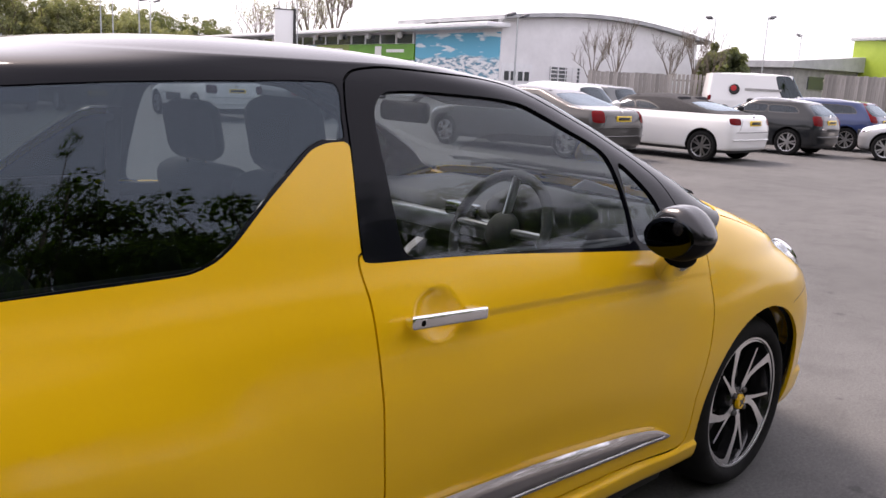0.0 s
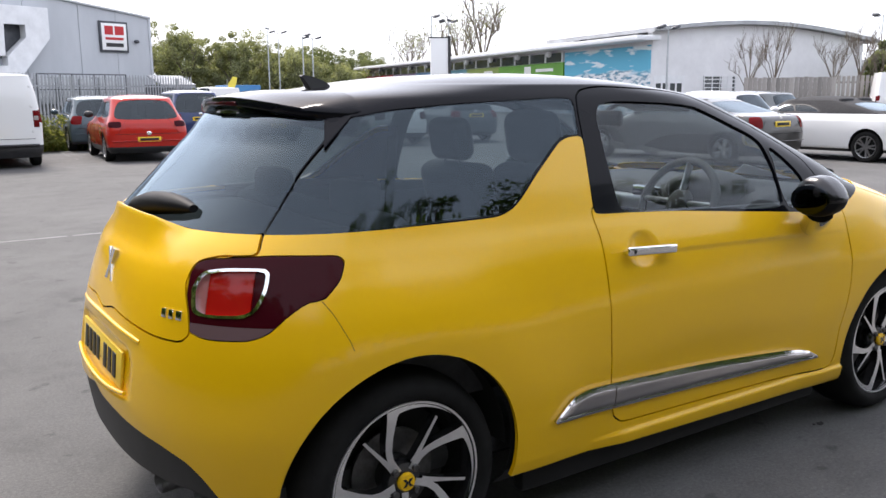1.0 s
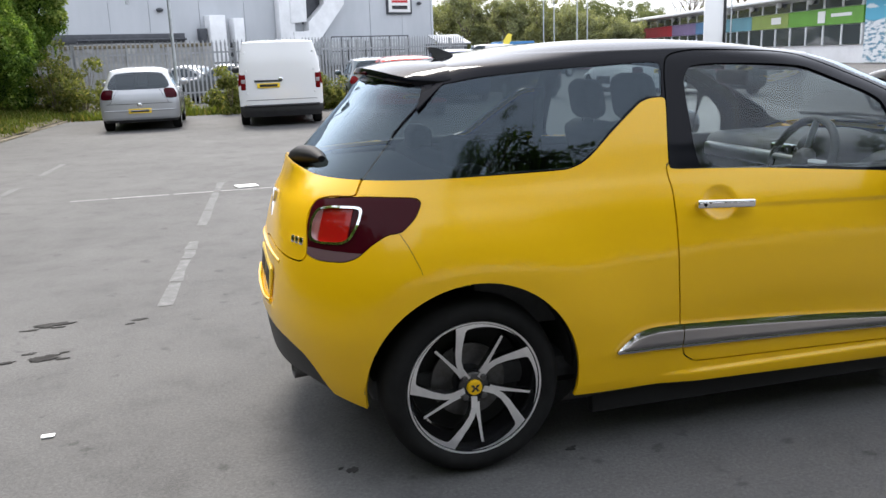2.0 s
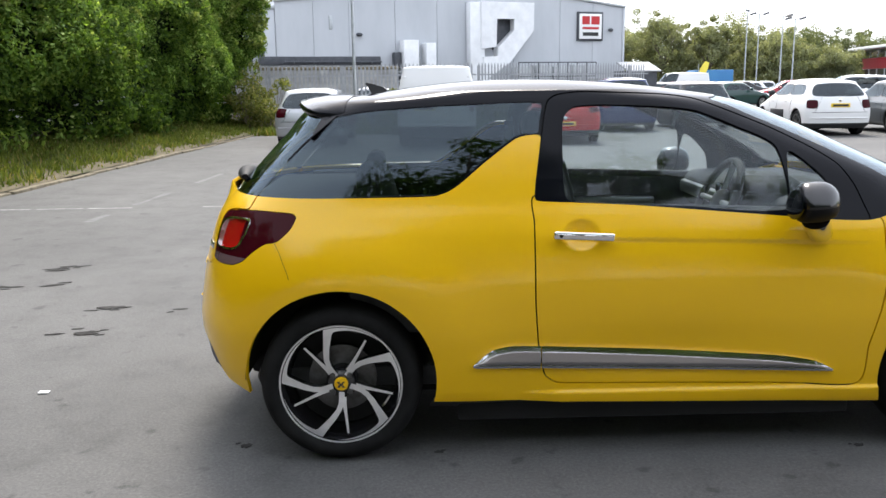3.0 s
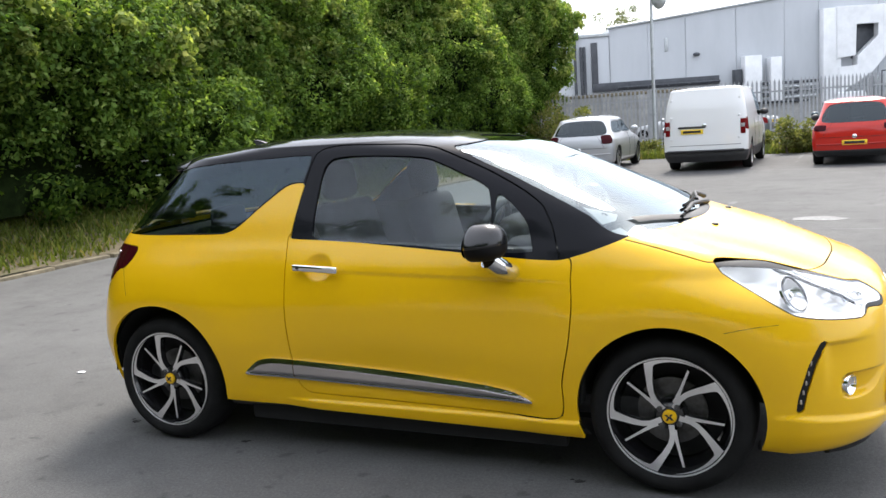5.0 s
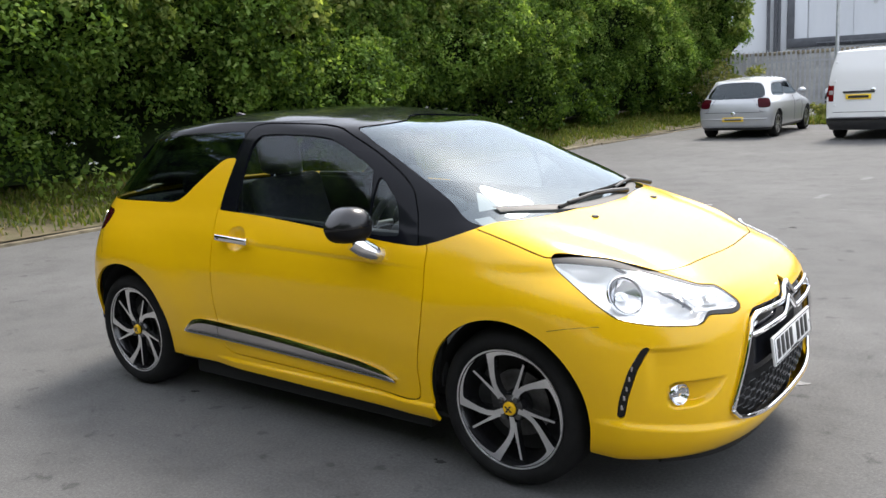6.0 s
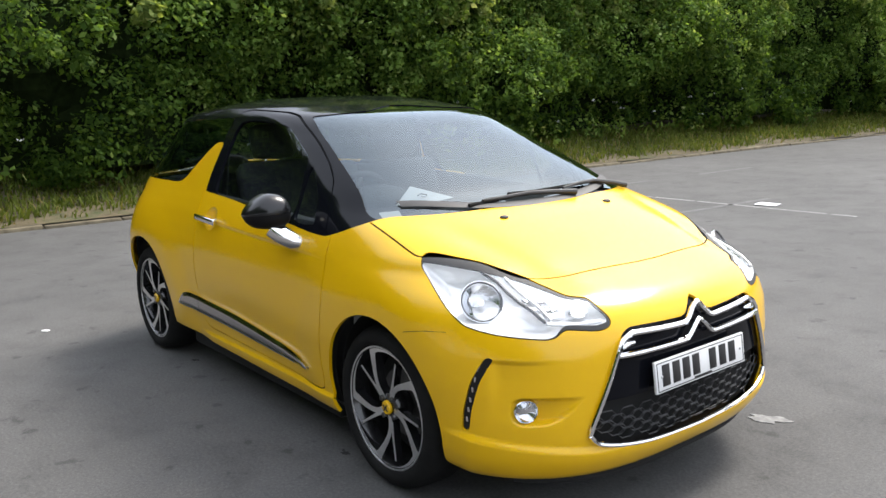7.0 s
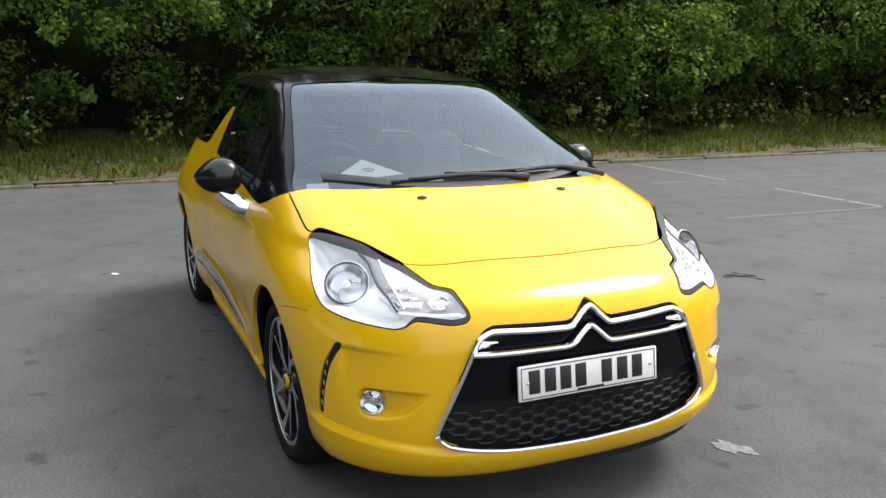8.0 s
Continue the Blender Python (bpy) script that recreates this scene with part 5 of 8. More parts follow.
# the wood across the car park
for i, (deg, dist, tall, spread, kind) in enumerate(((79.0, 98, 9.6, 4.6, 1), (77.4, 92, 8.4, 4.4, 0), (75.6, 100, 11.4, 4.8, 1), (74.2, 95, 10.6, 4.2, 0), (72.8, 104, 9.2, 4.0, 2), (71.2, 96, 9.6, 4.0, 0), (69.6, 108, 9.4, 4.4, 3), (68.4, 98, 8.6, 4.2, 0), (67.0, 94, 8.9, 4.6, 0), (65.5, 104, 9.0, 4.6, 1), (64.0, 96, 7.8, 4.0, 0), (62.4, 110, 8.4, 4.4, 1), (80.8, 110, 9.6, 5.0, 1), (99.5, 95, 13.5, 4.4, 1), (101.6, 90, 13.8, 4.8, 0), (70.4, 120, 9.6, 5, 1), (73.5, 122, 9.8, 5.5, 1), (66.2, 122, 9.6, 5.5, 0))):
    mat, lab = ((LEAF_TREE, "broadleaf tree in fresh olive-green leaf"), (LEAF_DARK, "dark green tree with a dense crown"), (LEAF_TREE, "thin birch with sparse new leaves"), (LEAF_TREE, "half-bare tree with sparse buds"))[kind]
    tree(heading(deg, dist), tall * (0.73 if deg < 75 else 0.83) * (0.90, 1.06, 0.80, 1.10)[i % 4], spread * 0.74, 100 + i, mat, lab, 120 if kind < 2 else 30, 0.115 if kind < 2 else 0.09, 100 if kind < 2 else 50)
for i, (deg, dist, tall, spread) in enumerate(((54.6, 118, 15.5, 5.2), (56.2, 122, 13.5, 4.6), (59.3, 120, 10.5, 4))):
    tree(heading(deg, dist), tall, spread, 140 + i, LEAF_TREE, "tall bare tree with budding twigs", 7, 0.12, 60, True)
# saplings before the white hall
for i, (x, y, tall) in enumerate(((40.83, 28.5, 5.0), (42.24, 27.82, 5.4), (45.86, 26.37, 5.0), (47.46, 25.79, 5.6), (48.67, 25.3, 4.8))):
    tree((x, y, 0), tall, 1.5, 160 + i, None, "bare young tree beside the white hall", bare=True, trunk=0.07)
tree((51.86, 26.24, 0), 4.4, 1.8, 171, LEAF_DARK, "dense dark evergreen tree behind the fence", 60, 0.14, 120)
# trees at the camera's back, seen in the car's glass
for i, (x, y, tall) in enumerate(((-9, -13, 10.5), (-6.0, -14, 9.4), (-3.0, -13.5, 10.2), (0.0, -12.0, 11.2), (2.8, -11.5, 11.2), (5.8, -12.5, 10.0), (9.0, -13.5, 9.4), (12.2, -15, 10.2), (15.5, -14, 9.6), (19, -15, 10), (-12, -11, 10.5), (23, -15, 9.6))):
    tree((x, y, 0), tall, 2.9, 180 + i, LEAF_DEEP, "bushy tree along the car park's edge", 120, 0.085, 170)


def bush(at, r, seed, mat, label, tall=1.0):
    g = np.random.default_rng(seed)
    n = 22
    c = g.normal(size=(n, 3)) * np.array([r * 0.5, r * 0.5, 0.22 * tall]) + np.array([0, 0, 0.5 * tall])
    c[:, 2] = np.clip(c[:, 2], 0.12, tall)
    thing = tagged(empty("bush", at), label, "bush")
    bm = bmesh.new()
    for k in range(7):
        a = 0.9 * k
        rod_bm((0, 0, -0.02), (r * 0.5 * math.cos(a), r * 0.5 * math.sin(a), tall * 0.8), 0.012, 0.004, 5, bm)
    part("stems", bm, BARK, thing)
    leaf_cloud("foliage", c, np.full(n, 0.20), 60, 0.05, mat, seed, thing)
    return thing


for i, (x, y, r, tall) in enumerate(((-0.35, 21.9, 0.30, 1.45), (-0.10, 22.6, 0.35, 1.1), (2.30, 21.9, 0.40, 1.15), (2.75, 22.6, 0.42, 0.75), (-0.75, 23.2, 0.35, 0.6), (-4.7, 24.0, 0.7, 1.3), (-5.5, 25.0, 0.8, 1.7), (-3.9, 25.2, 0.6, 0.9), (-1.9, 24.2, 0.40, 0.5), (3.05, 23.8, 0.35, 0.5), (1.5, 24.0, 0.5, 0.7), (-5.4, 24.3, 0.9, 2.2), (-4.7, 25.1, 0.8, 1.8), (-5.9, 25.6, 1.0, 2.6))):
    bush((x, y, 0), r, 210 + i, LEAF_SCRUB, "scrubby dry weed bush before the steel fence", tall)


def strip_place(g, n):
    return np.stack([-5.0 + 9.0 * g.random(n), 22.0 + 2.0 * g.random(n), 0 * g.random(n)], 1)


blades("strip_grass", 5000, 9, strip_place, (0.06, 0.30), GRASS, "rough grass at the foot of the steel fence", 0.02)


# ---- parked cars ----
def car_shape(ln, wd, ht, kind):
    """Body curves for a common type of car; x runs from the tail -ln/2 to the nose ln/2."""
    n, t, w = ln / 2, -ln / 2, wd / 2
    cant = ht - 0.09
    if kind == "van":
        nose = [(0.22, n - 0.12), (0.35, n), (0.6, n - 0.01), (0.8, n - 0.06), (0.95, n - 0.30), (1.1, n - 0.70), (1.18, n - 0.95), (1.5, n - 1.25), (cant, n - 1.75)]
        tail = [(0.22, t + 0.06), (0.4, t), (1.0, t + 0.01), (1.4, t + 0.04), (cant, t + 0.14)]
        half = [(0.22, w - 0.07), (0.4, w - 0.01), (0.9, w), (1.1, w - 0.02), (1.5, w - 0.07), (cant, w - 0.16)]
        return Shape(nose, tail, half, [(0.22, 0.6), (cant, 0.7)], [(0.22, 2.8), (cant, 3.2)], [(0.22, 0.16), (cant, 0.18)], [(0.22, 3.0), (cant, 3.0)], ht, -0.3)
    belt = {"mpv": 0.98, "suv": 1.02}.get(kind, 0.93)
    cowl = belt + 0.05
    nx = {"mpv": 0.92, "saloon": 1.35, "cabrio": 1.45}.get(kind, 1.08)
    nose = [(0.2, n - 0.10), (0.32, n - 0.01), (0.5, n), (0.62, n - 0.03), (0.72, n - 0.10), (0.80, n - 0.32), (cowl - 0.04, n - nx + 0.10), (cowl, n - nx), (cant, n - nx - (cant - cowl) * 1.75)]
    if kind in ("saloon", "cabrio"):
        tail = [(0.2, t + 0.12), (0.32, t + 0.02), (0.6, t), (0.85, t + 0.04), (0.95, t + 0.12), (1.0, t + 0.55), (1.04, t + 0.68), (cant, t + 1.45)]
    else:
        slope = {"mpv": 0.30, "suv": 0.34}.get(kind, 0.40)
        tail = [(0.2, t + 0.10), (0.32, t + 0.02), (0.6, t), (0.82, t + 0.03), (belt, t + 0.09), (cant, t + 0.09 + slope)]
    half = [(0.2, w - 0.08), (0.3, w - 0.02), (0.6, w), (0.8, w - 0.015), (belt, w - 0.07), (belt + 0.1, w - 0.12), (cant, w - (0.22 if kind == "hatch" else 0.27))]
    return Shape(nose, tail, half, [(0.2, 0.7), (0.8, 0.75), (cowl, 0.6), (cant, 0.55)], [(0.2, 2.6), (0.8, 3.0), (cowl, 3.4), (cant, 3.0)],
                 [(0.2, 0.30), (cant, 0.32)], [(0.2, 3.5), (cant, 3.8)], ht, {"mpv": -0.35}.get(kind, -0.25), ((0.015, n - 0.85, 0.66, 0.4, 0.15), (0.015, t + 0.75, 0.66, 0.4, 0.15)))


PAINTS = {}


def paint(name, colour, metal=0.0):
    if name not in PAINTS:
        PAINTS[name] = dusty(material(name + "_paint", colour, 0.35, metal, 1.0, coat_ior=1.4, sheen=0.12), 0.10)
    return PAINTS[name]


CAR_GLASS = glass("car_glass", (0.7, 0.8, 0.8), 0.20, 0.0, 0.06, (0.75, 0.85, 0.92))
SPOKED = {}


def road_wheel(r, parent, at, flip, dark=False):
    """A plain alloy wheel with five double spokes."""
    key = (round(r, 3), dark)
    face = pose(0, 0, 0, 90, 0, 0)
    w = adopt(empty("wheel", at), parent)
    w.matrix_basis = pose(*at, 0, 0, 180 if flip else 0)
    if key not in SPOKED:
        rim = r * 0.70
        a = part("tyre", lathe_bm([(rim, -0.01), (rim + 0.02, 0.012), (r - 0.03, 0.014), (r - 0.006, -0.006), (r, -0.035), (r, -0.16), (r - 0.03, -0.19), (rim, -0.18)], face, 32), RUBBER, w)
        b = part("rim", lathe_bm([(rim, 0.0), (rim - 0.012, 0.006), (rim - 0.02, -0.01), (rim - 0.03, -0.06), (0.03, -0.09), (0.03, -0.10), (rim, -0.10)], face, 32), SEAM, w)
        bm = lathe_bm([(rim + 0.004, -0.004), (rim, 0.008), (rim - 0.016, 0.004), (rim - 0.018, -0.01)], face, 32)
        for k in range(10):
            ang = 2 * math.pi * (k // 2) / 5 + (0.20 if k % 2 else -0.20)
            d = Vector((math.cos(ang), 0, math.sin(ang)))
            box_bm((rim * 0.86, 0.028, 0.030), tuple(d * rim * 0.54 + Vector((0, 0.012, 0))), bm=bm, turn=pose(0, 0, 0, 0, -math.degrees(ang), 0))
        lathe_bm([(0.001, 0.004), (0.05, 0.0), (0.06, -0.03)], face, 16, bm, False)
        c = part("spokes", bm, ALLOY_BLACK if dark else SATIN, w)
        SPOKED[key] = (a, b, c)
    else:
        for o in SPOKED[key]:
            adopt(new(o.name.split(".")[0], o.data), w)
    return w


def parked_car(label, kind, col, at, turn, ln=4.1, wd=1.73, ht=1.46, plate=PLATE_YELLOW, roof=None, lamp="mid", fine=True, dark_wheels=False, doors=5, lower=None, category="car", lens=CAR_RED, plate_z=0.80):
    """A parked car with body, glass, lamps, plates, mirrors and wheels."""
    s = car_shape(ln, wd, ht, kind)
    car = tagged(empty("van" if kind == "van" else "car"), label, category)
    sk = s.grid(84 if fine else 60, 16, 20, 44 if fine else 30, 24)
    cant = s.cant
    n, t = ln / 2, -ln / 2
    r = 0.335 if kind in ("van", "suv") else 0.31
    axles = (t + (0.95 if kind == "van" else 0.72), n - (0.95 if kind == "van" else 0.80))
    for x in axles:
        d = np.hypot(sk.v[:, 0] - x, sk.v[:, 2] - r - 0.01) - (r + 0.045)
        sk = sk.cut(-np.maximum(d, wd / 2 - 0.4 - np.abs(sk.v[:, 1])))
    belt = {"mpv": 0.98, "suv": 1.02, "van": 1.16}.get(kind, 0.93)
    top = cant - 0.07
    xf = lambda z: float(s.nose(z))
    xr = lambda z: float(s.tail(z))
    pan = []
    b0 = belt + 0.055
    if kind == "van":
        pan = [[(xf(b0) - 0.42, b0), (xf(top) - 0.28, top), (xf(top) - 1.05, top), (xf(b0) - 1.35, b0)]]
    elif kind == "cabrio":
        pan = [[(xf(b0) - 0.40, b0), (xf(top) - 0.25, top - 0.01), (0.1, top - 0.01), (0.0, b0)], [(-0.05, b0), (0.05, top - 0.01), (-0.3, top - 0.03), (-0.62, b0)]]
    else:
        rear = xr(b0) + (0.70 if kind == "saloon" else 0.42), xr(top) + (0.36 if kind == "saloon" else 0.30)
        mid = 0.5 * (xf(top) + rear[1]) - 0.1
        pan = [[(xf(b0) - 0.42, b0), (xf(top) - 0.27, top), (mid + 0.03, top), (mid + 0.05, b0)], [(mid - 0.04, b0), (mid - 0.03, top), (rear[1], top - 0.02), (rear[0], b0 + 0.01)]]
    glassed = []
    for line in pan:
        g = inside_by(sk.views()["side"], outline(line, 6))
        g = np.maximum(g, 0.25 - np.abs(sk.v[:, 1]))
        opening = sk.cut(g)
        inner = np.maximum(inside_by(opening.views()["side"], outline(line, 6)), 0.25 - np.abs(opening.v[:, 1])) + 0.018
        glassed.append((opening.cut(inner), opening.cut(-inner)))
        sk = sk.cut(-g)
    half = float(s.half(belt + 0.1))
    zs = (belt + 0.075 if kind != "van" else 1.17, top + 0.02)
    g = np.where(sk.v[:, 0] > xf(cant) - 0.35, inside_by(sk.views()["end"], outline([(-0.2, zs[0]), (half - 0.07, zs[0]), (half - 0.25, zs[1]), (-0.2, zs[1] + 0.03)], 6)), 1)
    screen, sk = sk.cut(g), sk.cut(-g)
    back = None
    if kind != "van":
        z0 = belt + (0.10 if kind in ("saloon", "cabrio") else 0.03)
        g = np.where(sk.v[:, 0] < xr(cant) + 0.3, inside_by(sk.views()["end"], outline([(-0.2, z0), (half - 0.10, z0), (half - 0.24, zs[1] - 0.02), (-0.2, zs[1])], 6)), 1)
        back, sk = sk.cut(g), sk.cut(-g)
    lz = {"low": (0.62, 0.80), "mid": (0.70, 0.93), "high": (0.78, 1.30 if kind != "van" else 1.12), "slim": (0.735, 0.885)}[lamp]
    q0 = (t + wd / 2) * 2**-0.5
    if kind == "van":
        q0 += 0.04
    tail_line = outline([(q0 - 0.02, 0.94), (q0 + 0.10, 0.94), (q0 + 0.10, 1.18), (q0, 1.18)] if kind == "van" else [(q0 - 0.17, lz[0] + 0.03), (q0 + 0.06, lz[0] + 0.04), (q0 + 0.08, lz[1]), (q0 - 0.15 if lamp != "high" else q0 - 0.05, lz[1])], 6)
    g = np.where(sk.v[:, 0] < t + 0.6, inside_by(sk.views()["rear_corner"], tail_line), 1)
    tails, sk = sk.cut(g), sk.cut(-g)
    q1 = (n - wd / 2) * 2**-0.5
    g = np.where(sk.v[:, 0] > n - 0.9, inside_by(sk.views()["front_corner"], outline([(q1 - 0.22, 0.66), (q1 + 0.16, 0.62), (q1 + 0.18, 0.72), (q1 - 0.24, 0.80)], 6)), 1)
    heads, sk = sk.cut(g), sk.cut(-g)
    body_mat = paint(*col)
    if roof:
        skin_part("roof", sk.cut(belt + 0.03 - sk.v[:, 2]), roof, car, "", 0.01, True)
        sk = sk.cut(sk.v[:, 2] - belt - 0.03)
    base = (0.47 if kind == "van" else 0.34) if lower else 0.26
    skirt = sk.cut(sk.v[:, 2] - base)
    skin_part("body", sk.cut(base - sk.v[:, 2]), body_mat, car, "", 0.012, True)
    if fine:
        def back_x(y, z):
            lo, hi = t - 0.05, t + 0.9
            for _ in range(24):
                m = (lo + hi) / 2
                lo, hi = (lo, m) if float(s.half_width(m, z)) > abs(y) else (m, hi)
            return hi
        w2, zb = wd / 2 - 0.16, (0.62 if kind != "van" else 0.60)
        line = [(back_x(y, zb) - 0.001, y, zb) for y in np.linspace(-w2, w2, 17)]
        part("bumper_seam", tube_bm(line, 0.005, 4), SEAM, car)
        strip = [(back_x(y, 0.47) - 0.006, y, 0.47) for y in np.linspace(-w2 - 0.06, w2 + 0.06, 17)]
        part("bumper_strip", tube_bm(strip, 0.022 if kind != "van" else 0.05, 8, flat=0.5), BLACK_TRIM if kind == "van" else body_mat, car)
        for e in (-1, 1):
            edge = [(back_x(e * (w2 - 0.06 - 0.05 * k), z) - 0.001, e * (w2 - 0.06 - 0.05 * k), z) for k, z in enumerate(np.linspace(zb, belt, 5) if kind != "van" else np.linspace(zb, ht - 0.3, 5))]
            if kind != "van":
                part("tailgate_seam", tube_bm(edge, 0.004, 4), SEAM, car)
            else:
                lamp_box = part("lamp_block", box_bm((0.06, 0.11, 0.34), (back_x(w2 + 0.03, 1.0) + 0.012, e * (w2 + 0.045), 1.0), 0.012), lens, car)
                part("clear_lens", box_bm((0.062, 0.09, 0.09), (back_x(w2 + 0.03, 1.0) + 0.009, e * (w2 + 0.045), 1.02), 0.008), LAMP_SILVER, lamp_box)
                for z in (0.75, 1.25, 1.65):
                    part("door_hinge", box_bm((0.03, 0.05, 0.05), (back_x(w2 - 0.02, z) - 0.004, e * (w2 - 0.03), z), 0.01), body_mat, car)
    skin_part("lower_skirt", skirt, lower or BLACK_TRIM, car, "", 0.02, True)
    for f in (False, True):
        o = (lambda k: k.mirrored()) if f else (lambda k: k)
        y = 1 if f else -1
        for pane, rubber in glassed:
            w = skin_part("side_window", o(pane.moved(-0.004)), CAR_GLASS, car)
            if fine:
                skin_part("window_rubber", o(rubber), BLACK_TRIM, w, "", 0.006)
            else:
                skin_part("window_rubber", o(rubber), BLACK_TRIM, w)
        skin_part("tail_lamp", o(tails.moved(0.004)), lens, car, "", 0.01)
        skin_part("headlamp", o(heads.moved(0.003)), REFLECTOR, car, "", 0.01)
        mx = xf(b0) - 0.55
        part("door_mirror", ball_bm((0.08, 0.11, 0.08), (mx, y * (wd / 2 + 0.06), belt + 0.10), u=12, v=8), BLACK_TRIM if lower else body_mat, car)
        for x in axles:
            road_wheel(r, car, (x, y * (wd / 2 - 0.02), r), f, dark_wheels)
        hw = float(s.half(0.8)) + 0.006
        if fine:
            for x in ((0.35,) if doors == 3 else (0.45, -0.5)):
                part("door_handle", box_bm((0.16, 0.025, 0.025), (x, y * hw, belt - 0.13), 0.008), body_mat, car)
            for x in ((n - 1.32, 0.05) if doors == 3 else (n - 1.32, 0.15, -0.85)):
                part("door_seam", tube_bm([(x, y * (float(s.half_width(x, z)) + 0.0005), z) for z in np.linspace(0.32, belt, 8)], 0.004, 4), SEAM, car)
    skin_part("windscreen", screen.moved(-0.003), CAR_GLASS, car, "", 0, True)
    if back is not None:
        skin_part("rear_window", back.moved(-0.003), CAR_GLASS, car, "dark rear window", 0, True)
    else:
        part("handle_strip", box_bm((0.03, 0.62, 0.045), (t + 0.005, 0.28, 1.02), 0.008), BLACK_TRIM, car)
    pz = 0.92 if kind == "van" else plate_z
    px = xr(pz) - 0.012
    part("number_plate", box_bm((0.014, 0.50, 0.105), (px, 0.28 if kind == "van" else 0, pz), 0.004), plate, car, "yellow rear number plate")
    part("plate_bar", box_bm((0.004, 0.40, 0.055), (px - 0.008, 0.28 if kind == "van" else 0, pz), 0.001), INK, car)
    part("badge", ball_bm((0.012, 0.05, 0.05), (xr(pz + 0.12) - 0.004, 0, pz + 0.13), u=12, v=8), CHROME, car)
    part("front_plate", box_bm((0.014, 0.50, 0.105), (n + 0.002, 0, 0.46), 0.004), PLATE_WHITE, car)
    part("grille", box_bm((0.04, 0.9, 0.16), (n - 0.03, 0, 0.60), 0.02), BLACK_TRIM, car)
    part("cabin", box_bm((ln * 0.42, wd * 0.72, 0.55), (-0.15, 0, belt - 0.22), 0.1), CABIN, car)
    if kind not in ("van",):
        for x in (0.25, -0.75):
            for y in (-0.36, 0.36):
                part("seat_back", box_bm((0.14, 0.44, 0.5), (x - 0.15, y, belt + 0.10), 0.06), SEAT_CLOTH, car)
    part("underside", box_bm((ln * 0.8, wd * 0.74, 0.06), (0, 0, 0.24), 0.02), SEAM, car)
    for x in axles:
        for f in (1, -1):
            part("arch_liner", upper_half(lathe_bm([(r + 0.05, 0.26), (r + 0.05, -0.02), (0.02, -0.02)], Matrix.Translation((x, -f * (wd / 2 - 0.30), r)) @ pose(0, 0, 0, 90 * f, 0, 0), 20, close=False), 0.24), SEAM, car)
    car.matrix_world = pose(at[0], at[1], 0, 0, 0, turn)
    return car


WHITE, SILVER, GREY, RED = ("white", (0.72, 0.72, 0.71)), ("silver", (0.42, 0.43, 0.445), 0.4), ("dark_grey", (0.10, 0.11, 0.115), 0.4), ("red", (0.42, 0.018, 0.010))
NAVY, BLACK, TEAL, CLARET = ("navy_blue", (0.02, 0.035, 0.10)), ("black", (0.012, 0.014, 0.016)), ("slate_blue", (0.06, 0.085, 0.10), 0.3), ("claret", (0.25, 0.01, 0.02))
parked_car("white panel van with a black rear bumper facing the fence", "van", WHITE, (0.78, 18.75), 88, 4.9, 1.90, 1.97, lamp="high", lower=BLACK_TRIM, category="van")
parked_car("silver hatchback with dark tail lamps, parked beside the van", "hatch", SILVER, (-2.45, 19.1), 90, 4.15, 1.735, 1.44, lamp="mid", doors=3, lens=DARK_RED, plate_z=0.46)
parked_car("bright red hatchback parked in a bay", "hatch", RED, (3.95, 18.5), 86, 4.0, 1.74, 1.48, lamp="slim", doors=3, plate_z=0.50, lens=DARK_RED, lower=BLACK_TRIM)
parked_car("slate grey hatchback parked beyond the red car", "hatch", TEAL, (3.95, 23.2), 88, 4.0, 1.73, 1.48)
parked_car("navy blue people carrier parked in a bay", "mpv", NAVY, (6.68, 23.65), 88, 4.3, 1.74, 1.63, lamp="mid")
parked_car("black hatchback parked beside the blue people carrier", "hatch", BLACK, (9.0, 23.8), 91, 4.2, 1.76, 1.48, lamp="mid", plate_z=0.52)
CROSSOVER = parked_car("white compact crossover with black roof pillars and cladding", "suv", WHITE, (11.35, 20.0), 88, 4.0, 1.75, 1.50, roof=None, lower=BLACK_TRIM, lamp="mid", lens=DARK_RED)
for f in (1, -1):
    part("door_bumper", box_bm((0.95, 0.03, 0.22), (0.05, -f * 0.878, 0.56), 0.012), BLACK_TRIM, CROSSOVER, "black padded strip on the doors")
parked_car("dark grey hatchback beside the white crossover", "hatch", GREY, (13.9, 20.0), 88, 4.1, 1.75, 1.46)
parked_car("dark green small hatchback standing across the lane", "hatch", ("bottle_green", (0.012, 0.04, 0.035)), (17.6, 42.3), 20, 3.7, 1.70, 1.42, fine=False)
parked_car("white soft-top convertible with a black fabric hood", "cabrio", WHITE, (16.07, 8.35), 92, 4.75, 1.79, 1.32, roof=vary(material("hood_fabric", (0.02, 0.02, 0.022), 0.9), [(0.015, 0.015, 0.017), (0.03, 0.03, 0.032)], 30, bump=0.2, bump_scale=200), lamp="slim", doors=3)
parked_car("dark grey saloon with its boot towards the lane", "saloon", ("graphite", (0.055, 0.053, 0.050), 0.1), (13.36, 9.67), 92, 4.75, 1.82, 1.37, lamp="mid")
parked_car("white hatchback parked beyond the grey saloon", "hatch", WHITE, (19.1, 14.04), 92, 4.2, 1.75, 1.47)
parked_car("grey hatchback parked in the second row", "hatch", GREY, (21.7, 14.67), 92, 4.1, 1.75, 1.46)
parked_car("black three-door hatchback with silver wheels", "hatch", BLACK, (20.13, 7.85), 92, 3.55, 1.62, 1.33, doors=3)
parked_car("dark blue hatchback with red tail lamps", "hatch", NAVY, (23.68, 8.19), 92, 4.2, 1.78, 1.37, lamp="high")
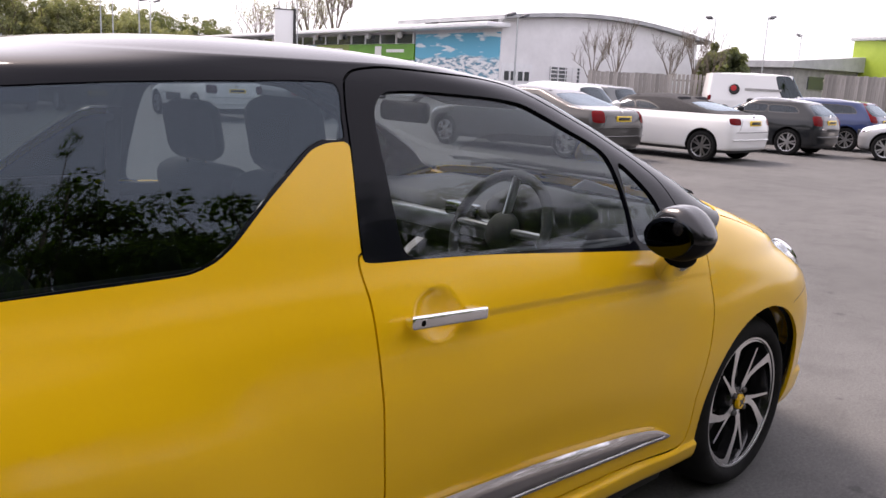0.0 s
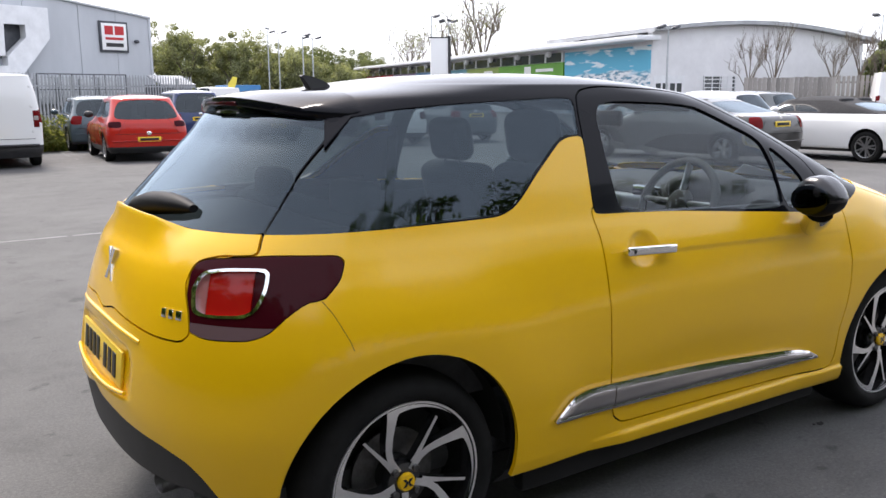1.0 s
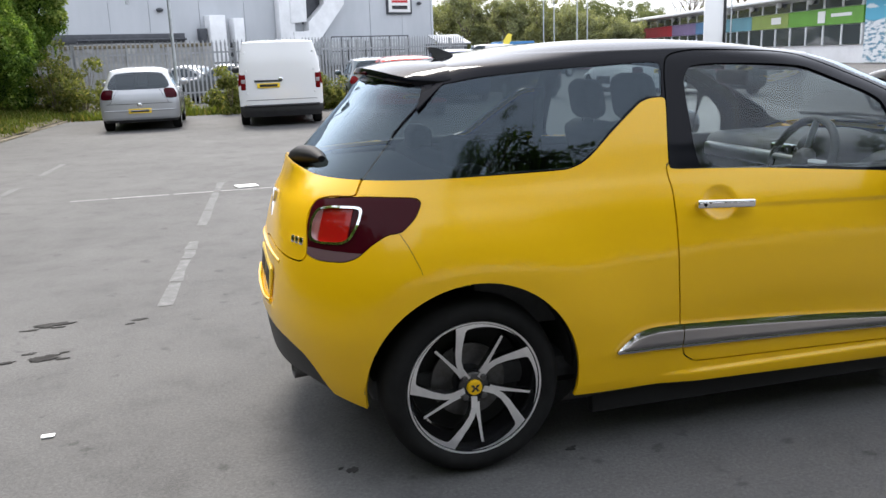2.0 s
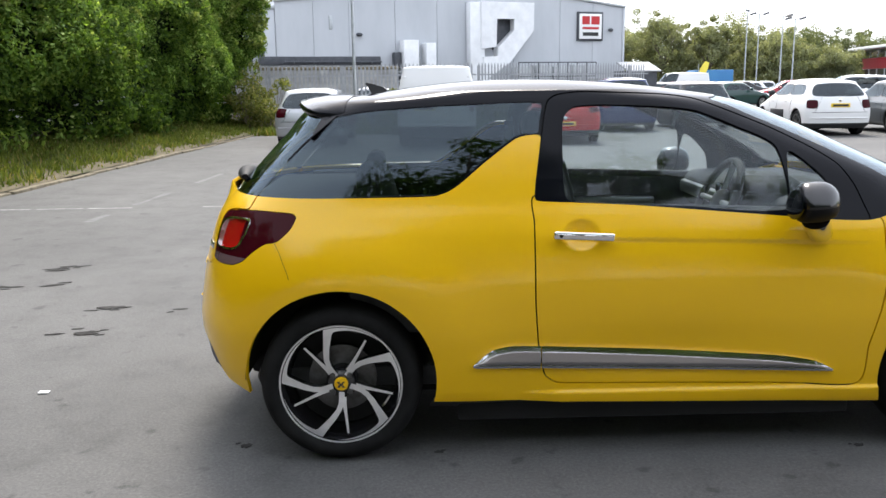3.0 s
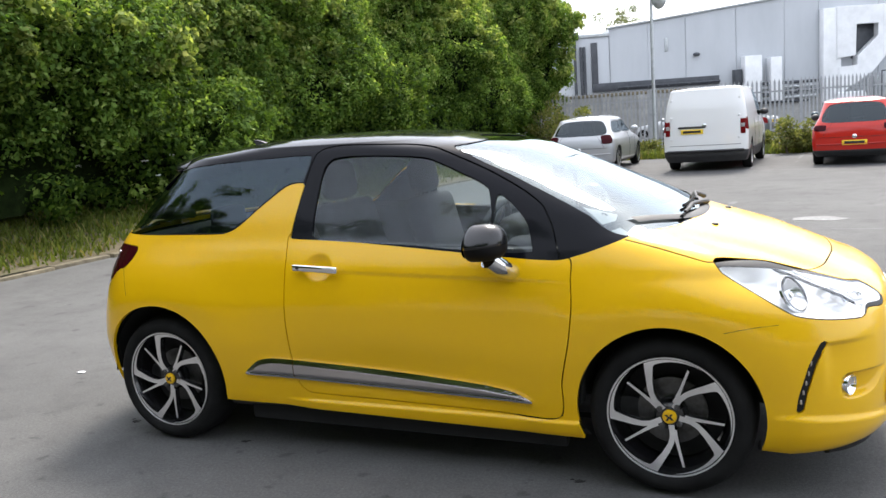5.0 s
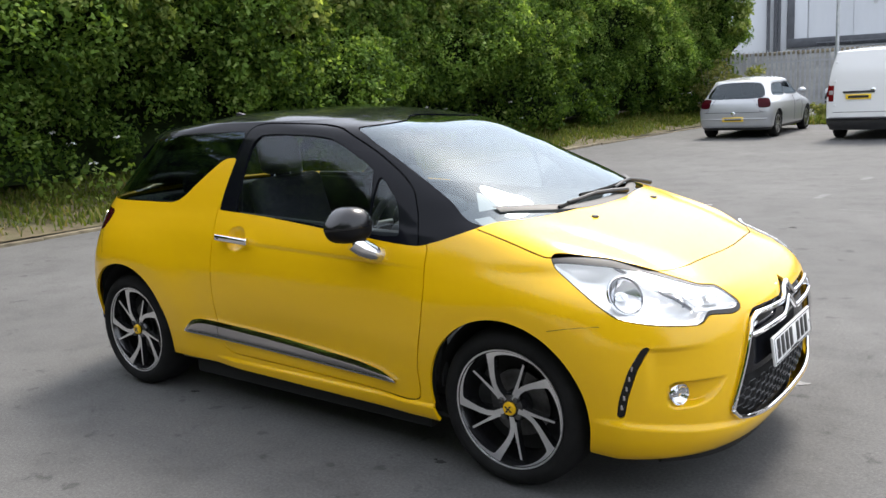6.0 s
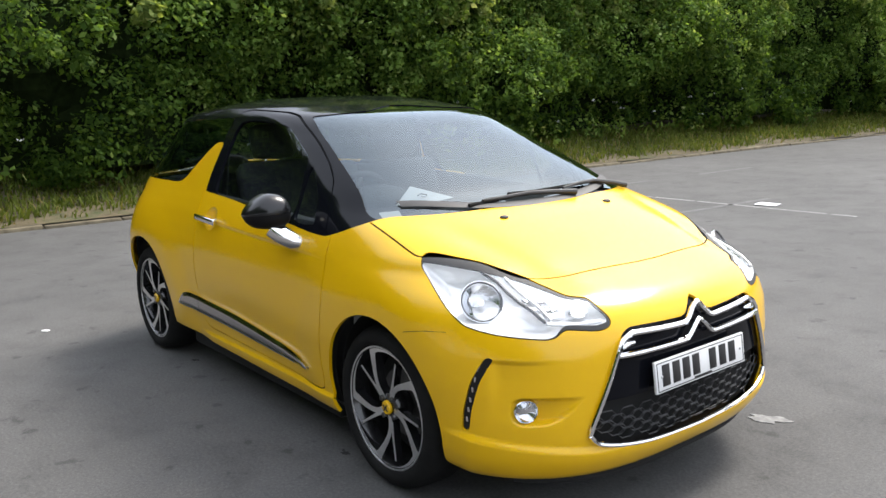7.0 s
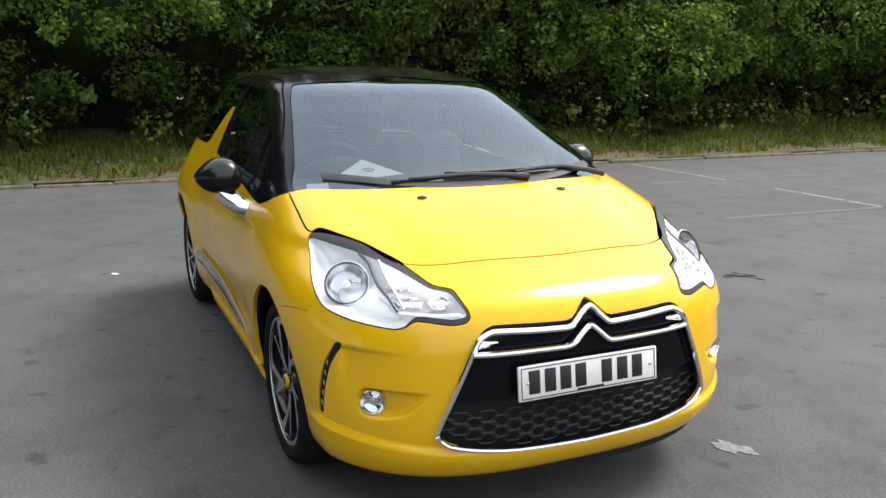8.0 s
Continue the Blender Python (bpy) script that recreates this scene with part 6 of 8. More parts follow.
parked_car("silver hatchback parked facing the lane", "hatch", SILVER, (21.33, 3.66), 92, 4.2, 1.74, 1.38)
DELIVERY = parked_car("white high-roofed delivery van along the board fence", "van", WHITE, (44.53, 19.75), -50, 6.3, 2.0, 2.45, lamp="high", category="van")
parked_car("pale silver saloon parked behind the steel fence", "saloon", SILVER, (-1.9, 32.4), 150, 4.5, 1.78, 1.44, fine=False)
parked_car("dark grey saloon parked behind the steel fence", "saloon", GREY, (-0.4, 30.6), 160, 4.5, 1.78, 1.44, fine=False)
for f in (1, -1):
    y = f * 1.005
    mark = part("round_mark", lathe_bm([(0.001, 0.012), (0.27, 0.012), (0.28, 0.0)], pose(-1.75 * 1.0, y, 1.55, -90 * f), 24, close=False), INK, DELIVERY)
    part("red_mark", lathe_bm([(0.001, 0.018), (0.15, 0.018), (0.16, 0.0)], pose(-1.80, y, 1.62, -90 * f), 20, close=False), SIGN_RED, mark)
    part("name_bar", box_bm((1.9, 0.012, 0.12), (-0.25, y, 1.58)), WALL_GREY, DELIVERY)
rr = random.Random(12)
row = [WHITE, CLARET, WHITE, GREY, BLACK, SILVER, WHITE, NAVY, WHITE, SILVER, CLARET, GREY]
for k, col in enumerate(row):
    deg = 74.5 - 1.35 * k
    x, y, _ = heading(deg, 64 + rr.uniform(-3, 9))
    parked_car({"white": "white", "claret": "dark red", "dark_grey": "dark grey", "black": "black", "silver": "silver", "navy_blue": "navy blue"}[col[0]] + " car in the far rows of the car park", ("hatch", "saloon", "mpv")[k % 3], col, (x, y), rr.choice((70, 250, 160)) + rr.uniform(-5, 5), fine=False)
parked_car("dark red hatchback across the far lane", "hatch", CLARET, (22.9, 48.4), 168, 4.2, 1.75, 1.47, fine=False)
parked_car("white hatchback beside the dark red car", "hatch", WHITE, (22.0, 54.2), 166, 4.1, 1.75, 1.47, fine=False)
parked_car("black hatchback in the far lane", "hatch", BLACK, (21.9, 60.0), 160, 4.1, 1.75, 1.47, fine=False)
parked_car("white saloon in the far lane", "saloon", WHITE, (24.4, 67.0), 160, 4.5, 1.78, 1.45, fine=False)
parked_car("tall white people carrier behind the white crossover", "mpv", WHITE, (20.6, 36.2), 164, 4.5, 1.8, 1.68, fine=False)
x, y, _ = heading(73.2, 70)
parked_car("white box van in the far car park", "van", WHITE, (x, y), 170, 5.2, 1.95, 2.2, fine=False, category="van")


# ---- the yellow hatchback ----
REAR_AXLE, FRONT_AXLE, HUB_Z, HUB_Y = 0.0, 2.464, 0.308, -0.803
ARCH = {0.0: 0.374, 2.464: 0.355}
BELT_LINE = [(-0.9, 1.03), (0.20, 1.03), (0.37, 1.032), (0.43, 1.048), (0.48, 1.078), (0.57, 1.150), (0.69, 1.236), (0.735, 1.252), (0.785, 1.255), (0.797, 1.245), (0.775, 1.12), (0.763, 1.04), (0.766, 1.012), (0.80, 1.006), (0.92, 1.001), (1.15, 0.988), (1.48, 0.960), (1.72, 0.940), (1.92, 0.923), (2.05, 0.920), (2.14, 0.941), (2.27, 0.985), (2.36, 1.013), (2.9, 1.02)]
DOOR_LINE = [(0.766, 1.03), (0.757, 0.93), (0.756, 0.832), (0.757, 0.627), (0.77, 0.458), (0.788, 0.365), (0.80, 0.33), (0.84, 0.303), (0.90, 0.298), (1.25, 0.291), (1.70, 0.281), (2.031, 0.276), (2.055, 0.437), (2.09, 0.60), (2.105, 0.734), (2.10, 0.842), (2.085, 0.93)]
FRAME_LINE = [(0.764, 1.01), (0.775, 1.12), (0.80, 1.25), (0.815, 1.33), (0.835, 1.385), (0.875, 1.408), (0.972, 1.418), (1.29, 1.405), (1.43, 1.385), (1.57, 1.332), (1.72, 1.268), (1.87, 1.19), (1.96, 1.128), (2.01, 1.05), (2.04, 0.96), (2.05, 0.93), (2.03, 0.84), (0.77, 0.84)]
GLASS_LINE = [(0.884, 1.018), (0.881, 1.226), (0.893, 1.318), (0.935, 1.36), (1.044, 1.367), (1.279, 1.357), (1.419, 1.34), (1.575, 1.277), (1.722, 1.197), (1.731, 0.966), (1.35, 0.981), (1.033, 0.995)]
VENT_LINE = [(1.763, 1.178), (1.850, 1.122), (1.905, 1.06), (1.928, 0.99), (1.932, 0.952), (1.764, 0.963)]
REAR_SIDE_LINE = [(-0.62, 1.036), (-0.60, 1.30), (-0.05, 1.327), (0.03, 1.338), (0.12, 1.352), (0.32, 1.366), (0.56, 1.375), (0.80, 1.377), (0.795, 1.30), (0.785, 1.262), (0.73, 1.26), (0.685, 1.243), (0.565, 1.157), (0.475, 1.084), (0.427, 1.054), (0.37, 1.037), (0.20, 1.036)]
TRIM_LINE = [(0.515, 0.380), (0.545, 0.416), (0.59, 0.449), (0.66, 0.462), (0.79, 0.459), (1.25, 0.433), (1.70, 0.401), (1.85, 0.376), (1.928, 0.336), (1.80, 0.336), (1.47, 0.346), (1.16, 0.355), (1.085, 0.358), (0.79, 0.368)]
BONNET_LINE = [(2.0, 0.0), (2.0, 0.70), (2.28, 0.722), (2.45, 0.733), (2.61, 0.737), (2.69, 0.69), (2.81, 0.607), (2.938, 0.533), (3.012, 0.383), (3.039, 0.167), (3.047, 0.0), (3.0, -0.1), (2.1, -0.1)]
HEADLAMP_LINE = [(1.345, 0.900), (1.352, 0.868), (1.442, 0.770), (1.512, 0.716), (1.620, 0.694), (1.778, 0.680), (1.812, 0.686), (1.845, 0.706), (1.947, 0.694), (1.985, 0.700), (1.992, 0.716), (1.978, 0.738), (1.920, 0.782), (1.845, 0.795), (1.703, 0.843), (1.558, 0.888), (1.41, 0.912), (1.365, 0.914)]
LENS_LINE = [(1.3485, 0.886), (1.3555, 0.866), (1.4448, 0.7715), (1.5137, 0.7188), (1.6205, 0.697), (1.7785, 0.683), (1.811, 0.691), (1.843, 0.719), (1.946, 0.711), (1.981, 0.718), (1.970, 0.738), (1.915, 0.777), (1.842, 0.790), (1.70, 0.832), (1.55, 0.866), (1.42, 0.884), (1.37, 0.888)]
TAIL_LAMP_LINE = [(0.022, 0.785), (0.008, 0.83), (0.008, 0.925), (0.035, 0.962), (0.235, 0.980), (0.40, 0.976), (0.423, 0.960), (0.420, 0.915), (0.391, 0.873), (0.35, 0.865), (0.307, 0.834), (0.261, 0.793), (0.205, 0.774), (0.085, 0.770)]
RING_OUT = [(0.036, 0.833), (0.026, 0.89), (0.052, 0.932), (0.12, 0.946), (0.225, 0.949), (0.246, 0.94), (0.246, 0.895), (0.226, 0.848), (0.19, 0.829), (0.08, 0.824)]
RING_IN = [(0.049, 0.841), (0.041, 0.889), (0.062, 0.926), (0.125, 0.939), (0.220, 0.942), (0.237, 0.934), (0.236, 0.895), (0.217, 0.852), (0.186, 0.836), (0.085, 0.831)]
HATCH_LINE = [(-0.1, 0.778), (0.12, 0.772), (0.25, 0.763), (0.43, 0.750), (0.535, 0.752), (0.56, 0.775), (0.545, 0.82), (0.50, 0.90), (0.505, 0.955), (0.56, 0.975), (0.635, 0.982), (0.612, 1.030), (0.56, 1.18), (0.53, 1.30), (0.50, 1.345), (0.25, 1.378), (-0.1, 1.388)]
BACKLIGHT_LINE = [(-0.1, 1.035), (0.3, 1.034), (0.606, 1.034), (0.555, 1.18), (0.524, 1.29), (0.49, 1.33), (0.25, 1.366), (-0.1, 1.376)]
REAR_SKIRT_LINE = [(-0.1, 0.500), (0.10, 0.498), (0.242, 0.490), (0.483, 0.462), (0.58, 0.432), (0.625, 0.390), (0.655, 0.335), (0.68, 0.26), (0.69, 0.10), (-0.1, 0.10)]
SCREEN_LINE = [(-0.1, 1.022), (0.3, 1.020), (0.60, 1.012), (0.703, 1.004), (0.665, 1.08), (0.60, 1.21), (0.545, 1.32), (0.505, 1.375), (0.47, 1.388), (0.25, 1.400), (-0.1, 1.404)]
GRILLE_LINE = [(-0.062, 0.690), (-0.02, 0.731), (0.0, 0.743), (0.02, 0.731), (0.062, 0.690), (0.09, 0.682), (0.33, 0.690), (0.374, 0.670), (0.400, 0.620), (0.44, 0.53), (0.497, 0.40), (0.510, 0.352), (0.475, 0.318), (0.40, 0.300), (0.26, 0.283), (0.0, 0.274), (-0.1, 0.274)]
FOG_POCKET = [(1.690, 0.487), (1.80, 0.490), (1.905, 0.486), (1.88, 0.455), (1.83, 0.415), (1.78, 0.398), (1.70, 0.396), (1.672, 0.42), (1.670, 0.465)]
DRL_LINE = [(1.576, 0.612), (1.592, 0.622), (1.606, 0.615), (1.562, 0.540), (1.532, 0.44), (1.520, 0.366), (1.499, 0.362), (1.503, 0.43), (1.531, 0.535)]


def nose_x(y, z):
    """x of the nose's surface at a distance y from the middle, and height z."""
    lo, hi = 2.0, 3.4
    for _ in range(40):
        m = (lo + hi) / 2
        lo, hi = (m, hi) if float(YELLOW.half_width(m, z)) > abs(y) else (lo, m)
    return lo


def tail_x(y, z):
    lo, hi = -0.9, 0.7
    for _ in range(40):
        m = (lo + hi) / 2
        lo, hi = (lo, m) if float(YELLOW.half_width(m, z)) > abs(y) else (m, hi)
    return hi


def top_z(x, y):
    """Height of the body's upper surface over x and y."""
    lo, hi = 0.6, YELLOW.top
    for _ in range(40):
        m = (lo + hi) / 2
        lo, hi = (m, hi) if float(YELLOW.half_width(x, m)) > abs(y) else (lo, m)
    return lo


def body_point(x, z, f, depth):
    """A point below the body's side at x and z, and the outward direction there."""
    y, h = float(YELLOW.half_width(x, z)), 0.004
    dx = float(YELLOW.half_width(x + h, z) - YELLOW.half_width(x - h, z)) / (2 * h)
    dz = float(YELLOW.half_width(x, z + h) - YELLOW.half_width(x, z - h)) / (2 * h)
    n = Vector((-dx, -f, -dz)).normalized()
    return Vector((x, -f * y, z)) - n * depth, n


def corner_point(q, z):
    """A point of the nose's corner at the diagonal distance q and height z."""
    lo, hi = 0.25, 0.83
    for _ in range(30):
        m = (lo + hi) / 2
        lo, hi = (m, hi) if nose_x(m, z) - m > q * 2**0.5 else (lo, m)
    return nose_x(lo, z), lo


def swallow(skin, x):
    """Cuts a wheel's arch out of a skin."""
    d = np.hypot(skin.v[:, 0] - x, skin.v[:, 2] - 0.322) - ARCH[x]
    return skin.cut(-np.maximum(d, 0.42 - np.abs(skin.v[:, 1])))


BRAKE_IRON = vary(material("brake_iron", (0.10, 0.10, 0.10), 0.45, 0.8), [(0.07, 0.065, 0.06), (0.14, 0.14, 0.14)], 20)


def yellow_wheel(at, parent_car):
    """A 17 inch alloy of ten split, swept spokes, machined faces over gloss black, with its tyre."""
    face = Matrix.Translation(at) @ pose(0, 0, 0, 90, 0, 0)
    w = adopt(tagged(empty("wheel", at), "black alloy wheel with machined swept spokes"), parent_car)
    inv = Matrix.Translation(at).inverted()

    def child(name, bm, mat, owner=None, label=""):
        bm.transform(inv)
        return part(name, bm, mat, owner or w, label)

    tyre = [(0.237, -0.005), (0.248, 0.012), (0.268, 0.020), (0.289, 0.014), (0.304, -0.002), (0.314, -0.022), (0.320, -0.055), (0.321, -0.075), (0.321, -0.15), (0.311, -0.19), (0.288, -0.205), (0.23, -0.20), (0.218, -0.18)]
    child("tyre", lathe_bm(tyre, face, 72), RUBBER)
    rim = [(0.241, -0.004), (0.239, 0.004), (0.232, 0.004), (0.228, -0.004), (0.220, -0.02), (0.212, -0.06), (0.205, -0.17), (0.213, -0.18), (0.236, -0.18)]
    rim_ob = child("rim", lathe_bm(rim, face, 72), ALLOY_BLACK)
    lipbm = lathe_bm([(0.2425, 0.0), (0.2405, 0.0065), (0.2345, 0.0060), (0.2330, -0.002)], face, 72)
    child("rim_edge", lipbm, ALLOY, rim_ob)
    child("barrel", lathe_bm([(0.203, -0.12), (0.203, -0.125), (0.02, -0.14), (0.02, -0.13)], face, 40), SEAM, rim_ob)
    child("brake_disc", lathe_bm([(0.135, -0.085), (0.135, -0.095), (0.06, -0.095), (0.06, -0.085)], face, 40), BRAKE_IRON)
    dish = lambda r: -0.014 + 0.014 * min(1.0, max(0.0, (r - 0.05) / 0.16))

    def polar(r, deg):
        return (1.07 * r * math.cos(radians(deg)), 1.07 * r * math.sin(radians(deg)))

    def blade(name, pairs, deep):
        """A black spoke, swept along pairs of edge points, with a machined face on it."""
        spoke = None
        for top in (False, True):
            bm = bmesh.new()
            hi, lo = (0.0012, -0.0004) if top else (0.0, -deep)
            rings = []
            for p, q in pairs:
                hp, hq = dish(math.hypot(*p)), dish(math.hypot(*q))
                rings.append([bm.verts.new(face @ Vector(v)) for v in ((*p, hp + hi), (*q, hq + hi), (*q, hq + lo), (*p, hp + lo))])
            for r0, r1 in zip(rings, rings[1:]):
                for i in range(4):
                    bm.faces.new((r0[i], r0[(i + 1) % 4], r1[(i + 1) % 4], r1[i]))
            bm.faces.new(rings[0][::-1]), bm.faces.new(rings[-1])
            if top:
                child("machined_face", bm, ALLOY, spoke)
            else:
                spoke = child(name, bm, ALLOY_BLACK)

    for k in range(5):
        a = 102 + 72 * k
        arm = [(0.036, 40, 0.034, 6), (0.058, 34, 0.055, 13), (0.080, 28.5, 0.076, 15), (0.105, 22.5, 0.103, 11.5), (0.135, 15, 0.140, 4), (0.159, 10, 0.173, -1.5), (0.198, 5, 0.193, -4), (0.2225, 3, 0.200, -6)]
        arc = [(0.2225, 3 - 73 * i / 16, 0.200 + 0.0195 * (i / 16) ** 0.8, -6 - 63 * i / 16) for i in range(1, 17)]
        blade("spoke", [(polar(r0, a + d0), polar(r1, a + d1)) for r0, d0, r1, d1 in arm + arc], 0.035)
        thin = [(0.055, 12, 0.055, -10), (0.075, 6.5, 0.075, -5), (0.12, 2.8, 0.12, -2.2), (0.192, 1.4, 0.190, -1.0)]
        blade("thin_spoke", [(polar(r0, a - 42 + d0), polar(r1, a - 42 + d1)) for r0, d0, r1, d1 in thin], 0.03)
    child("hub", lathe_bm([(0.001, -0.012), (0.03, -0.013), (0.052, -0.018), (0.062, -0.034), (0.062, -0.08), (0.001, -0.08)], face, 32, close=False), ALLOY_BLACK)
    cap = child("centre_cap", lathe_bm([(0.0005, 0.003), (0.024, 0.002), (0.028, -0.004), (0.028, -0.01)], face, 32, close=False), YELLOW_PAINT, None, "yellow centre cap")
    child("cap_mark", prism_bm([(-0.016, -0.012), (-0.006, -0.012), (0.0, -0.002), (0.006, -0.012), (0.016, -0.012), (0.006, 0.0), (0.016, 0.012), (0.006, 0.012), (0.0, 0.002), (-0.006, 0.012), (-0.016, 0.012), (-0.006, 0.0)], 0.002, face @ Matrix.Translation((0, 0, 0.0045))), ALLOY_BLACK, cap)
    for k in range(4):
        a = radians(45 + 90 * k)
        child("wheel_bolt", lathe_bm([(0.0005, 0.004), (0.009, 0.004), (0.011, 0.0), (0.011, -0.02)], face @ Matrix.Translation((0.047 * math.cos(a), 0.047 * math.sin(a), -0.006)), 12, close=False), BRAKE_IRON)
    return w


def yellow_car():
    car = tagged(empty("hatchback_car", (0, 0, 0.012)), "bright yellow three-door hatchback car with a black roof, parked", "car")
    skin = YELLOW.grid(260, 46, 56, 170, 84)
    belt = outline(BELT_LINE, 8, False)
    over = np.concatenate([belt, [(3.5, 1.02), (3.5, 1.7), (-0.9, 1.7)]])
    lower, upper = skin.without("side", over), skin.within("side", over)
    shell = lower.without("front_corner", outline(HEADLAMP_LINE), -0.004).moved(-0.035)
    g = np.where(shell.v[:, 0] > 2.9, inside_by(shell.views()["end"], outline(GRILLE_LINE)), 1.0)
    shell = shell.cut(-g - 0.004)
    fp = inside_by(shell.views()["front_corner"], outline(FOG_POCKET))
    shell = shell.cut(0.02 - fp)
    for x in (REAR_AXLE, FRONT_AXLE):
        lower, shell = swallow(lower, x), swallow(shell, x)
    x, z = lower.v[:, 0], lower.v[:, 2]
    edge = np.where((x > 0.15) & (x < 2.3), 0.203 + 0.030 * np.clip((2.12 - x) / 1.75, 0, 1.2), 0.0)
    under, lower = lower.cut(z - edge), lower.cut(edge - z)
    rise = np.where(lower.v[:, 0] < -0.1, np.clip(0.262 - 0.42 * (lower.v[:, 0] + 0.377), 0.0, 0.335), 0.0)
    lower = lower.cut(rise - lower.v[:, 2])
    rise = np.where(shell.v[:, 0] < -0.1, np.clip(0.275 - 0.42 * (shell.v[:, 0] + 0.377), 0.0, 0.345), 0.0)
    shell = shell.cut(rise - shell.v[:, 2])
    # below the belt: the yellow panels
    L = {k: outline(v) for k, v in dict(door=DOOR_LINE, bonnet=BONNET_LINE, lamp=HEADLAMP_LINE, lens=LENS_LINE, tail=TAIL_LAMP_LINE, hatch=HATCH_LINE, skirt=REAR_SKIRT_LINE, grille=GRILLE_LINE, drl=DRL_LINE, trim=TRIM_LINE).items()}
    gap = 0.0028
    ahead, behind = lower.cut(2.3 - lower.v[:, 0]), lower.cut(lower.v[:, 0] - 0.5)
    middle = lower.cut(lower.v[:, 0] - 2.3)
    middle = middle.cut(0.5 - middle.v[:, 0])
    # nose: the bonnet is crowned, with a soft ridge along either side
    x, y = ahead.v[:, 0], np.abs(ahead.v[:, 1])
    ramp = np.clip((x - 2.44) / 0.22, 0, 1) * np.clip((3.16 - x) / 0.25, 0, 1) * np.clip((ahead.v[:, 2] - 0.76) / 0.06, 0, 1)
    ridge = 0.46 - 0.10 * np.clip((x - 2.5) / 0.5, 0, 1)
    crown = 0.008 * np.clip(1 - (y / ridge) ** 2, 0, 1) - 0.010 * np.exp(-(((y - ridge - 0.10) / 0.07) ** 2))
    ahead = ahead.pressed(crown * ramp)
    bonnet = ahead.cut(0.80 - ahead.v[:, 2]).within("plan", L["bonnet"], gap)
    bonnet = bonnet.without("front_corner", L["lamp"], gap)
    high = ahead.cut(0.80 - ahead.v[:, 2]).without("plan", L["bonnet"], gap)
    low = ahead.cut(ahead.v[:, 2] - 0.80)
    nose = Skin(np.concatenate([high.v, low.v]), np.concatenate([high.n, low.n]), np.concatenate([high.t, low.t + len(high.v)]))
    nose = nose.cut(nose.v[:, 2] * 0 - 1)
    lamp = nose.within("front_corner", L["lamp"], 0.0015)
    nose = nose.without("front_corner", L["lamp"], 0.0015)
    drl = nose.within("front_corner", L["drl"], 0.001)
    nose = nose.without("front_corner", L["drl"], 0.001)
    front = nose.v[:, 0] > 2.9
    g = np.where(front, inside_by(nose.views()["end"], L["grille"]), 1.0)
    nose = nose.cut(-g)
    lip = nose.cut(nose.v[:, 2] - 0.196)
    nose = nose.cut(0.196 - nose.v[:, 2])
    v = nose.views()["front_corner"]
    pocket = np.clip(-inside_by(v, outline(FOG_POCKET)) / 0.012, 0, 1) * np.clip((1.91 - v[:, 0]) / 0.2, 0, 1)
    low_edge = 0.352 - 0.045 * np.clip((v[:, 0] - 1.5) / 0.45, 0, 1)
    shelf = 0.016 * np.clip((low_edge - v[:, 1]) / 0.018, 0, 1) * np.clip((v[:, 0] - 1.42) / 0.10, 0, 1)
    brow = -0.015 * np.clip((0.615 - v[:, 1]) / 0.014, 0, 1) * np.clip((v[:, 1] - 0.40) / 0.15, 0, 1) * np.clip((v[:, 0] - 1.59) / 0.03, 0, 1) * np.clip((1.84 - v[:, 0]) / 0.2, 0, 1)
    nose = nose.pressed(-0.044 * pocket + shelf + brow)
    skin_part("front_bumper", nose, YELLOW_PAINT, car, "", 0.012, True)
    skin_part("bonnet", bonnet, YELLOW_PAINT, car, "yellow bonnet with a fine shut line", 0.003, True)
    skin_part("front_lip", lip.moved(-0.012), BLACK_TRIM, car, "black plastic lower lip", 0.03, True)
    strip = [(nose_x(abs(y), 0.20) - 0.024, y, 0.166 + 0.02 * (abs(y) / 0.7) ** 4) for y in np.linspace(-0.66, 0.66, 25)]
    part("front_splitter", tube_bm(strip, 0.020, 8), SEAM, car, "black plastic splitter under the bumper")
    # flanks: a crease along the door, a proud sill
    def crease(sk):
        x, z = sk.v[:, 0], sk.v[:, 2]
        line = 0.872 - 0.028 * (x - 1.04)
        fade = np.clip((x - 0.85) / 0.3, 0, 1) * np.clip((2.2 - x) / 0.5, 0, 1)
        step = -0.0065 * fade * np.clip((line - z) / 0.012, 0, 1) * np.clip(1 - (line - z - 0.012) / 0.28, 0, 1)
        sill = 0.013 * np.clip((0.268 - z) / 0.008, 0, 1) * np.clip((x - 0.70) / 0.16, 0, 1)
        dish = -0.022 * np.clip(1 - ((x - 0.935) / 0.066) ** 2 - ((z - 0.884) / 0.056) ** 2, 0, 1) ** 0.7
        return sk.pressed(step + sill + dish)

    middle = crease(middle)
    door = middle.within("side", L["door"], gap)
    flank = middle.without("side", L["door"], gap)
    front_wing, rear_wing = flank.cut(1.4 - flank.v[:, 0]), flank.cut(flank.v[:, 0] - 1.4)
    rear = behind
    g = np.where(rear.v[:, 0] < 0.1, inside_by(rear.views()["end"], L["hatch"]), 1.0)
    hatch, rear = rear.cut(g + gap), rear.cut(gap - g)
    y = np.abs(hatch.v[:, 1])
    hatch = hatch.pressed(0.034 * np.clip((hatch.v[:, 2] - 0.945) / 0.08, 0, 1) ** 2 * np.clip((0.38 - y) / 0.16, 0, 1))
    tail = rear.within("rear_corner", L["tail"], 0.0015)
    rear = rear.without("rear_corner", L["tail"], 0.0015)
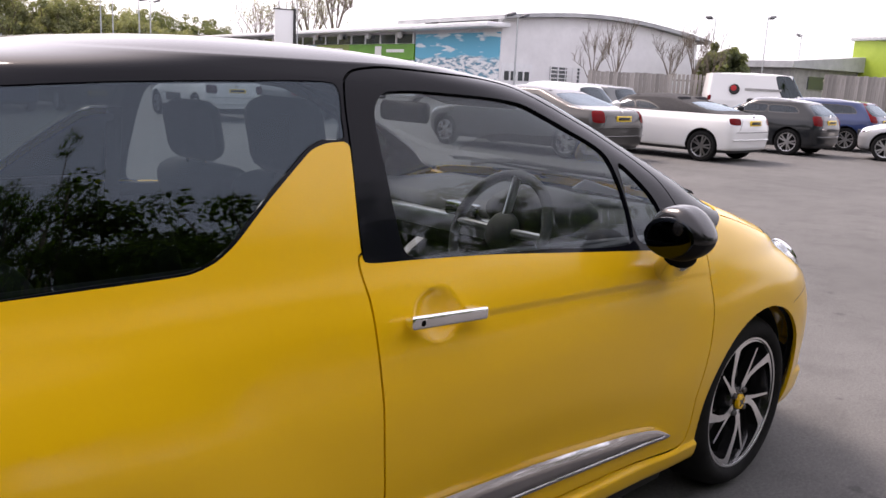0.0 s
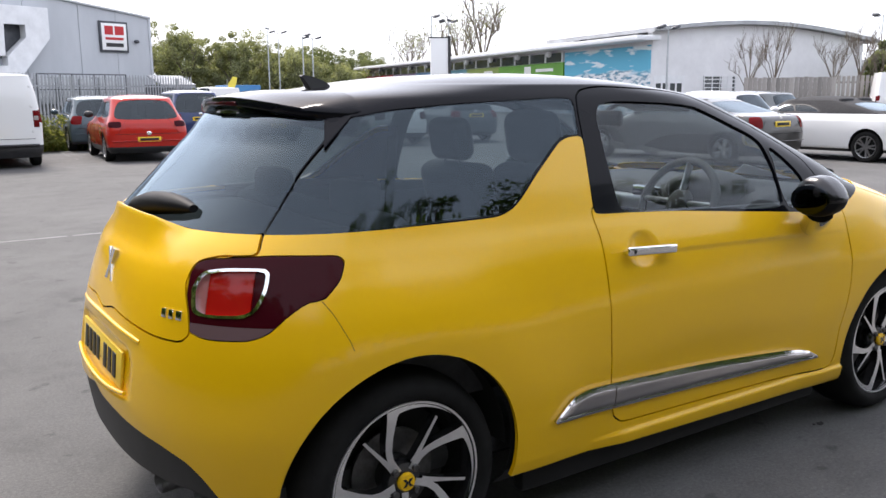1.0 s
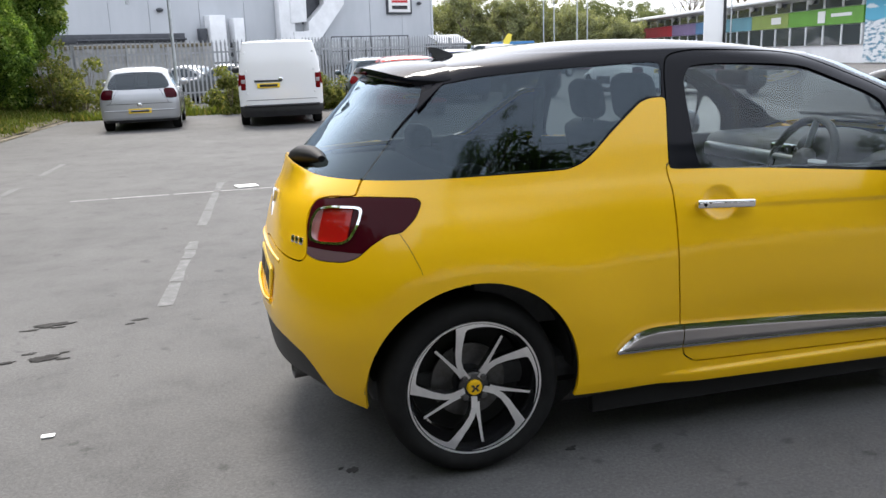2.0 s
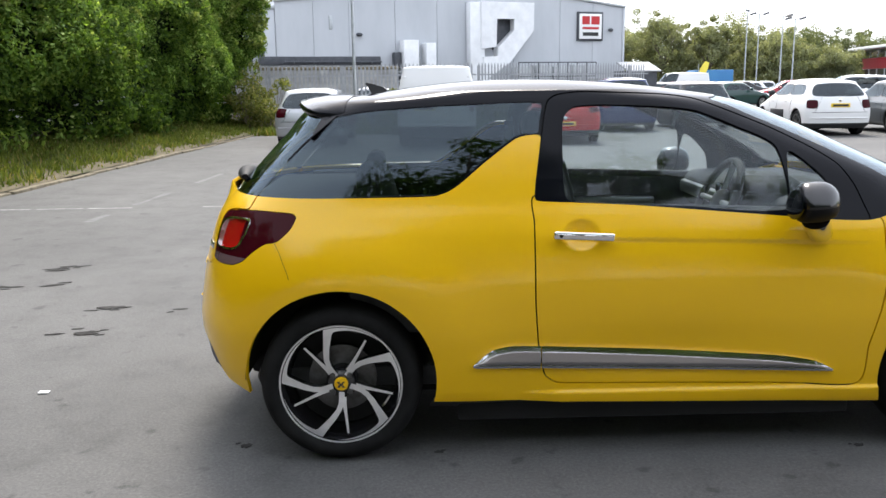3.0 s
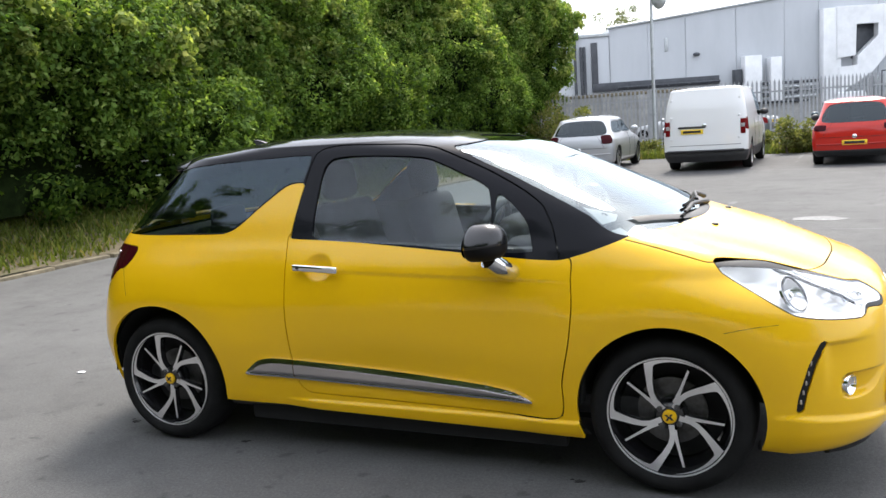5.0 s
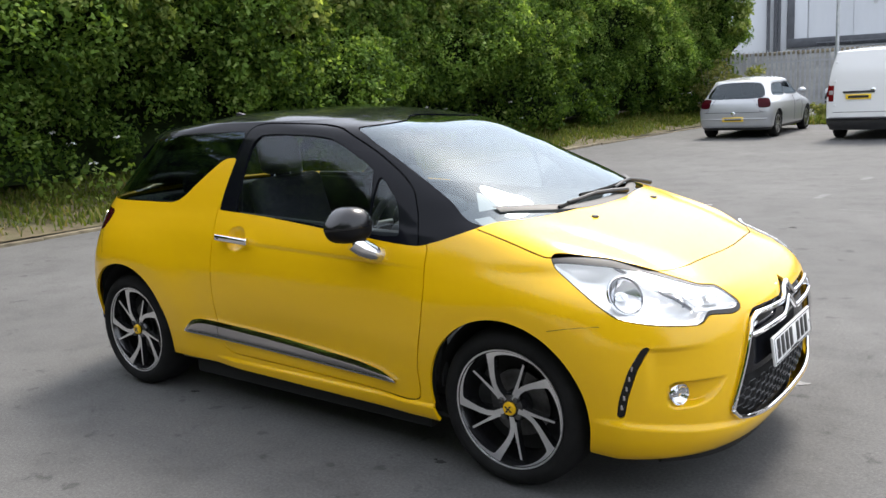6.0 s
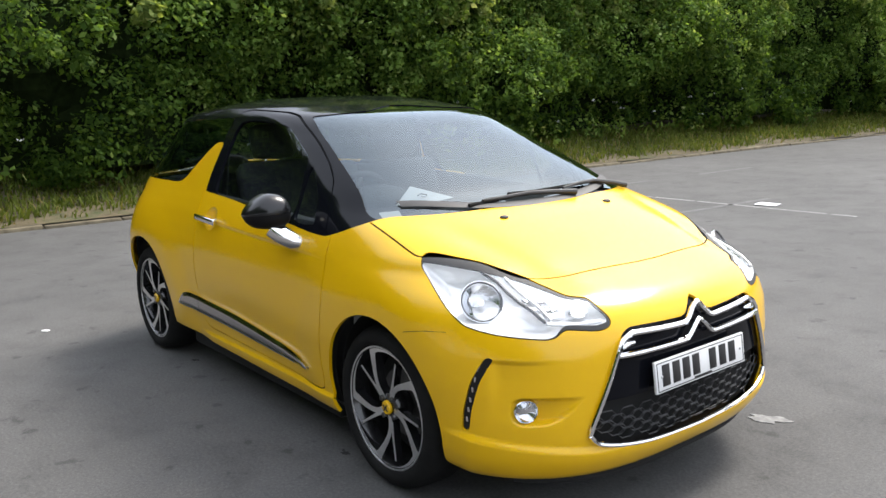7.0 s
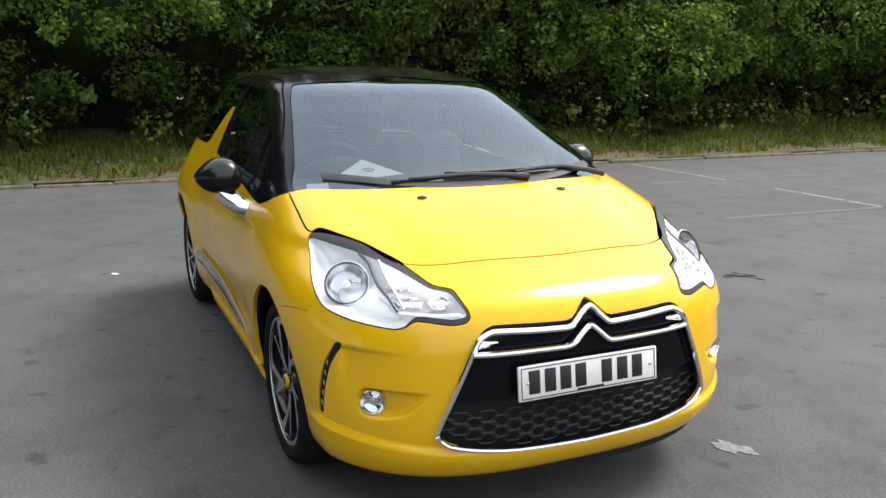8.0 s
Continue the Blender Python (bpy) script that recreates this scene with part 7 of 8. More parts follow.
    g = np.where(rear.v[:, 0] < -0.2, inside_by(rear.views()["end"], L["skirt"]), 1.0)
    skirt, rear = rear.cut(g), rear.cut(-g)
    for flip in (False, True):
        s = (lambda k: k.mirrored()) if flip else (lambda k: k)
        d = skin_part("door", s(door), YELLOW_PAINT, car, "", 0.014)
        skin_part("sill_underside", s(under.moved(-0.03)), BLACK_TRIM, car)
        skin_part("front_wing", s(front_wing), YELLOW_PAINT, car, "", 0.014)
        skin_part("sill_panel", s(rear_wing), YELLOW_PAINT, car, "", 0.014)
        # door handle in its dished recess
        f = -1 if flip else 1
        y0 = -f * 0.812
        bm = box_bm((0.232, 0.018, 0.031), (0.938, y0 - f * 0.022, 0.884), 0.0075, turn=pose(0, 0, 0, 0, 3.0, 0), segments=3)
        h = part("door_handle", bm, CHROME, d, "chrome door handle")
        part("lock", lathe_bm([(0.0005, 0.0), (0.007, 0.0), (0.008, -0.004)], pose(0.850, y0 - f * 0.031, 0.888, 90 if f > 0 else -90), 16, close=False), SATIN, h)
        for x in (0.845, 1.02):
            part("mount", box_bm((0.03, 0.03, 0.018), (x, y0 - f * 0.006, 0.884), 0.005), CHROME, h)
        trim = middle.within("side", L["trim"], 0).moved(0.010)
        for side, name in ((trim.cut(trim.v[:, 0] - 0.777), "rear_trim"), (trim.cut(0.781 - trim.v[:, 0]), "door_trim")):
            side = side.pressed(0.42 * np.clip(-inside_by(side.views()["side"], L["trim"]), 0, 0.024))
            bright = side.moved(0.002)
            bright = bright.cut(-inside_by(bright.views()["side"], L["trim"]) - 0.0090)
            t = skin_part("side_trim", s(side), TRIM_FILM, car if name == "rear_trim" else d, "satin silver side trim with a bright edge", 0.012)
            skin_part("bright_edge", s(bright), CHROME, t, "", 0.004)
        # lamps
        lens = lamp.within("front_corner", L["lens"], 0)
        hl = skin_part("headlamp", s(lamp.without("front_corner", L["lens"], 0)), BLACK_TRIM, car, "clear headlamp with chrome reflectors in a dark frame", 0.006)
        lens_ob = skin_part("lens", s(lens), LAMP_GLASS, hl)
        lens_ob.visible_shadow = False
        depth = np.clip(-inside_by(lens.views()["front_corner"], L["lens"]) * 1.3, 0, 0.046) + 0.003
        skin_part("bowl", s(lens.pressed(-depth)), LAMP_BOWL, hl)
        at, n = body_point(2.914, 0.796, f, 0.018)
        aim = (n * 0.6 + Vector((0.8, -f * 0.2, 0.15))).normalized()
        tilt = Matrix.Translation(at) @ aim.to_track_quat("Z", "Y").to_matrix().to_4x4()
        r = 0.070
        dish = part("main_reflector", lathe_bm([(r * 1.08, -0.008), (r * 1.06, 0.002), (r, 0.003), (r * 0.96, -0.006), (r * 0.90, -0.010), (r * 0.70, -0.026), (r * 0.44, -0.038), (r * 0.30, -0.042), (0.0005, -0.042)], tilt, 40, close=False), REFLECTOR, hl)
        part("bulb_cap", lathe_bm([(r * 0.26, -0.040), (r * 0.24, -0.014), (r * 0.17, -0.006), (0.0005, -0.004)], tilt, 20, close=False), CHROME, dish)
        part("shadow_ring", lathe_bm([(r * 1.02, 0.0035), (r * 0.985, 0.0055), (r * 0.94, 0.001), (r * 0.96, -0.004)], tilt, 40), LAMP_GREY, dish)
        # a dark groove between two bright ribs divides the lamp
        bar = ((2.835, 0.866), (2.900, 0.839), (2.958, 0.813), (3.012, 0.790), (3.066, 0.766), (3.116, 0.732))
        part("lamp_groove", tube_bm([body_point(x, z, f, 0.006)[0] for x, z in bar], 0.0060, 6), LAMP_GREY, hl)
        part("lamp_rib", tube_bm([body_point(x + 0.005, z + 0.008, f, 0.004)[0] for x, z in bar[1:]], 0.0055, 6), LAMP_BOWL, hl)
        part("lamp_rib", tube_bm([body_point(x, z, f, 0.008)[0] for x, z in ((3.120, 0.729), (3.150, 0.724), (3.180, 0.722), (3.204, 0.724))], 0.0065, 6), LAMP_BOWL, hl)
        # stepped facets of the dipped beam, and the turn signal beside them
        facets, steps = bmesh.new(), random.Random(17)
        for i in range(4):
            for k in range(3):
                u, w = (i + 0.5) / 4, (k + 0.5) / 3
                x = (1 - w) * (2.985 + 0.070 * u) + w * (3.108 + 0.040 * u)
                z = (1 - w) * (0.812 - 0.010 * u) + w * (0.745 + 0.004 * u)
                at, n = body_point(x, z, f, 0.022)
                n = (n + Vector((steps.uniform(-0.3, 0.3), steps.uniform(-0.3, 0.3), steps.uniform(-0.3, 0.3)))).normalized()
                box_bm((0.026, 0.022, 0.010), (0, 0, 0), 0.003, facets, Matrix.Translation(at) @ n.to_track_quat("Z", "Y").to_matrix().to_4x4())
        part("beam_reflector", facets, REFLECTOR, hl)
        at, n = body_point(3.150, 0.760, f, 0.014)
        tilt = Matrix.Translation(at) @ n.to_track_quat("Z", "Y").to_matrix().to_4x4() @ Matrix.Diagonal((1.3, 0.9, 1, 1))
        part("turn_signal", lathe_bm([(0.026, -0.004), (0.024, 0.004), (0.018, 0.0), (0.008, 0.006), (0.0005, 0.008)], tilt, 24, close=False), REFLECTOR, hl)
        dr = skin_part("running_light", s(drl.moved(-0.006)), SEAM, car, "black slot with a row of LED running lights", 0.01)
        for k in range(6):
            z = 0.40 + 0.036 * k
            q = 1.512 + 0.055 * ((z - 0.36) / 0.25) ** 1.3
            x, y = corner_point(q, z)
            part("led", box_bm((0.010, 0.014, 0.020), (x - 0.008, -f * (y - 0.008), z), 0.003, turn=pose(0, 0, 0, 0, 0, -f * 45)), LAMP_SILVER, dr)
        fx, fy = corner_point(1.716, 0.442)
        aim = Matrix.Translation((fx - 0.012, -f * (fy - 0.008), 0.442)) @ Vector((0.90, -f * 0.42, 0.0)).to_track_quat("Z", "Y").to_matrix().to_4x4()
        fg = part("fog_lamp", lathe_bm([(0.042, -0.03), (0.042, 0.0), (0.039, 0.004), (0.036, 0.0), (0.030, -0.010), (0.016, -0.016), (0.012, -0.006), (0.0005, -0.004)], aim, 32, close=False), REFLECTOR, car, "round front fog lamp in a moulded pocket")
        part("lens", lathe_bm([(0.037, 0.0), (0.025, 0.006), (0.0005, 0.009)], aim, 28, close=False), LAMP_GLASS, fg).visible_shadow = False
        # tail lamp
        ring_in = tail.within("rear_corner", outline(RING_IN), 0)
        rest = tail.without("rear_corner", outline(RING_OUT), 0)
        tl = skin_part("tail_lamp", s(rest.cut(0.806 - rest.v[:, 2])), DARK_RED, car, "smoked dark red tail lamp with a chrome ring", 0.03)
        skin_part("reverse_lens", s(rest.cut(rest.v[:, 2] - 0.806)), SMOKE, tl)
        ring = tail.within("rear_corner", outline(RING_OUT), 0).without("rear_corner", outline(RING_IN), 0).moved(0.004)
        skin_part("chrome_ring", s(ring), CHROME, tl, "", 0.012)
        q = ring_in.views()["rear_corner"][:, 0]
        for a, b, mt in ((-1, 0.070, LAMP_PINK), (0.072, 0.205, RED_GLASS), (0.208, 2, DARK_RED)):
            c = ring_in.cut(np.maximum(a - q, q - b))
            skin_part("lamp_block", s(c.moved(-0.006)), mt, tl, "", 0.01)
    v = rear.views()["end"]
    recess = np.where(rear.v[:, 0] < -0.4, np.clip(-inside_by(v, outline([(-0.1, 0.70), (0.27, 0.695), (0.315, 0.66), (0.325, 0.555), (0.29, 0.538), (-0.1, 0.530)])) / 0.014, 0, 1), 0)
    rear = rear.pressed(-0.014 * recess)
    skin_part("rear_bumper", rear, YELLOW_PAINT, car, "", 0.014, True)
    sk = skin_part("rear_skirt", skirt.moved(-0.010), BLACK_TRIM, car, "black plastic lower rear skirt", 0.03, True)
    h = skin_part("tailgate", hatch, YELLOW_PAINT, car, "", 0.014, True)
    skin_part("inner_shell", shell, SEAM, car, "", 0, True)
    # above the belt: black roof, glass
    F = {k: outline(v) for k, v in dict(frame=FRAME_LINE, glass=GLASS_LINE, vent=VENT_LINE, rear=REAR_SIDE_LINE, back=BACKLIGHT_LINE, screen=SCREEN_LINE, hatch=HATCH_LINE).items()}
    g = np.where((upper.v[:, 0] > 1.25), inside_by(upper.views()["end"], F["screen"]), 1.0)
    screen, upper = upper.cut(g + 0.001), upper.cut(-g)
    skin_part("windscreen", screen.moved(-0.004), SCREEN_GLASS, car, "", 0.0, True)
    g = np.where((upper.v[:, 0] < 0.2), inside_by(upper.views()["end"], F["hatch"]), 1.0)
    gate, upper = upper.cut(g + gap), upper.cut(gap - g)
    g = inside_by(gate.views()["end"], F["back"])
    back, gate = gate.cut(g + 0.001), gate.cut(-g)
    skin_part("tailgate_frame", gate, BLACK_PAINT, h, "", 0.012, True)
    skin_part("rear_window", back.moved(-0.003), DARK_GLASS, h, "dark tinted rear window", 0.0, True)
    frame = upper.within("side", F["frame"], gap)
    frame = frame.cut(np.abs(frame.v[:, 1]) * 0 + 0.40 - np.abs(frame.v[:, 1]))
    g = np.maximum(inside_by(upper.views()["side"], F["frame"]), 0.40 - np.abs(upper.v[:, 1]))
    seal = upper.cut(np.abs(g) - 0.016).moved(-0.010)
    upper = upper.cut(gap - g)
    g = np.maximum(inside_by(upper.views()["side"], F["rear"]), 0.40 - np.abs(upper.v[:, 1]))
    quarter, upper = upper.cut(g + 0.001), upper.cut(0.001 - g)
    glass_skin = frame.within("side", F["glass"], 0.001)
    vent = frame.within("side", F["vent"], 0.001)
    frame = frame.without("side", F["glass"], 0).without("side", F["vent"], 0)
    skin_part("roof", upper, BLACK_PAINT, car, "gloss black roof and pillars", 0.012, True)
    for flip in (False, True):
        s = (lambda k: k.mirrored()) if flip else (lambda k: k)
        fr = skin_part("window_frame", s(frame), BLACK_PAINT, car, "", 0.014)
        skin_part("door_seal", s(seal), SEAM, fr)
        skin_part("side_window", s(glass_skin.moved(-0.008)), SIDE_GLASS, fr)
        skin_part("vent_window", s(vent.moved(-0.008)), SIDE_GLASS, fr)
        skin_part("quarter_window", s(quarter.moved(-0.002)), DARK_GLASS, car, "dark tinted rear side window")
    for x in (REAR_AXLE, FRONT_AXLE):
        for f in (1, -1):
            well = Matrix.Translation((x, -f * 0.50, 0.322)) @ pose(0, 0, 0, 90 * f, 0, 0)
            part("wheel_arch_liner", upper_half(lathe_bm([(ARCH[x] + 0.004, 0.27), (ARCH[x] + 0.004, -0.02), (0.02, -0.02)], well, 48, close=False), 0.30), SEAM, car)
    w = yellow_wheel((REAR_AXLE, HUB_Y, HUB_Z), car)
    copy_thing(w, pose(FRONT_AXLE, HUB_Y, HUB_Z, 0, -8, 0))
    for x in (REAR_AXLE, FRONT_AXLE):
        copy_thing(w, pose(x, -HUB_Y, HUB_Z, 0, 0, 180))
    part("underside", box_bm((2.9, 1.2, 0.06), (1.30, 0, 0.225), 0.02), SEAM, car)
    return car


YELLOW_CAR = yellow_car()


# ---- fittings of the yellow car ----
def door_mirrors(car):
    """A leaf-shaped gloss cap over a matt tray, on a chrome foot."""
    for f in (1, -1):
        c = Vector((1.770, -f * 0.898, 1.002))
        cap_bm = bmesh.new()
        bmesh.ops.create_uvsphere(cap_bm, u_segments=48, v_segments=32, radius=1)
        for v in cap_bm.verts:
            q = v.co.copy()
            out = max(0.0, -f * q.y)
            up = q.z * (1 - 0.50 * out**1.5) if q.z > 0 else -(abs(q.z) ** 0.60) * (1 - 0.25 * out**3)
            ahead = 0.096 if q.x > 0 else 0.064
            p = Vector((math.copysign(abs(q.x) ** (0.72 if q.x > 0 else 0.42), q.x) * ahead * (1 - 0.30 * out**2), math.copysign(abs(q.y) ** (0.92 if out else 0.74), q.y) * (0.100 if out else 0.092), up * (0.082 if q.z > 0 else 0.070)))
            p.z += 0.05 * p.x + 0.012 * out**2 * (q.z < 0)
            p.x += 0.10 * p.y * f
            v.co = c + p
        tray_bm = cap_bm.copy()
        cut = c + Vector((0, 0, -0.006))
        for bm, keep in ((cap_bm, "inner"), (tray_bm, "outer")):
            bmesh.ops.bisect_plane(bm, geom=bm.verts[:] + bm.edges[:] + bm.faces[:], plane_co=cut, plane_no=(-0.08, 0, 1), clear_inner=keep == "inner", clear_outer=keep == "outer")
            bmesh.ops.holes_fill(bm, edges=[e for e in bm.edges if e.is_boundary])
        bmesh.ops.scale(tray_bm, vec=(0.97, 0.98, 0.97), verts=tray_bm.verts[:], space=Matrix.Translation(-cut))
        mir = part("door_mirror", cap_bm, BLACK_PLASTIC, car, "gloss black door mirror on a chrome foot")
        part("mirror_tray", tray_bm, MATT_BLACK, mir, "matt black lower shell")
        glass_bm = ball_bm((0.004, 0.078, 0.056), tuple(c + Vector((-0.0620, f * 0.008, -0.002))), u=24, v=12, turn=pose(0, 0, 0, 0, 6, 0))
        part("mirror_glass", glass_bm, MIRROR_GLASS, mir)
        foot = tube_bm([(1.790, -f * 0.885, 0.938), (1.812, -f * 0.860, 0.910), (1.840, -f * 0.820, 0.880), (1.852, -f * 0.785, 0.868)], [0.050, 0.050, 0.048, 0.042], 14, flat=0.8)
        part("mirror_foot", foot, CHROME, mir, "bright chrome mirror foot")


FIN = ((-0.054, 0.456, 1.346), (0.007, 0.521, 1.334), (-0.106, 0.552, 1.243))


def spoiler(car):
    bm = bmesh.new()
    ny, rows = 45, []
    for j in range(ny):
        u = -1 + 2 * j / (ny - 1)
        u = math.copysign(1 - (1 - abs(u)) ** 1.3, u)
        y, e = 0.532 * u, abs(u)
        xr = -0.205 + 0.122 * e**2.2 + 0.100 * e**14
        zr = 1.394 - 0.050 * e**2
        x0 = 0.055 - 0.03 * e**2
        z0 = top_z(x0, min(abs(y), 0.53)) + 0.003
        zr = min(zr, z0 + 0.02) if e > 0.97 else zr
        ring = [(x0 + (xr - x0) * t, z0 + (zr - z0) * t + 0.010 * (1 - e**4) * math.sin(math.pi * t)) for t in (0, 0.25, 0.5, 0.75, 1.0)]
        deep = 0.046 * (1 - e**8) + 0.006
        ring += [(xr - 0.004, zr - 0.2 * deep), (xr - 0.001, zr - 0.5 * deep), (xr + 0.02 * (1 - e**8), zr - 0.85 * deep), (max(xr + 0.01, tail_x(abs(y), zr - deep - 0.010) + 0.012), zr - deep - 0.010), (x0 - 0.006, min(z0, zr) - deep - 0.04)]
        rows.append([bm.verts.new((x, y, z)) for x, z in ring])
    for a, b in zip(rows, rows[1:]):
        for i in range(len(a)):
            bm.faces.new((a[i], a[(i + 1) % len(a)], b[(i + 1) % len(a)], b[i]))
    bm.faces.new(rows[0]), bm.faces.new(rows[-1][::-1])
    sp = part("roof_spoiler", bm, BLACK_PAINT, car, "gloss black roof spoiler over the rear window")
    part("brake_light", box_bm((0.012, 0.26, 0.014), (-0.203, 0, 1.372), 0.004), DARK_RED, sp)
    for f in (1, -1):
        bm = bmesh.new()
        base = [Vector((x, -f * y, z)) for x, y, z in FIN]
        n = Vector((-0.45, -f * 0.8, 0.4)).normalized()
        top, low = [bm.verts.new(p + n * 0.013) for p in base], [bm.verts.new(p - n * 0.02) for p in base]
        bm.faces.new(top), bm.faces.new(low[::-1])
        for i in range(3):
            bm.faces.new((top[i], low[i], low[(i + 1) % 3], top[(i + 1) % 3]))
        bmesh.ops.bevel(bm, geom=bm.edges[:], offset=0.002, segments=2, affect="EDGES")
        part("spoiler_fin", bm, BLACK_PAINT, sp)
    bm = bmesh.new()
    prof = [(0.045, 0.0), (0.05, 0.012), (0.03, 0.026), (-0.01, 0.040), (-0.045, 0.047), (-0.052, 0.042), (-0.035, 0.020), (-0.025, 0.0)]
    at = Vector((0.13, 0, top_z(0.13, 0.0) - 0.002))
    left = [bm.verts.new(at + Vector((x, 0.006 + 0.016 * (1 - z / 0.07), z))) for x, z in prof]
    right = [bm.verts.new(at + Vector((x, -0.006 - 0.016 * (1 - z / 0.07), z))) for x, z in prof]
    bm.faces.new(left), bm.faces.new(right[::-1])
    for i in range(len(prof)):
        bm.faces.new((left[i], right[i], right[(i + 1) % len(prof)], left[(i + 1) % len(prof)]))
    part("roof_aerial", bm, BLACK_TRIM, car, "black shark-fin aerial")


def wipers(car):
    # rear wiper on its yellow hump
    arm = tube_bm([(tail_x(abs(y), z) - 0.014, y, z) for y, z in ((0.085, 1.036), (0.04, 1.056), (-0.05, 1.070), (-0.16, 1.080), (-0.26, 1.083), (-0.345, 1.080))], [0.022, 0.038, 0.046, 0.043, 0.034, 0.014], 12, flat=0.8)
    part("rear_wiper", arm, MATT_BLACK, car, "black rear wiper arm")
    # windscreen wipers
    def on_screen(x, y, up):
        z = top_z(x, abs(y))
        return (x, y, z + up)
    for pts, blade in (([(2.51, 0.20), (2.49, 0.10), (2.472, -0.05), (2.478, -0.20), (2.474, -0.30)], [(2.462, 0.06), (2.462, -0.12), (2.474, -0.25), (2.470, -0.37)]),
                       ([(2.45, 0.60), (2.435, 0.53), (2.43, 0.40), (2.448, 0.28), (2.470, 0.16)], [(2.410, 0.50), (2.425, 0.36), (2.446, 0.18), (2.452, 0.0), (2.446, -0.14)])):
        a = part("wiper_arm", tube_bm([on_screen(x, y, 0.020) for x, y in pts], [0.013, 0.011, 0.009, 0.008, 0.006], 8), BLACK_TRIM, car)
        part("wiper_blade", tube_bm([on_screen(x, y, 0.010) for x, y in blade], 0.0075, 6), RUBBER, a)
    bm = bmesh.new()
    ny, rows = 25, []
    for j in range(ny):
        y = -0.60 + 1.20 * j / (ny - 1)
        xs = [2.535 - 0.20 * (abs(y) / 0.60) ** 2.5, 2.515 - 0.20 * (abs(y) / 0.60) ** 2.5, 2.492 - 0.20 * (abs(y) / 0.60) ** 2.5]
        rows.append([bm.verts.new((x, y, top_z(x, abs(y)) + h)) for x, h in zip(xs, (0.004, 0.009, 0.004))])
    for a, b in zip(rows, rows[1:]):
        for i in range(2):
            bm.faces.new((a[i], a[i + 1], b[i + 1], b[i]))
    part("scuttle_panel", bm, BLACK_TRIM, car, "black plastic scuttle below the windscreen")
    for y in (-0.298, 0.298):
        part("washer_nozzle", ball_bm((0.016, 0.020, 0.008), (2.595, y, top_z(2.595, abs(y)) + 0.004), u=12, v=8), BLACK_TRIM, car)


def front_face(car):
    """Grille: gloss black surround, chrome frame, two chevron bars, mesh, number plate."""
    sk = YELLOW.grid(220, 6, 10, 20, 84)
    g = np.where(sk.v[:, 0] > 2.9, inside_by(sk.views()["end"], outline(GRILLE_LINE)), 1.0)
    back = sk.cut(g - 0.028)
    gr = skin_part("grille", back.moved(-0.045), SEAM, car, "black front grille with honeycomb mesh and chrome frame", 0, True)
    upper = back.cut(0.455 - back.v[:, 2])
    skin_part("gloss_panel", upper.moved(-0.014), BLACK_PAINT, gr, "", 0.02, True)
    # chrome frame
    line = GRILLE_LINE[8:-1]
    smooth = outline(line, 6, False)
    path = [(nose_x(y, z) + 0.008, -y, z) for y, z in smooth] + [(nose_x(0, 0.274) + 0.008, 0, 0.274)]
    full = path + [(x, -y, z) for x, y, z in path[::-1][1:]]
    part("chrome_frame", tube_bm(full, 0.0085, 8), CHROME, gr)
    # chevron bars
    def bar(name, pts, r, back_off):
        half = [(nose_x(min(abs(y), 0.6), min(z, 0.70)) + back_off, y, z) for y, z in pts]
        full = half + [(x, -y, z) for x, y, z in half[::-1][1:]]
        flat = outline([(y, z) for _, y, z in full], 6, False)
        part(name, tube_bm([(nose_x(min(abs(y), 0.6), min(z, 0.70)) + back_off, y, z) for y, z in flat], r, 8), CHROME, gr)
    bar("chevron_bar", [(-0.402, 0.616), (-0.380, 0.652), (-0.335, 0.672), (-0.20, 0.666), (-0.085, 0.662), (-0.062, 0.670), (-0.015, 0.714), (0.0, 0.722)], 0.0098, 0.010)
    bar("chevron_bar", [(-0.402, 0.608), (-0.34, 0.606), (-0.20, 0.605), (-0.085, 0.604), (-0.062, 0.612), (-0.015, 0.653), (0.0, 0.661)], 0.0098, 0.010)
    for f in (1, -1):
        part("chevron_end", tube_bm([(nose_x(0.385, 0.63), -f * 0.392, 0.622), (nose_x(0.36, 0.64), -f * 0.362, 0.638), (nose_x(0.32, 0.64) - 0.004, -f * 0.318, 0.637)], [0.006, 0.014, 0.005], 8), CHROME, gr)
    # honeycomb: rows of flat hexagon cells
    bm = bmesh.new()
    wide, high = 0.086, 0.038
    edge = outline(GRILLE_LINE)
    full_edge = np.concatenate([edge[edge[:, 0] > 0], (edge[edge[:, 0] > 0] * [-1, 1])[::-1]])
    for row in range(7):
        z0 = 0.285 + 0.5 * high * row
        for col in range(-12, 13):
            y0 = (1.5 * col + 0.75 * (row % 2)) * wide * 0.667
            ring = [(y0 + wide * 0.5 * math.cos(radians(60 * k)) * 0.90, z0 + high * 0.577 * math.sin(radians(60 * k)) * 0.90) for k in range(6)]
            if z0 > 0.452 or inside_by(np.array([(y0, z0)]), full_edge)[0] > -0.022:
                continue
            tube_bm([(nose_x(abs(y), max(z, 0.25)) - 0.022, y, z) for y, z in ring], 0.0028, 4, True, bm)
    part("mesh", bm, BLACK_TRIM, gr)
    gr.location.y = -0.006
    # number plate: its characters stay plain bars
    px = nose_x(0.2, 0.56) + 0.022
    plate = part("number_plate", box_bm((0.012, 0.520, 0.111), (px, 0, 0.5075), 0.004, turn=pose(0, 0, 0, 0, -7, 0)), PLATE_WHITE, car, "white front number plate with black bars")
    plate.location.y = -0.016
    tilt = pose(0, 0, 0, 0, -7, 0)
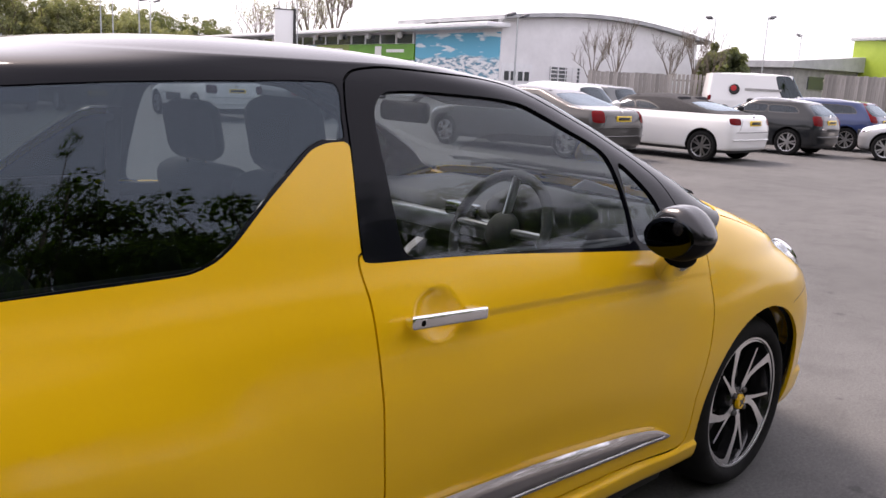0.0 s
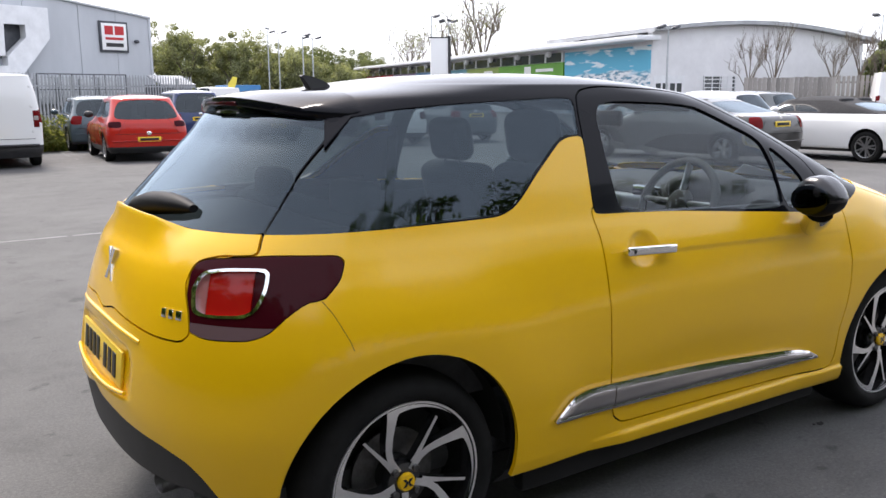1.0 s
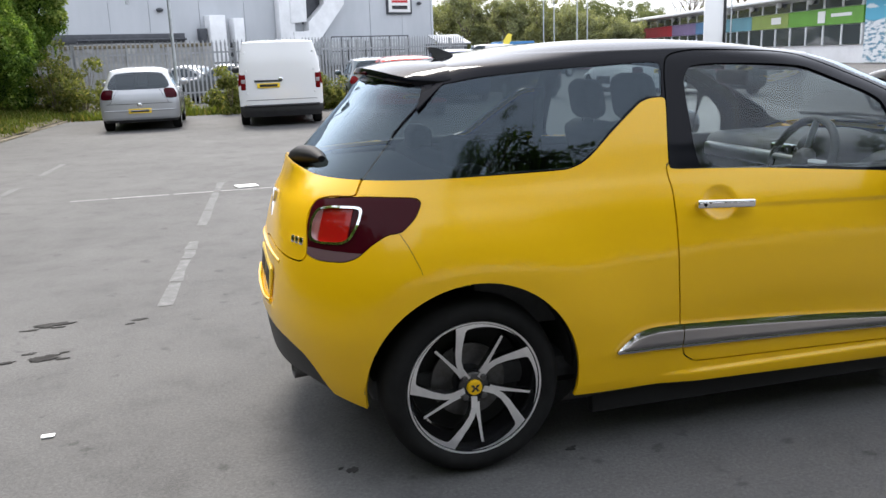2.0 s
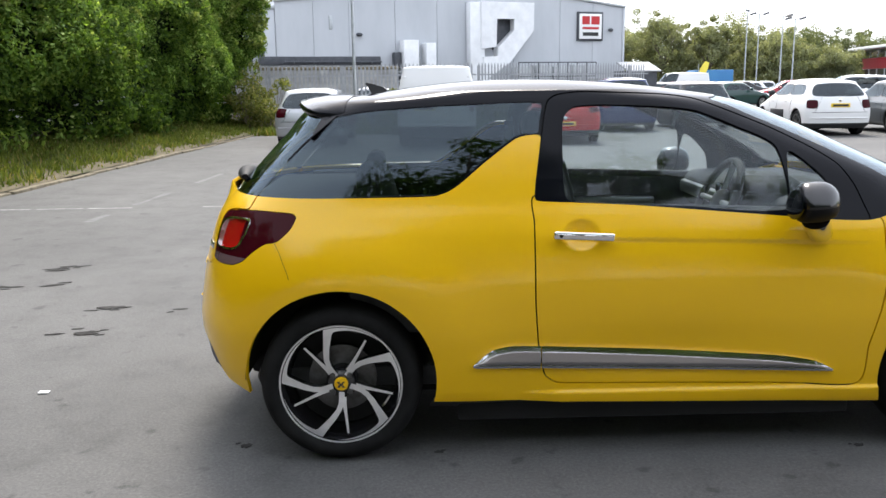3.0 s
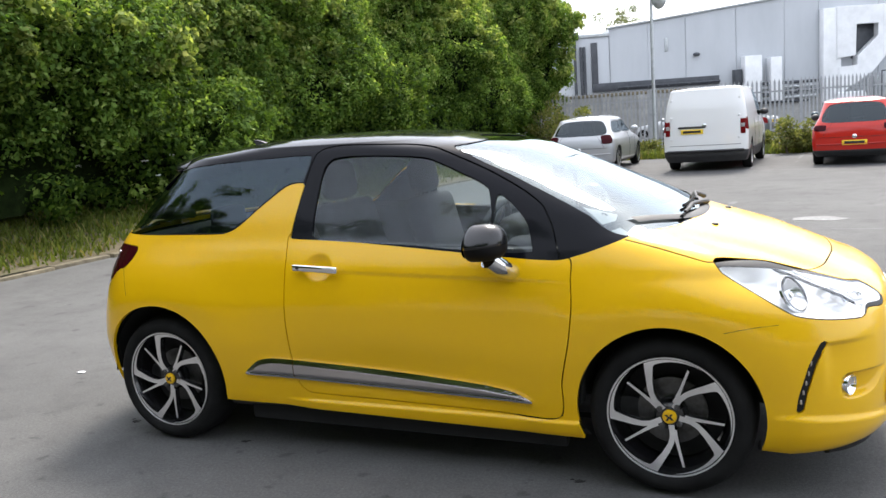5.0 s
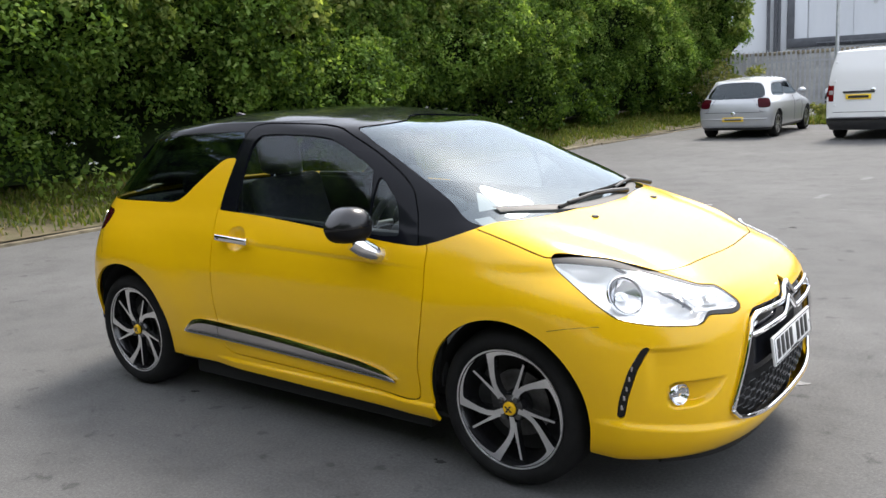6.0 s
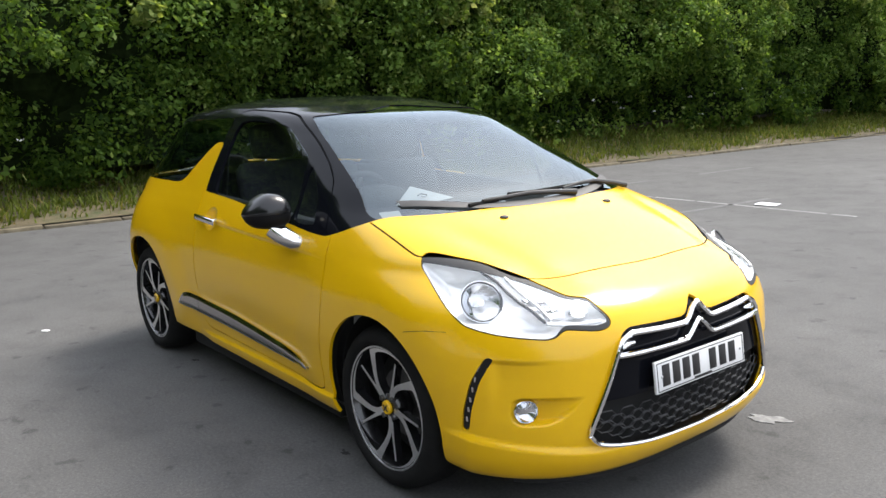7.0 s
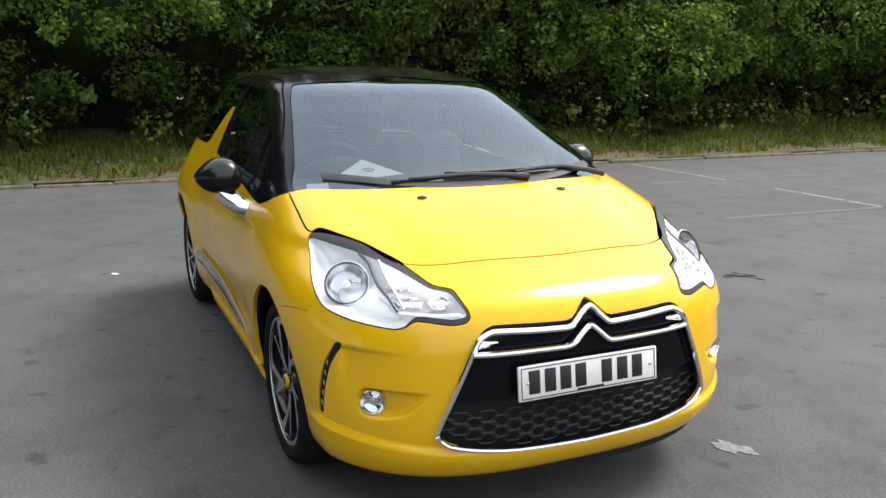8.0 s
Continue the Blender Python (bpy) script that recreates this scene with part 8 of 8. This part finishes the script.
    for y in (-0.205, -0.148, -0.092, -0.036, 0.062, 0.122, 0.180):
        o = Matrix.Translation((px, 0, 0.5075)) @ tilt @ Matrix.Translation((0.0068, y, 0.002))
        part("plate_bar", box_bm((0.002, 0.040, 0.074), (0, 0, 0), 0.0005, turn=o), INK, plate)
    for (w, h, y, z) in ((0.500, 0.003, 0, 0.048), (0.500, 0.003, 0, -0.048), (0.003, 0.096, -0.25, 0), (0.003, 0.096, 0.25, 0), (0.10, 0.006, 0.0, -0.043)):
        o = Matrix.Translation((px, 0, 0.5075)) @ tilt @ Matrix.Translation((0.0066, y, z))
        part("plate_border", box_bm((0.001, w, h), (0, 0, 0), turn=o), INK, plate)
    for y in (-0.228, 0.232):
        o = Matrix.Translation((px, 0, 0.5075)) @ tilt @ Matrix.Translation((0.007, y, 0))
        part("plate_screw", ball_bm((0.003, 0.006, 0.006), turn=o, u=10, v=6), SATIN, plate)
    for f in (1, -1):
        seam_pts = [(x, -f * (float(YELLOW.half_width(x, z)) + 0.0006), z) for x, z in ((2.675, 0.662), (2.73, 0.674), (2.79, 0.684), (2.86, 0.690))]
        part("bumper_seam", tube_bm([(a, b + f * 0.0002, c) for a, b, c in seam_pts], 0.0011, 4), SEAM, car)
        rear_seam = [(x, -f * (float(YELLOW.half_width(x, z)) - 0.0003), z) for x, z in ((-0.235, 0.868), (-0.215, 0.835), (-0.20, 0.80), (-0.185, 0.765), (-0.178, 0.74))]
        # added black strip stands in for the shadow band below the sill
        part("sill_flange", box_bm((1.58, 0.05, 0.085), (1.25, -f * (float(YELLOW.half_width(1.2, 0.24)) - 0.075), 0.168), 0.01), SEAM, car)
        part("bumper_seam", tube_bm(rear_seam, 0.0012, 4), SEAM, car)


def rear_face(car):
    px = tail_x(0.2, 0.61) + 0.013
    plate = part("rear_number_plate", box_bm((0.010, 0.520, 0.111), (px, 0, 0.612), 0.003, turn=pose(0, 0, 0, 0, 6, 0)), PLATE_YELLOW, car, "yellow rear number plate with dark bars")
    for y in (-0.205, -0.148, -0.092, -0.036, 0.062, 0.122, 0.180):
        part("plate_bar", box_bm((0.003, 0.040, 0.074), (px - 0.006, -y, 0.612), 0.0005, turn=pose(0, 0, 0, 0, 6, 0)), INK, plate)
    lip = [(tail_x(abs(y), 0.55) - 0.002, y, 0.540 + 0.02 * (y / 0.3) ** 2) for y in np.linspace(-0.31, 0.31, 15)]
    part("plate_lip", tube_bm(lip, 0.006, 8), YELLOW_PAINT, car)
    lip = [(tail_x(abs(y), 0.74) - 0.003, y, 0.735 - 0.012 * (y / 0.3) ** 2) for y in np.linspace(-0.36, 0.36, 17)]
    part("boot_lip", tube_bm(lip, 0.007, 8), YELLOW_PAINT, car)
    # chrome emblem and model badge, as plain shapes
    ex = tail_x(0, 0.885) - 0.006
    em = part("tail_emblem", prism_bm([(-0.045, -0.05), (-0.012, -0.05), (0.0, -0.012), (0.03, -0.05), (0.048, -0.05), (0.012, 0.0), (0.04, 0.05), (0.012, 0.05), (0.0, 0.012), (-0.03, 0.05), (-0.046, 0.05), (-0.012, 0.0)], 0.012, Matrix.Translation((ex, 0, 0.885)) @ pose(0, 0, 0, 90, 0, -90) @ pose(0, 0, 0, -12, 0, 0)), CHROME, car, "chrome emblem on the tailgate")
    for k, w in enumerate((0.018, 0.018, 0.022)):
        y = -0.455 - 0.030 * k
        part("badge_letter", box_bm((0.006, w, 0.026), (tail_x(abs(y), 0.818) - 0.002, y, 0.818), 0.002, turn=pose(0, 0, 0, 0, 12, 25)), CHROME, em)
    pipe = lathe_bm([(0.029, 0.0), (0.031, -0.004), (0.031, -0.16), (0.026, -0.16), (0.026, -0.004)], Matrix.Translation((-0.585, -0.385, 0.300)) @ pose(0, 0, 0, 0, -90, 8), 24)
    part("exhaust_tip", pipe, BRAKE_IRON, car, "chrome exhaust tip below the bumper")
    part("exhaust_box", box_bm((0.36, 0.40, 0.11), (-0.24, -0.30, 0.30), 0.04), SEAM, car)


def cabin(car):
    inside = part("dashboard", box_bm((0.62, 1.30, 0.19), (2.06, 0, 0.893), 0.07, segments=3), CABIN, car)
    part("instrument_hood", ball_bm((0.16, 0.20, 0.085), (1.80, -0.36, 0.985), u=20, v=12), CABIN, inside)
    part("dash_fascia", box_bm((0.05, 1.2, 0.07), (1.755, 0, 0.90), 0.02), SATIN, inside)
    part("air_vent", box_bm((0.03, 0.16, 0.05), (1.74, -0.06, 0.955), 0.01), CHROME, inside)
    part("floor_tub", box_bm((2.9, 1.40, 0.10), (1.1, 0, 0.30), 0.04), CABIN, car)
    for f in (1, -1):
        part("door_card", box_bm((1.40, 0.05, 0.65), (1.42, -f * 0.728, 0.640), 0.02), CABIN, car)
        part("quarter_card", box_bm((0.74, 0.04, 0.53), (0.40, -f * 0.69, 0.745), 0.02), CABIN, car)
        part("door_pull", box_bm((0.45, 0.05, 0.06), (1.40, -f * 0.70, 0.80), 0.02), SATIN, car)
        part("belt_trim", box_bm((1.12, 0.03, 0.05), (1.34, -f * 0.718, 0.958), 0.012, turn=pose(0, 0, 0, 0, 2.2, 0)), CABIN, car)
        part("belt_trim", box_bm((0.66, 0.03, 0.07), (0.36, -f * 0.700, 1.000), 0.012), CABIN, car)
        part("boot_trim", tube_bm([(x, -f * (float(YELLOW.half_width(x, 0.99)) - 0.060), 0.975) for x in (-0.26, -0.2, -0.12, -0.03, 0.06)], 0.034, 8), CABIN, car)
        y = -f * 0.36
        slid, low = (0.0, 0.0) if f > 0 else (0.13, 0.04)   # the passenger's seat is set further forward
        seat = part("front_seat", box_bm((0.50, 0.48, 0.16), (1.18 + slid, y, 0.56), 0.06, segments=3), SEAT_CLOTH, car, "dark cloth front seat with a headrest")
        part("backrest", box_bm((0.13, 0.47, 0.58), (0.905 + slid, y, 0.86 - low), 0.055, turn=pose(0, 0, 0, 0, -15, 0), segments=3), SEAT_CLOTH, seat)
        part("headrest", box_bm((0.10, 0.26, 0.19), (0.815 + slid, y, 1.245 - low), 0.05, turn=pose(0, 0, 0, 0, -10, 0), segments=3), SEAT_CLOTH, seat)
        for d in (-0.055, 0.055):
            part("headrest_post", rod_bm((0.825 + slid, y + d, 1.08), (0.818 + slid, y + d, 1.20 - low), 0.006, None, 8), CHROME, seat)
        part("rear_headrest", box_bm((0.09, 0.24, 0.14), (0.10, -f * 0.33, 1.06), 0.04, segments=3), SEAT_CLOTH, car)
        part("seat_belt", box_bm((0.05, 0.006, 0.62), (0.80, -f * 0.655, 0.95), 0.002, turn=pose(0, 0, 0, -8 * f, 0, 0)), CABIN, car)
        part("sun_visor", box_bm((0.15, 0.30, 0.018), (1.48, -f * 0.30, 1.345), 0.008, turn=pose(0, 0, 0, 0, 14, 0)), CABIN, car)
    part("rear_bench", box_bm((0.50, 1.20, 0.18), (0.42, 0, 0.58), 0.06, segments=3), SEAT_CLOTH, car)
    part("rear_backrest", box_bm((0.14, 1.22, 0.52), (0.16, 0, 0.79), 0.06, turn=pose(0, 0, 0, 0, -18, 0), segments=3), SEAT_CLOTH, car)
    part("parcel_shelf", box_bm((0.42, 1.05, 0.03), (-0.19, 0, 0.985), 0.01), CABIN, car)
    part("head_lining", box_bm((1.05, 0.80, 0.012), (0.75, 0, 1.388), 0.004), material("head_lining_cloth", (0.35, 0.34, 0.33), 0.9), car)
    part("interior_mirror", box_bm((0.03, 0.23, 0.065), (1.46, -0.05, 1.29), 0.02, segments=3), CABIN, car)
    part("mirror_stalk", rod_bm((1.47, -0.05, 1.31), (1.60, -0.05, 1.38), 0.012, None, 8), CABIN, car)
    # steering wheel
    tilt = Matrix.Translation((1.60, -0.36, 0.945)) @ pose(0, 0, 0, 0, -66, 0)
    ring = [tilt @ Vector((0.183 * math.cos(a), 0.183 * math.sin(a), 0)) for a in np.linspace(0, 2 * np.pi, 40, endpoint=False)]
    st = part("steering_wheel", tube_bm(ring, 0.017, 10, True), CABIN, car, "black leather steering wheel with bright spokes")
    part("hub", ball_bm((0.065, 0.065, 0.03), turn=tilt @ pose(0, 0, -0.015), u=20, v=10), CABIN, st)
    for a in (0, 180, 270):
        part("wheel_spoke", rod_bm(tilt @ Vector((0.05 * math.cos(radians(a + 90)), 0.05 * math.sin(radians(a + 90)), -0.01)), tilt @ Vector((0.175 * math.cos(radians(a + 90)), 0.175 * math.sin(radians(a + 90)), 0)), 0.014, None, 8), SATIN, st)
    part("column", rod_bm((1.61, -0.36, 0.94), (1.78, -0.36, 0.87), 0.04, None, 12), CABIN, st)


def dash_papers():
    bm = bmesh.new()
    a, b, c, d = (2.165, -0.505, 1.036), (2.045, -0.345, 1.092), (2.165, -0.20, 1.038), (2.19, -0.36, 1.032)
    vs = [bm.verts.new(p) for p in (a, b, c, d)]
    bm.faces.new(vs)
    low = [bm.verts.new((p[0] - 0.001, p[1], p[2] - 0.002)) for p in (a, b, c, d)]
    bm.faces.new(low[::-1])
    for i in range(4):
        bm.faces.new((vs[i], low[i], low[(i + 1) % 4], vs[(i + 1) % 4]))
    sh = tagged(part("paper_card", bm, PAPER, None, "", False), "folded white paper card on the dashboard", "paper")
    mark = tube_bm([(2.137, -0.375, 1.0600), (2.127, -0.345, 1.0645), (2.140, -0.325, 1.0585), (2.150, -0.345, 1.0540), (2.143, -0.36, 1.0570)], 0.0022, 5)
    part("pen_mark", mark, INK, sh)
    tagged(part("permit_sticker", box_bm((0.05, 0.085, 0.002), (2.262, -0.60, 1.015), turn=pose(0, 0, 0, 0, 26, -12)), PAPER), "small white permit sticker inside the windscreen", "sticker")


door_mirrors(YELLOW_CAR)
spoiler(YELLOW_CAR)
wipers(YELLOW_CAR)
front_face(YELLOW_CAR)
rear_face(YELLOW_CAR)
cabin(YELLOW_CAR)
dash_papers()
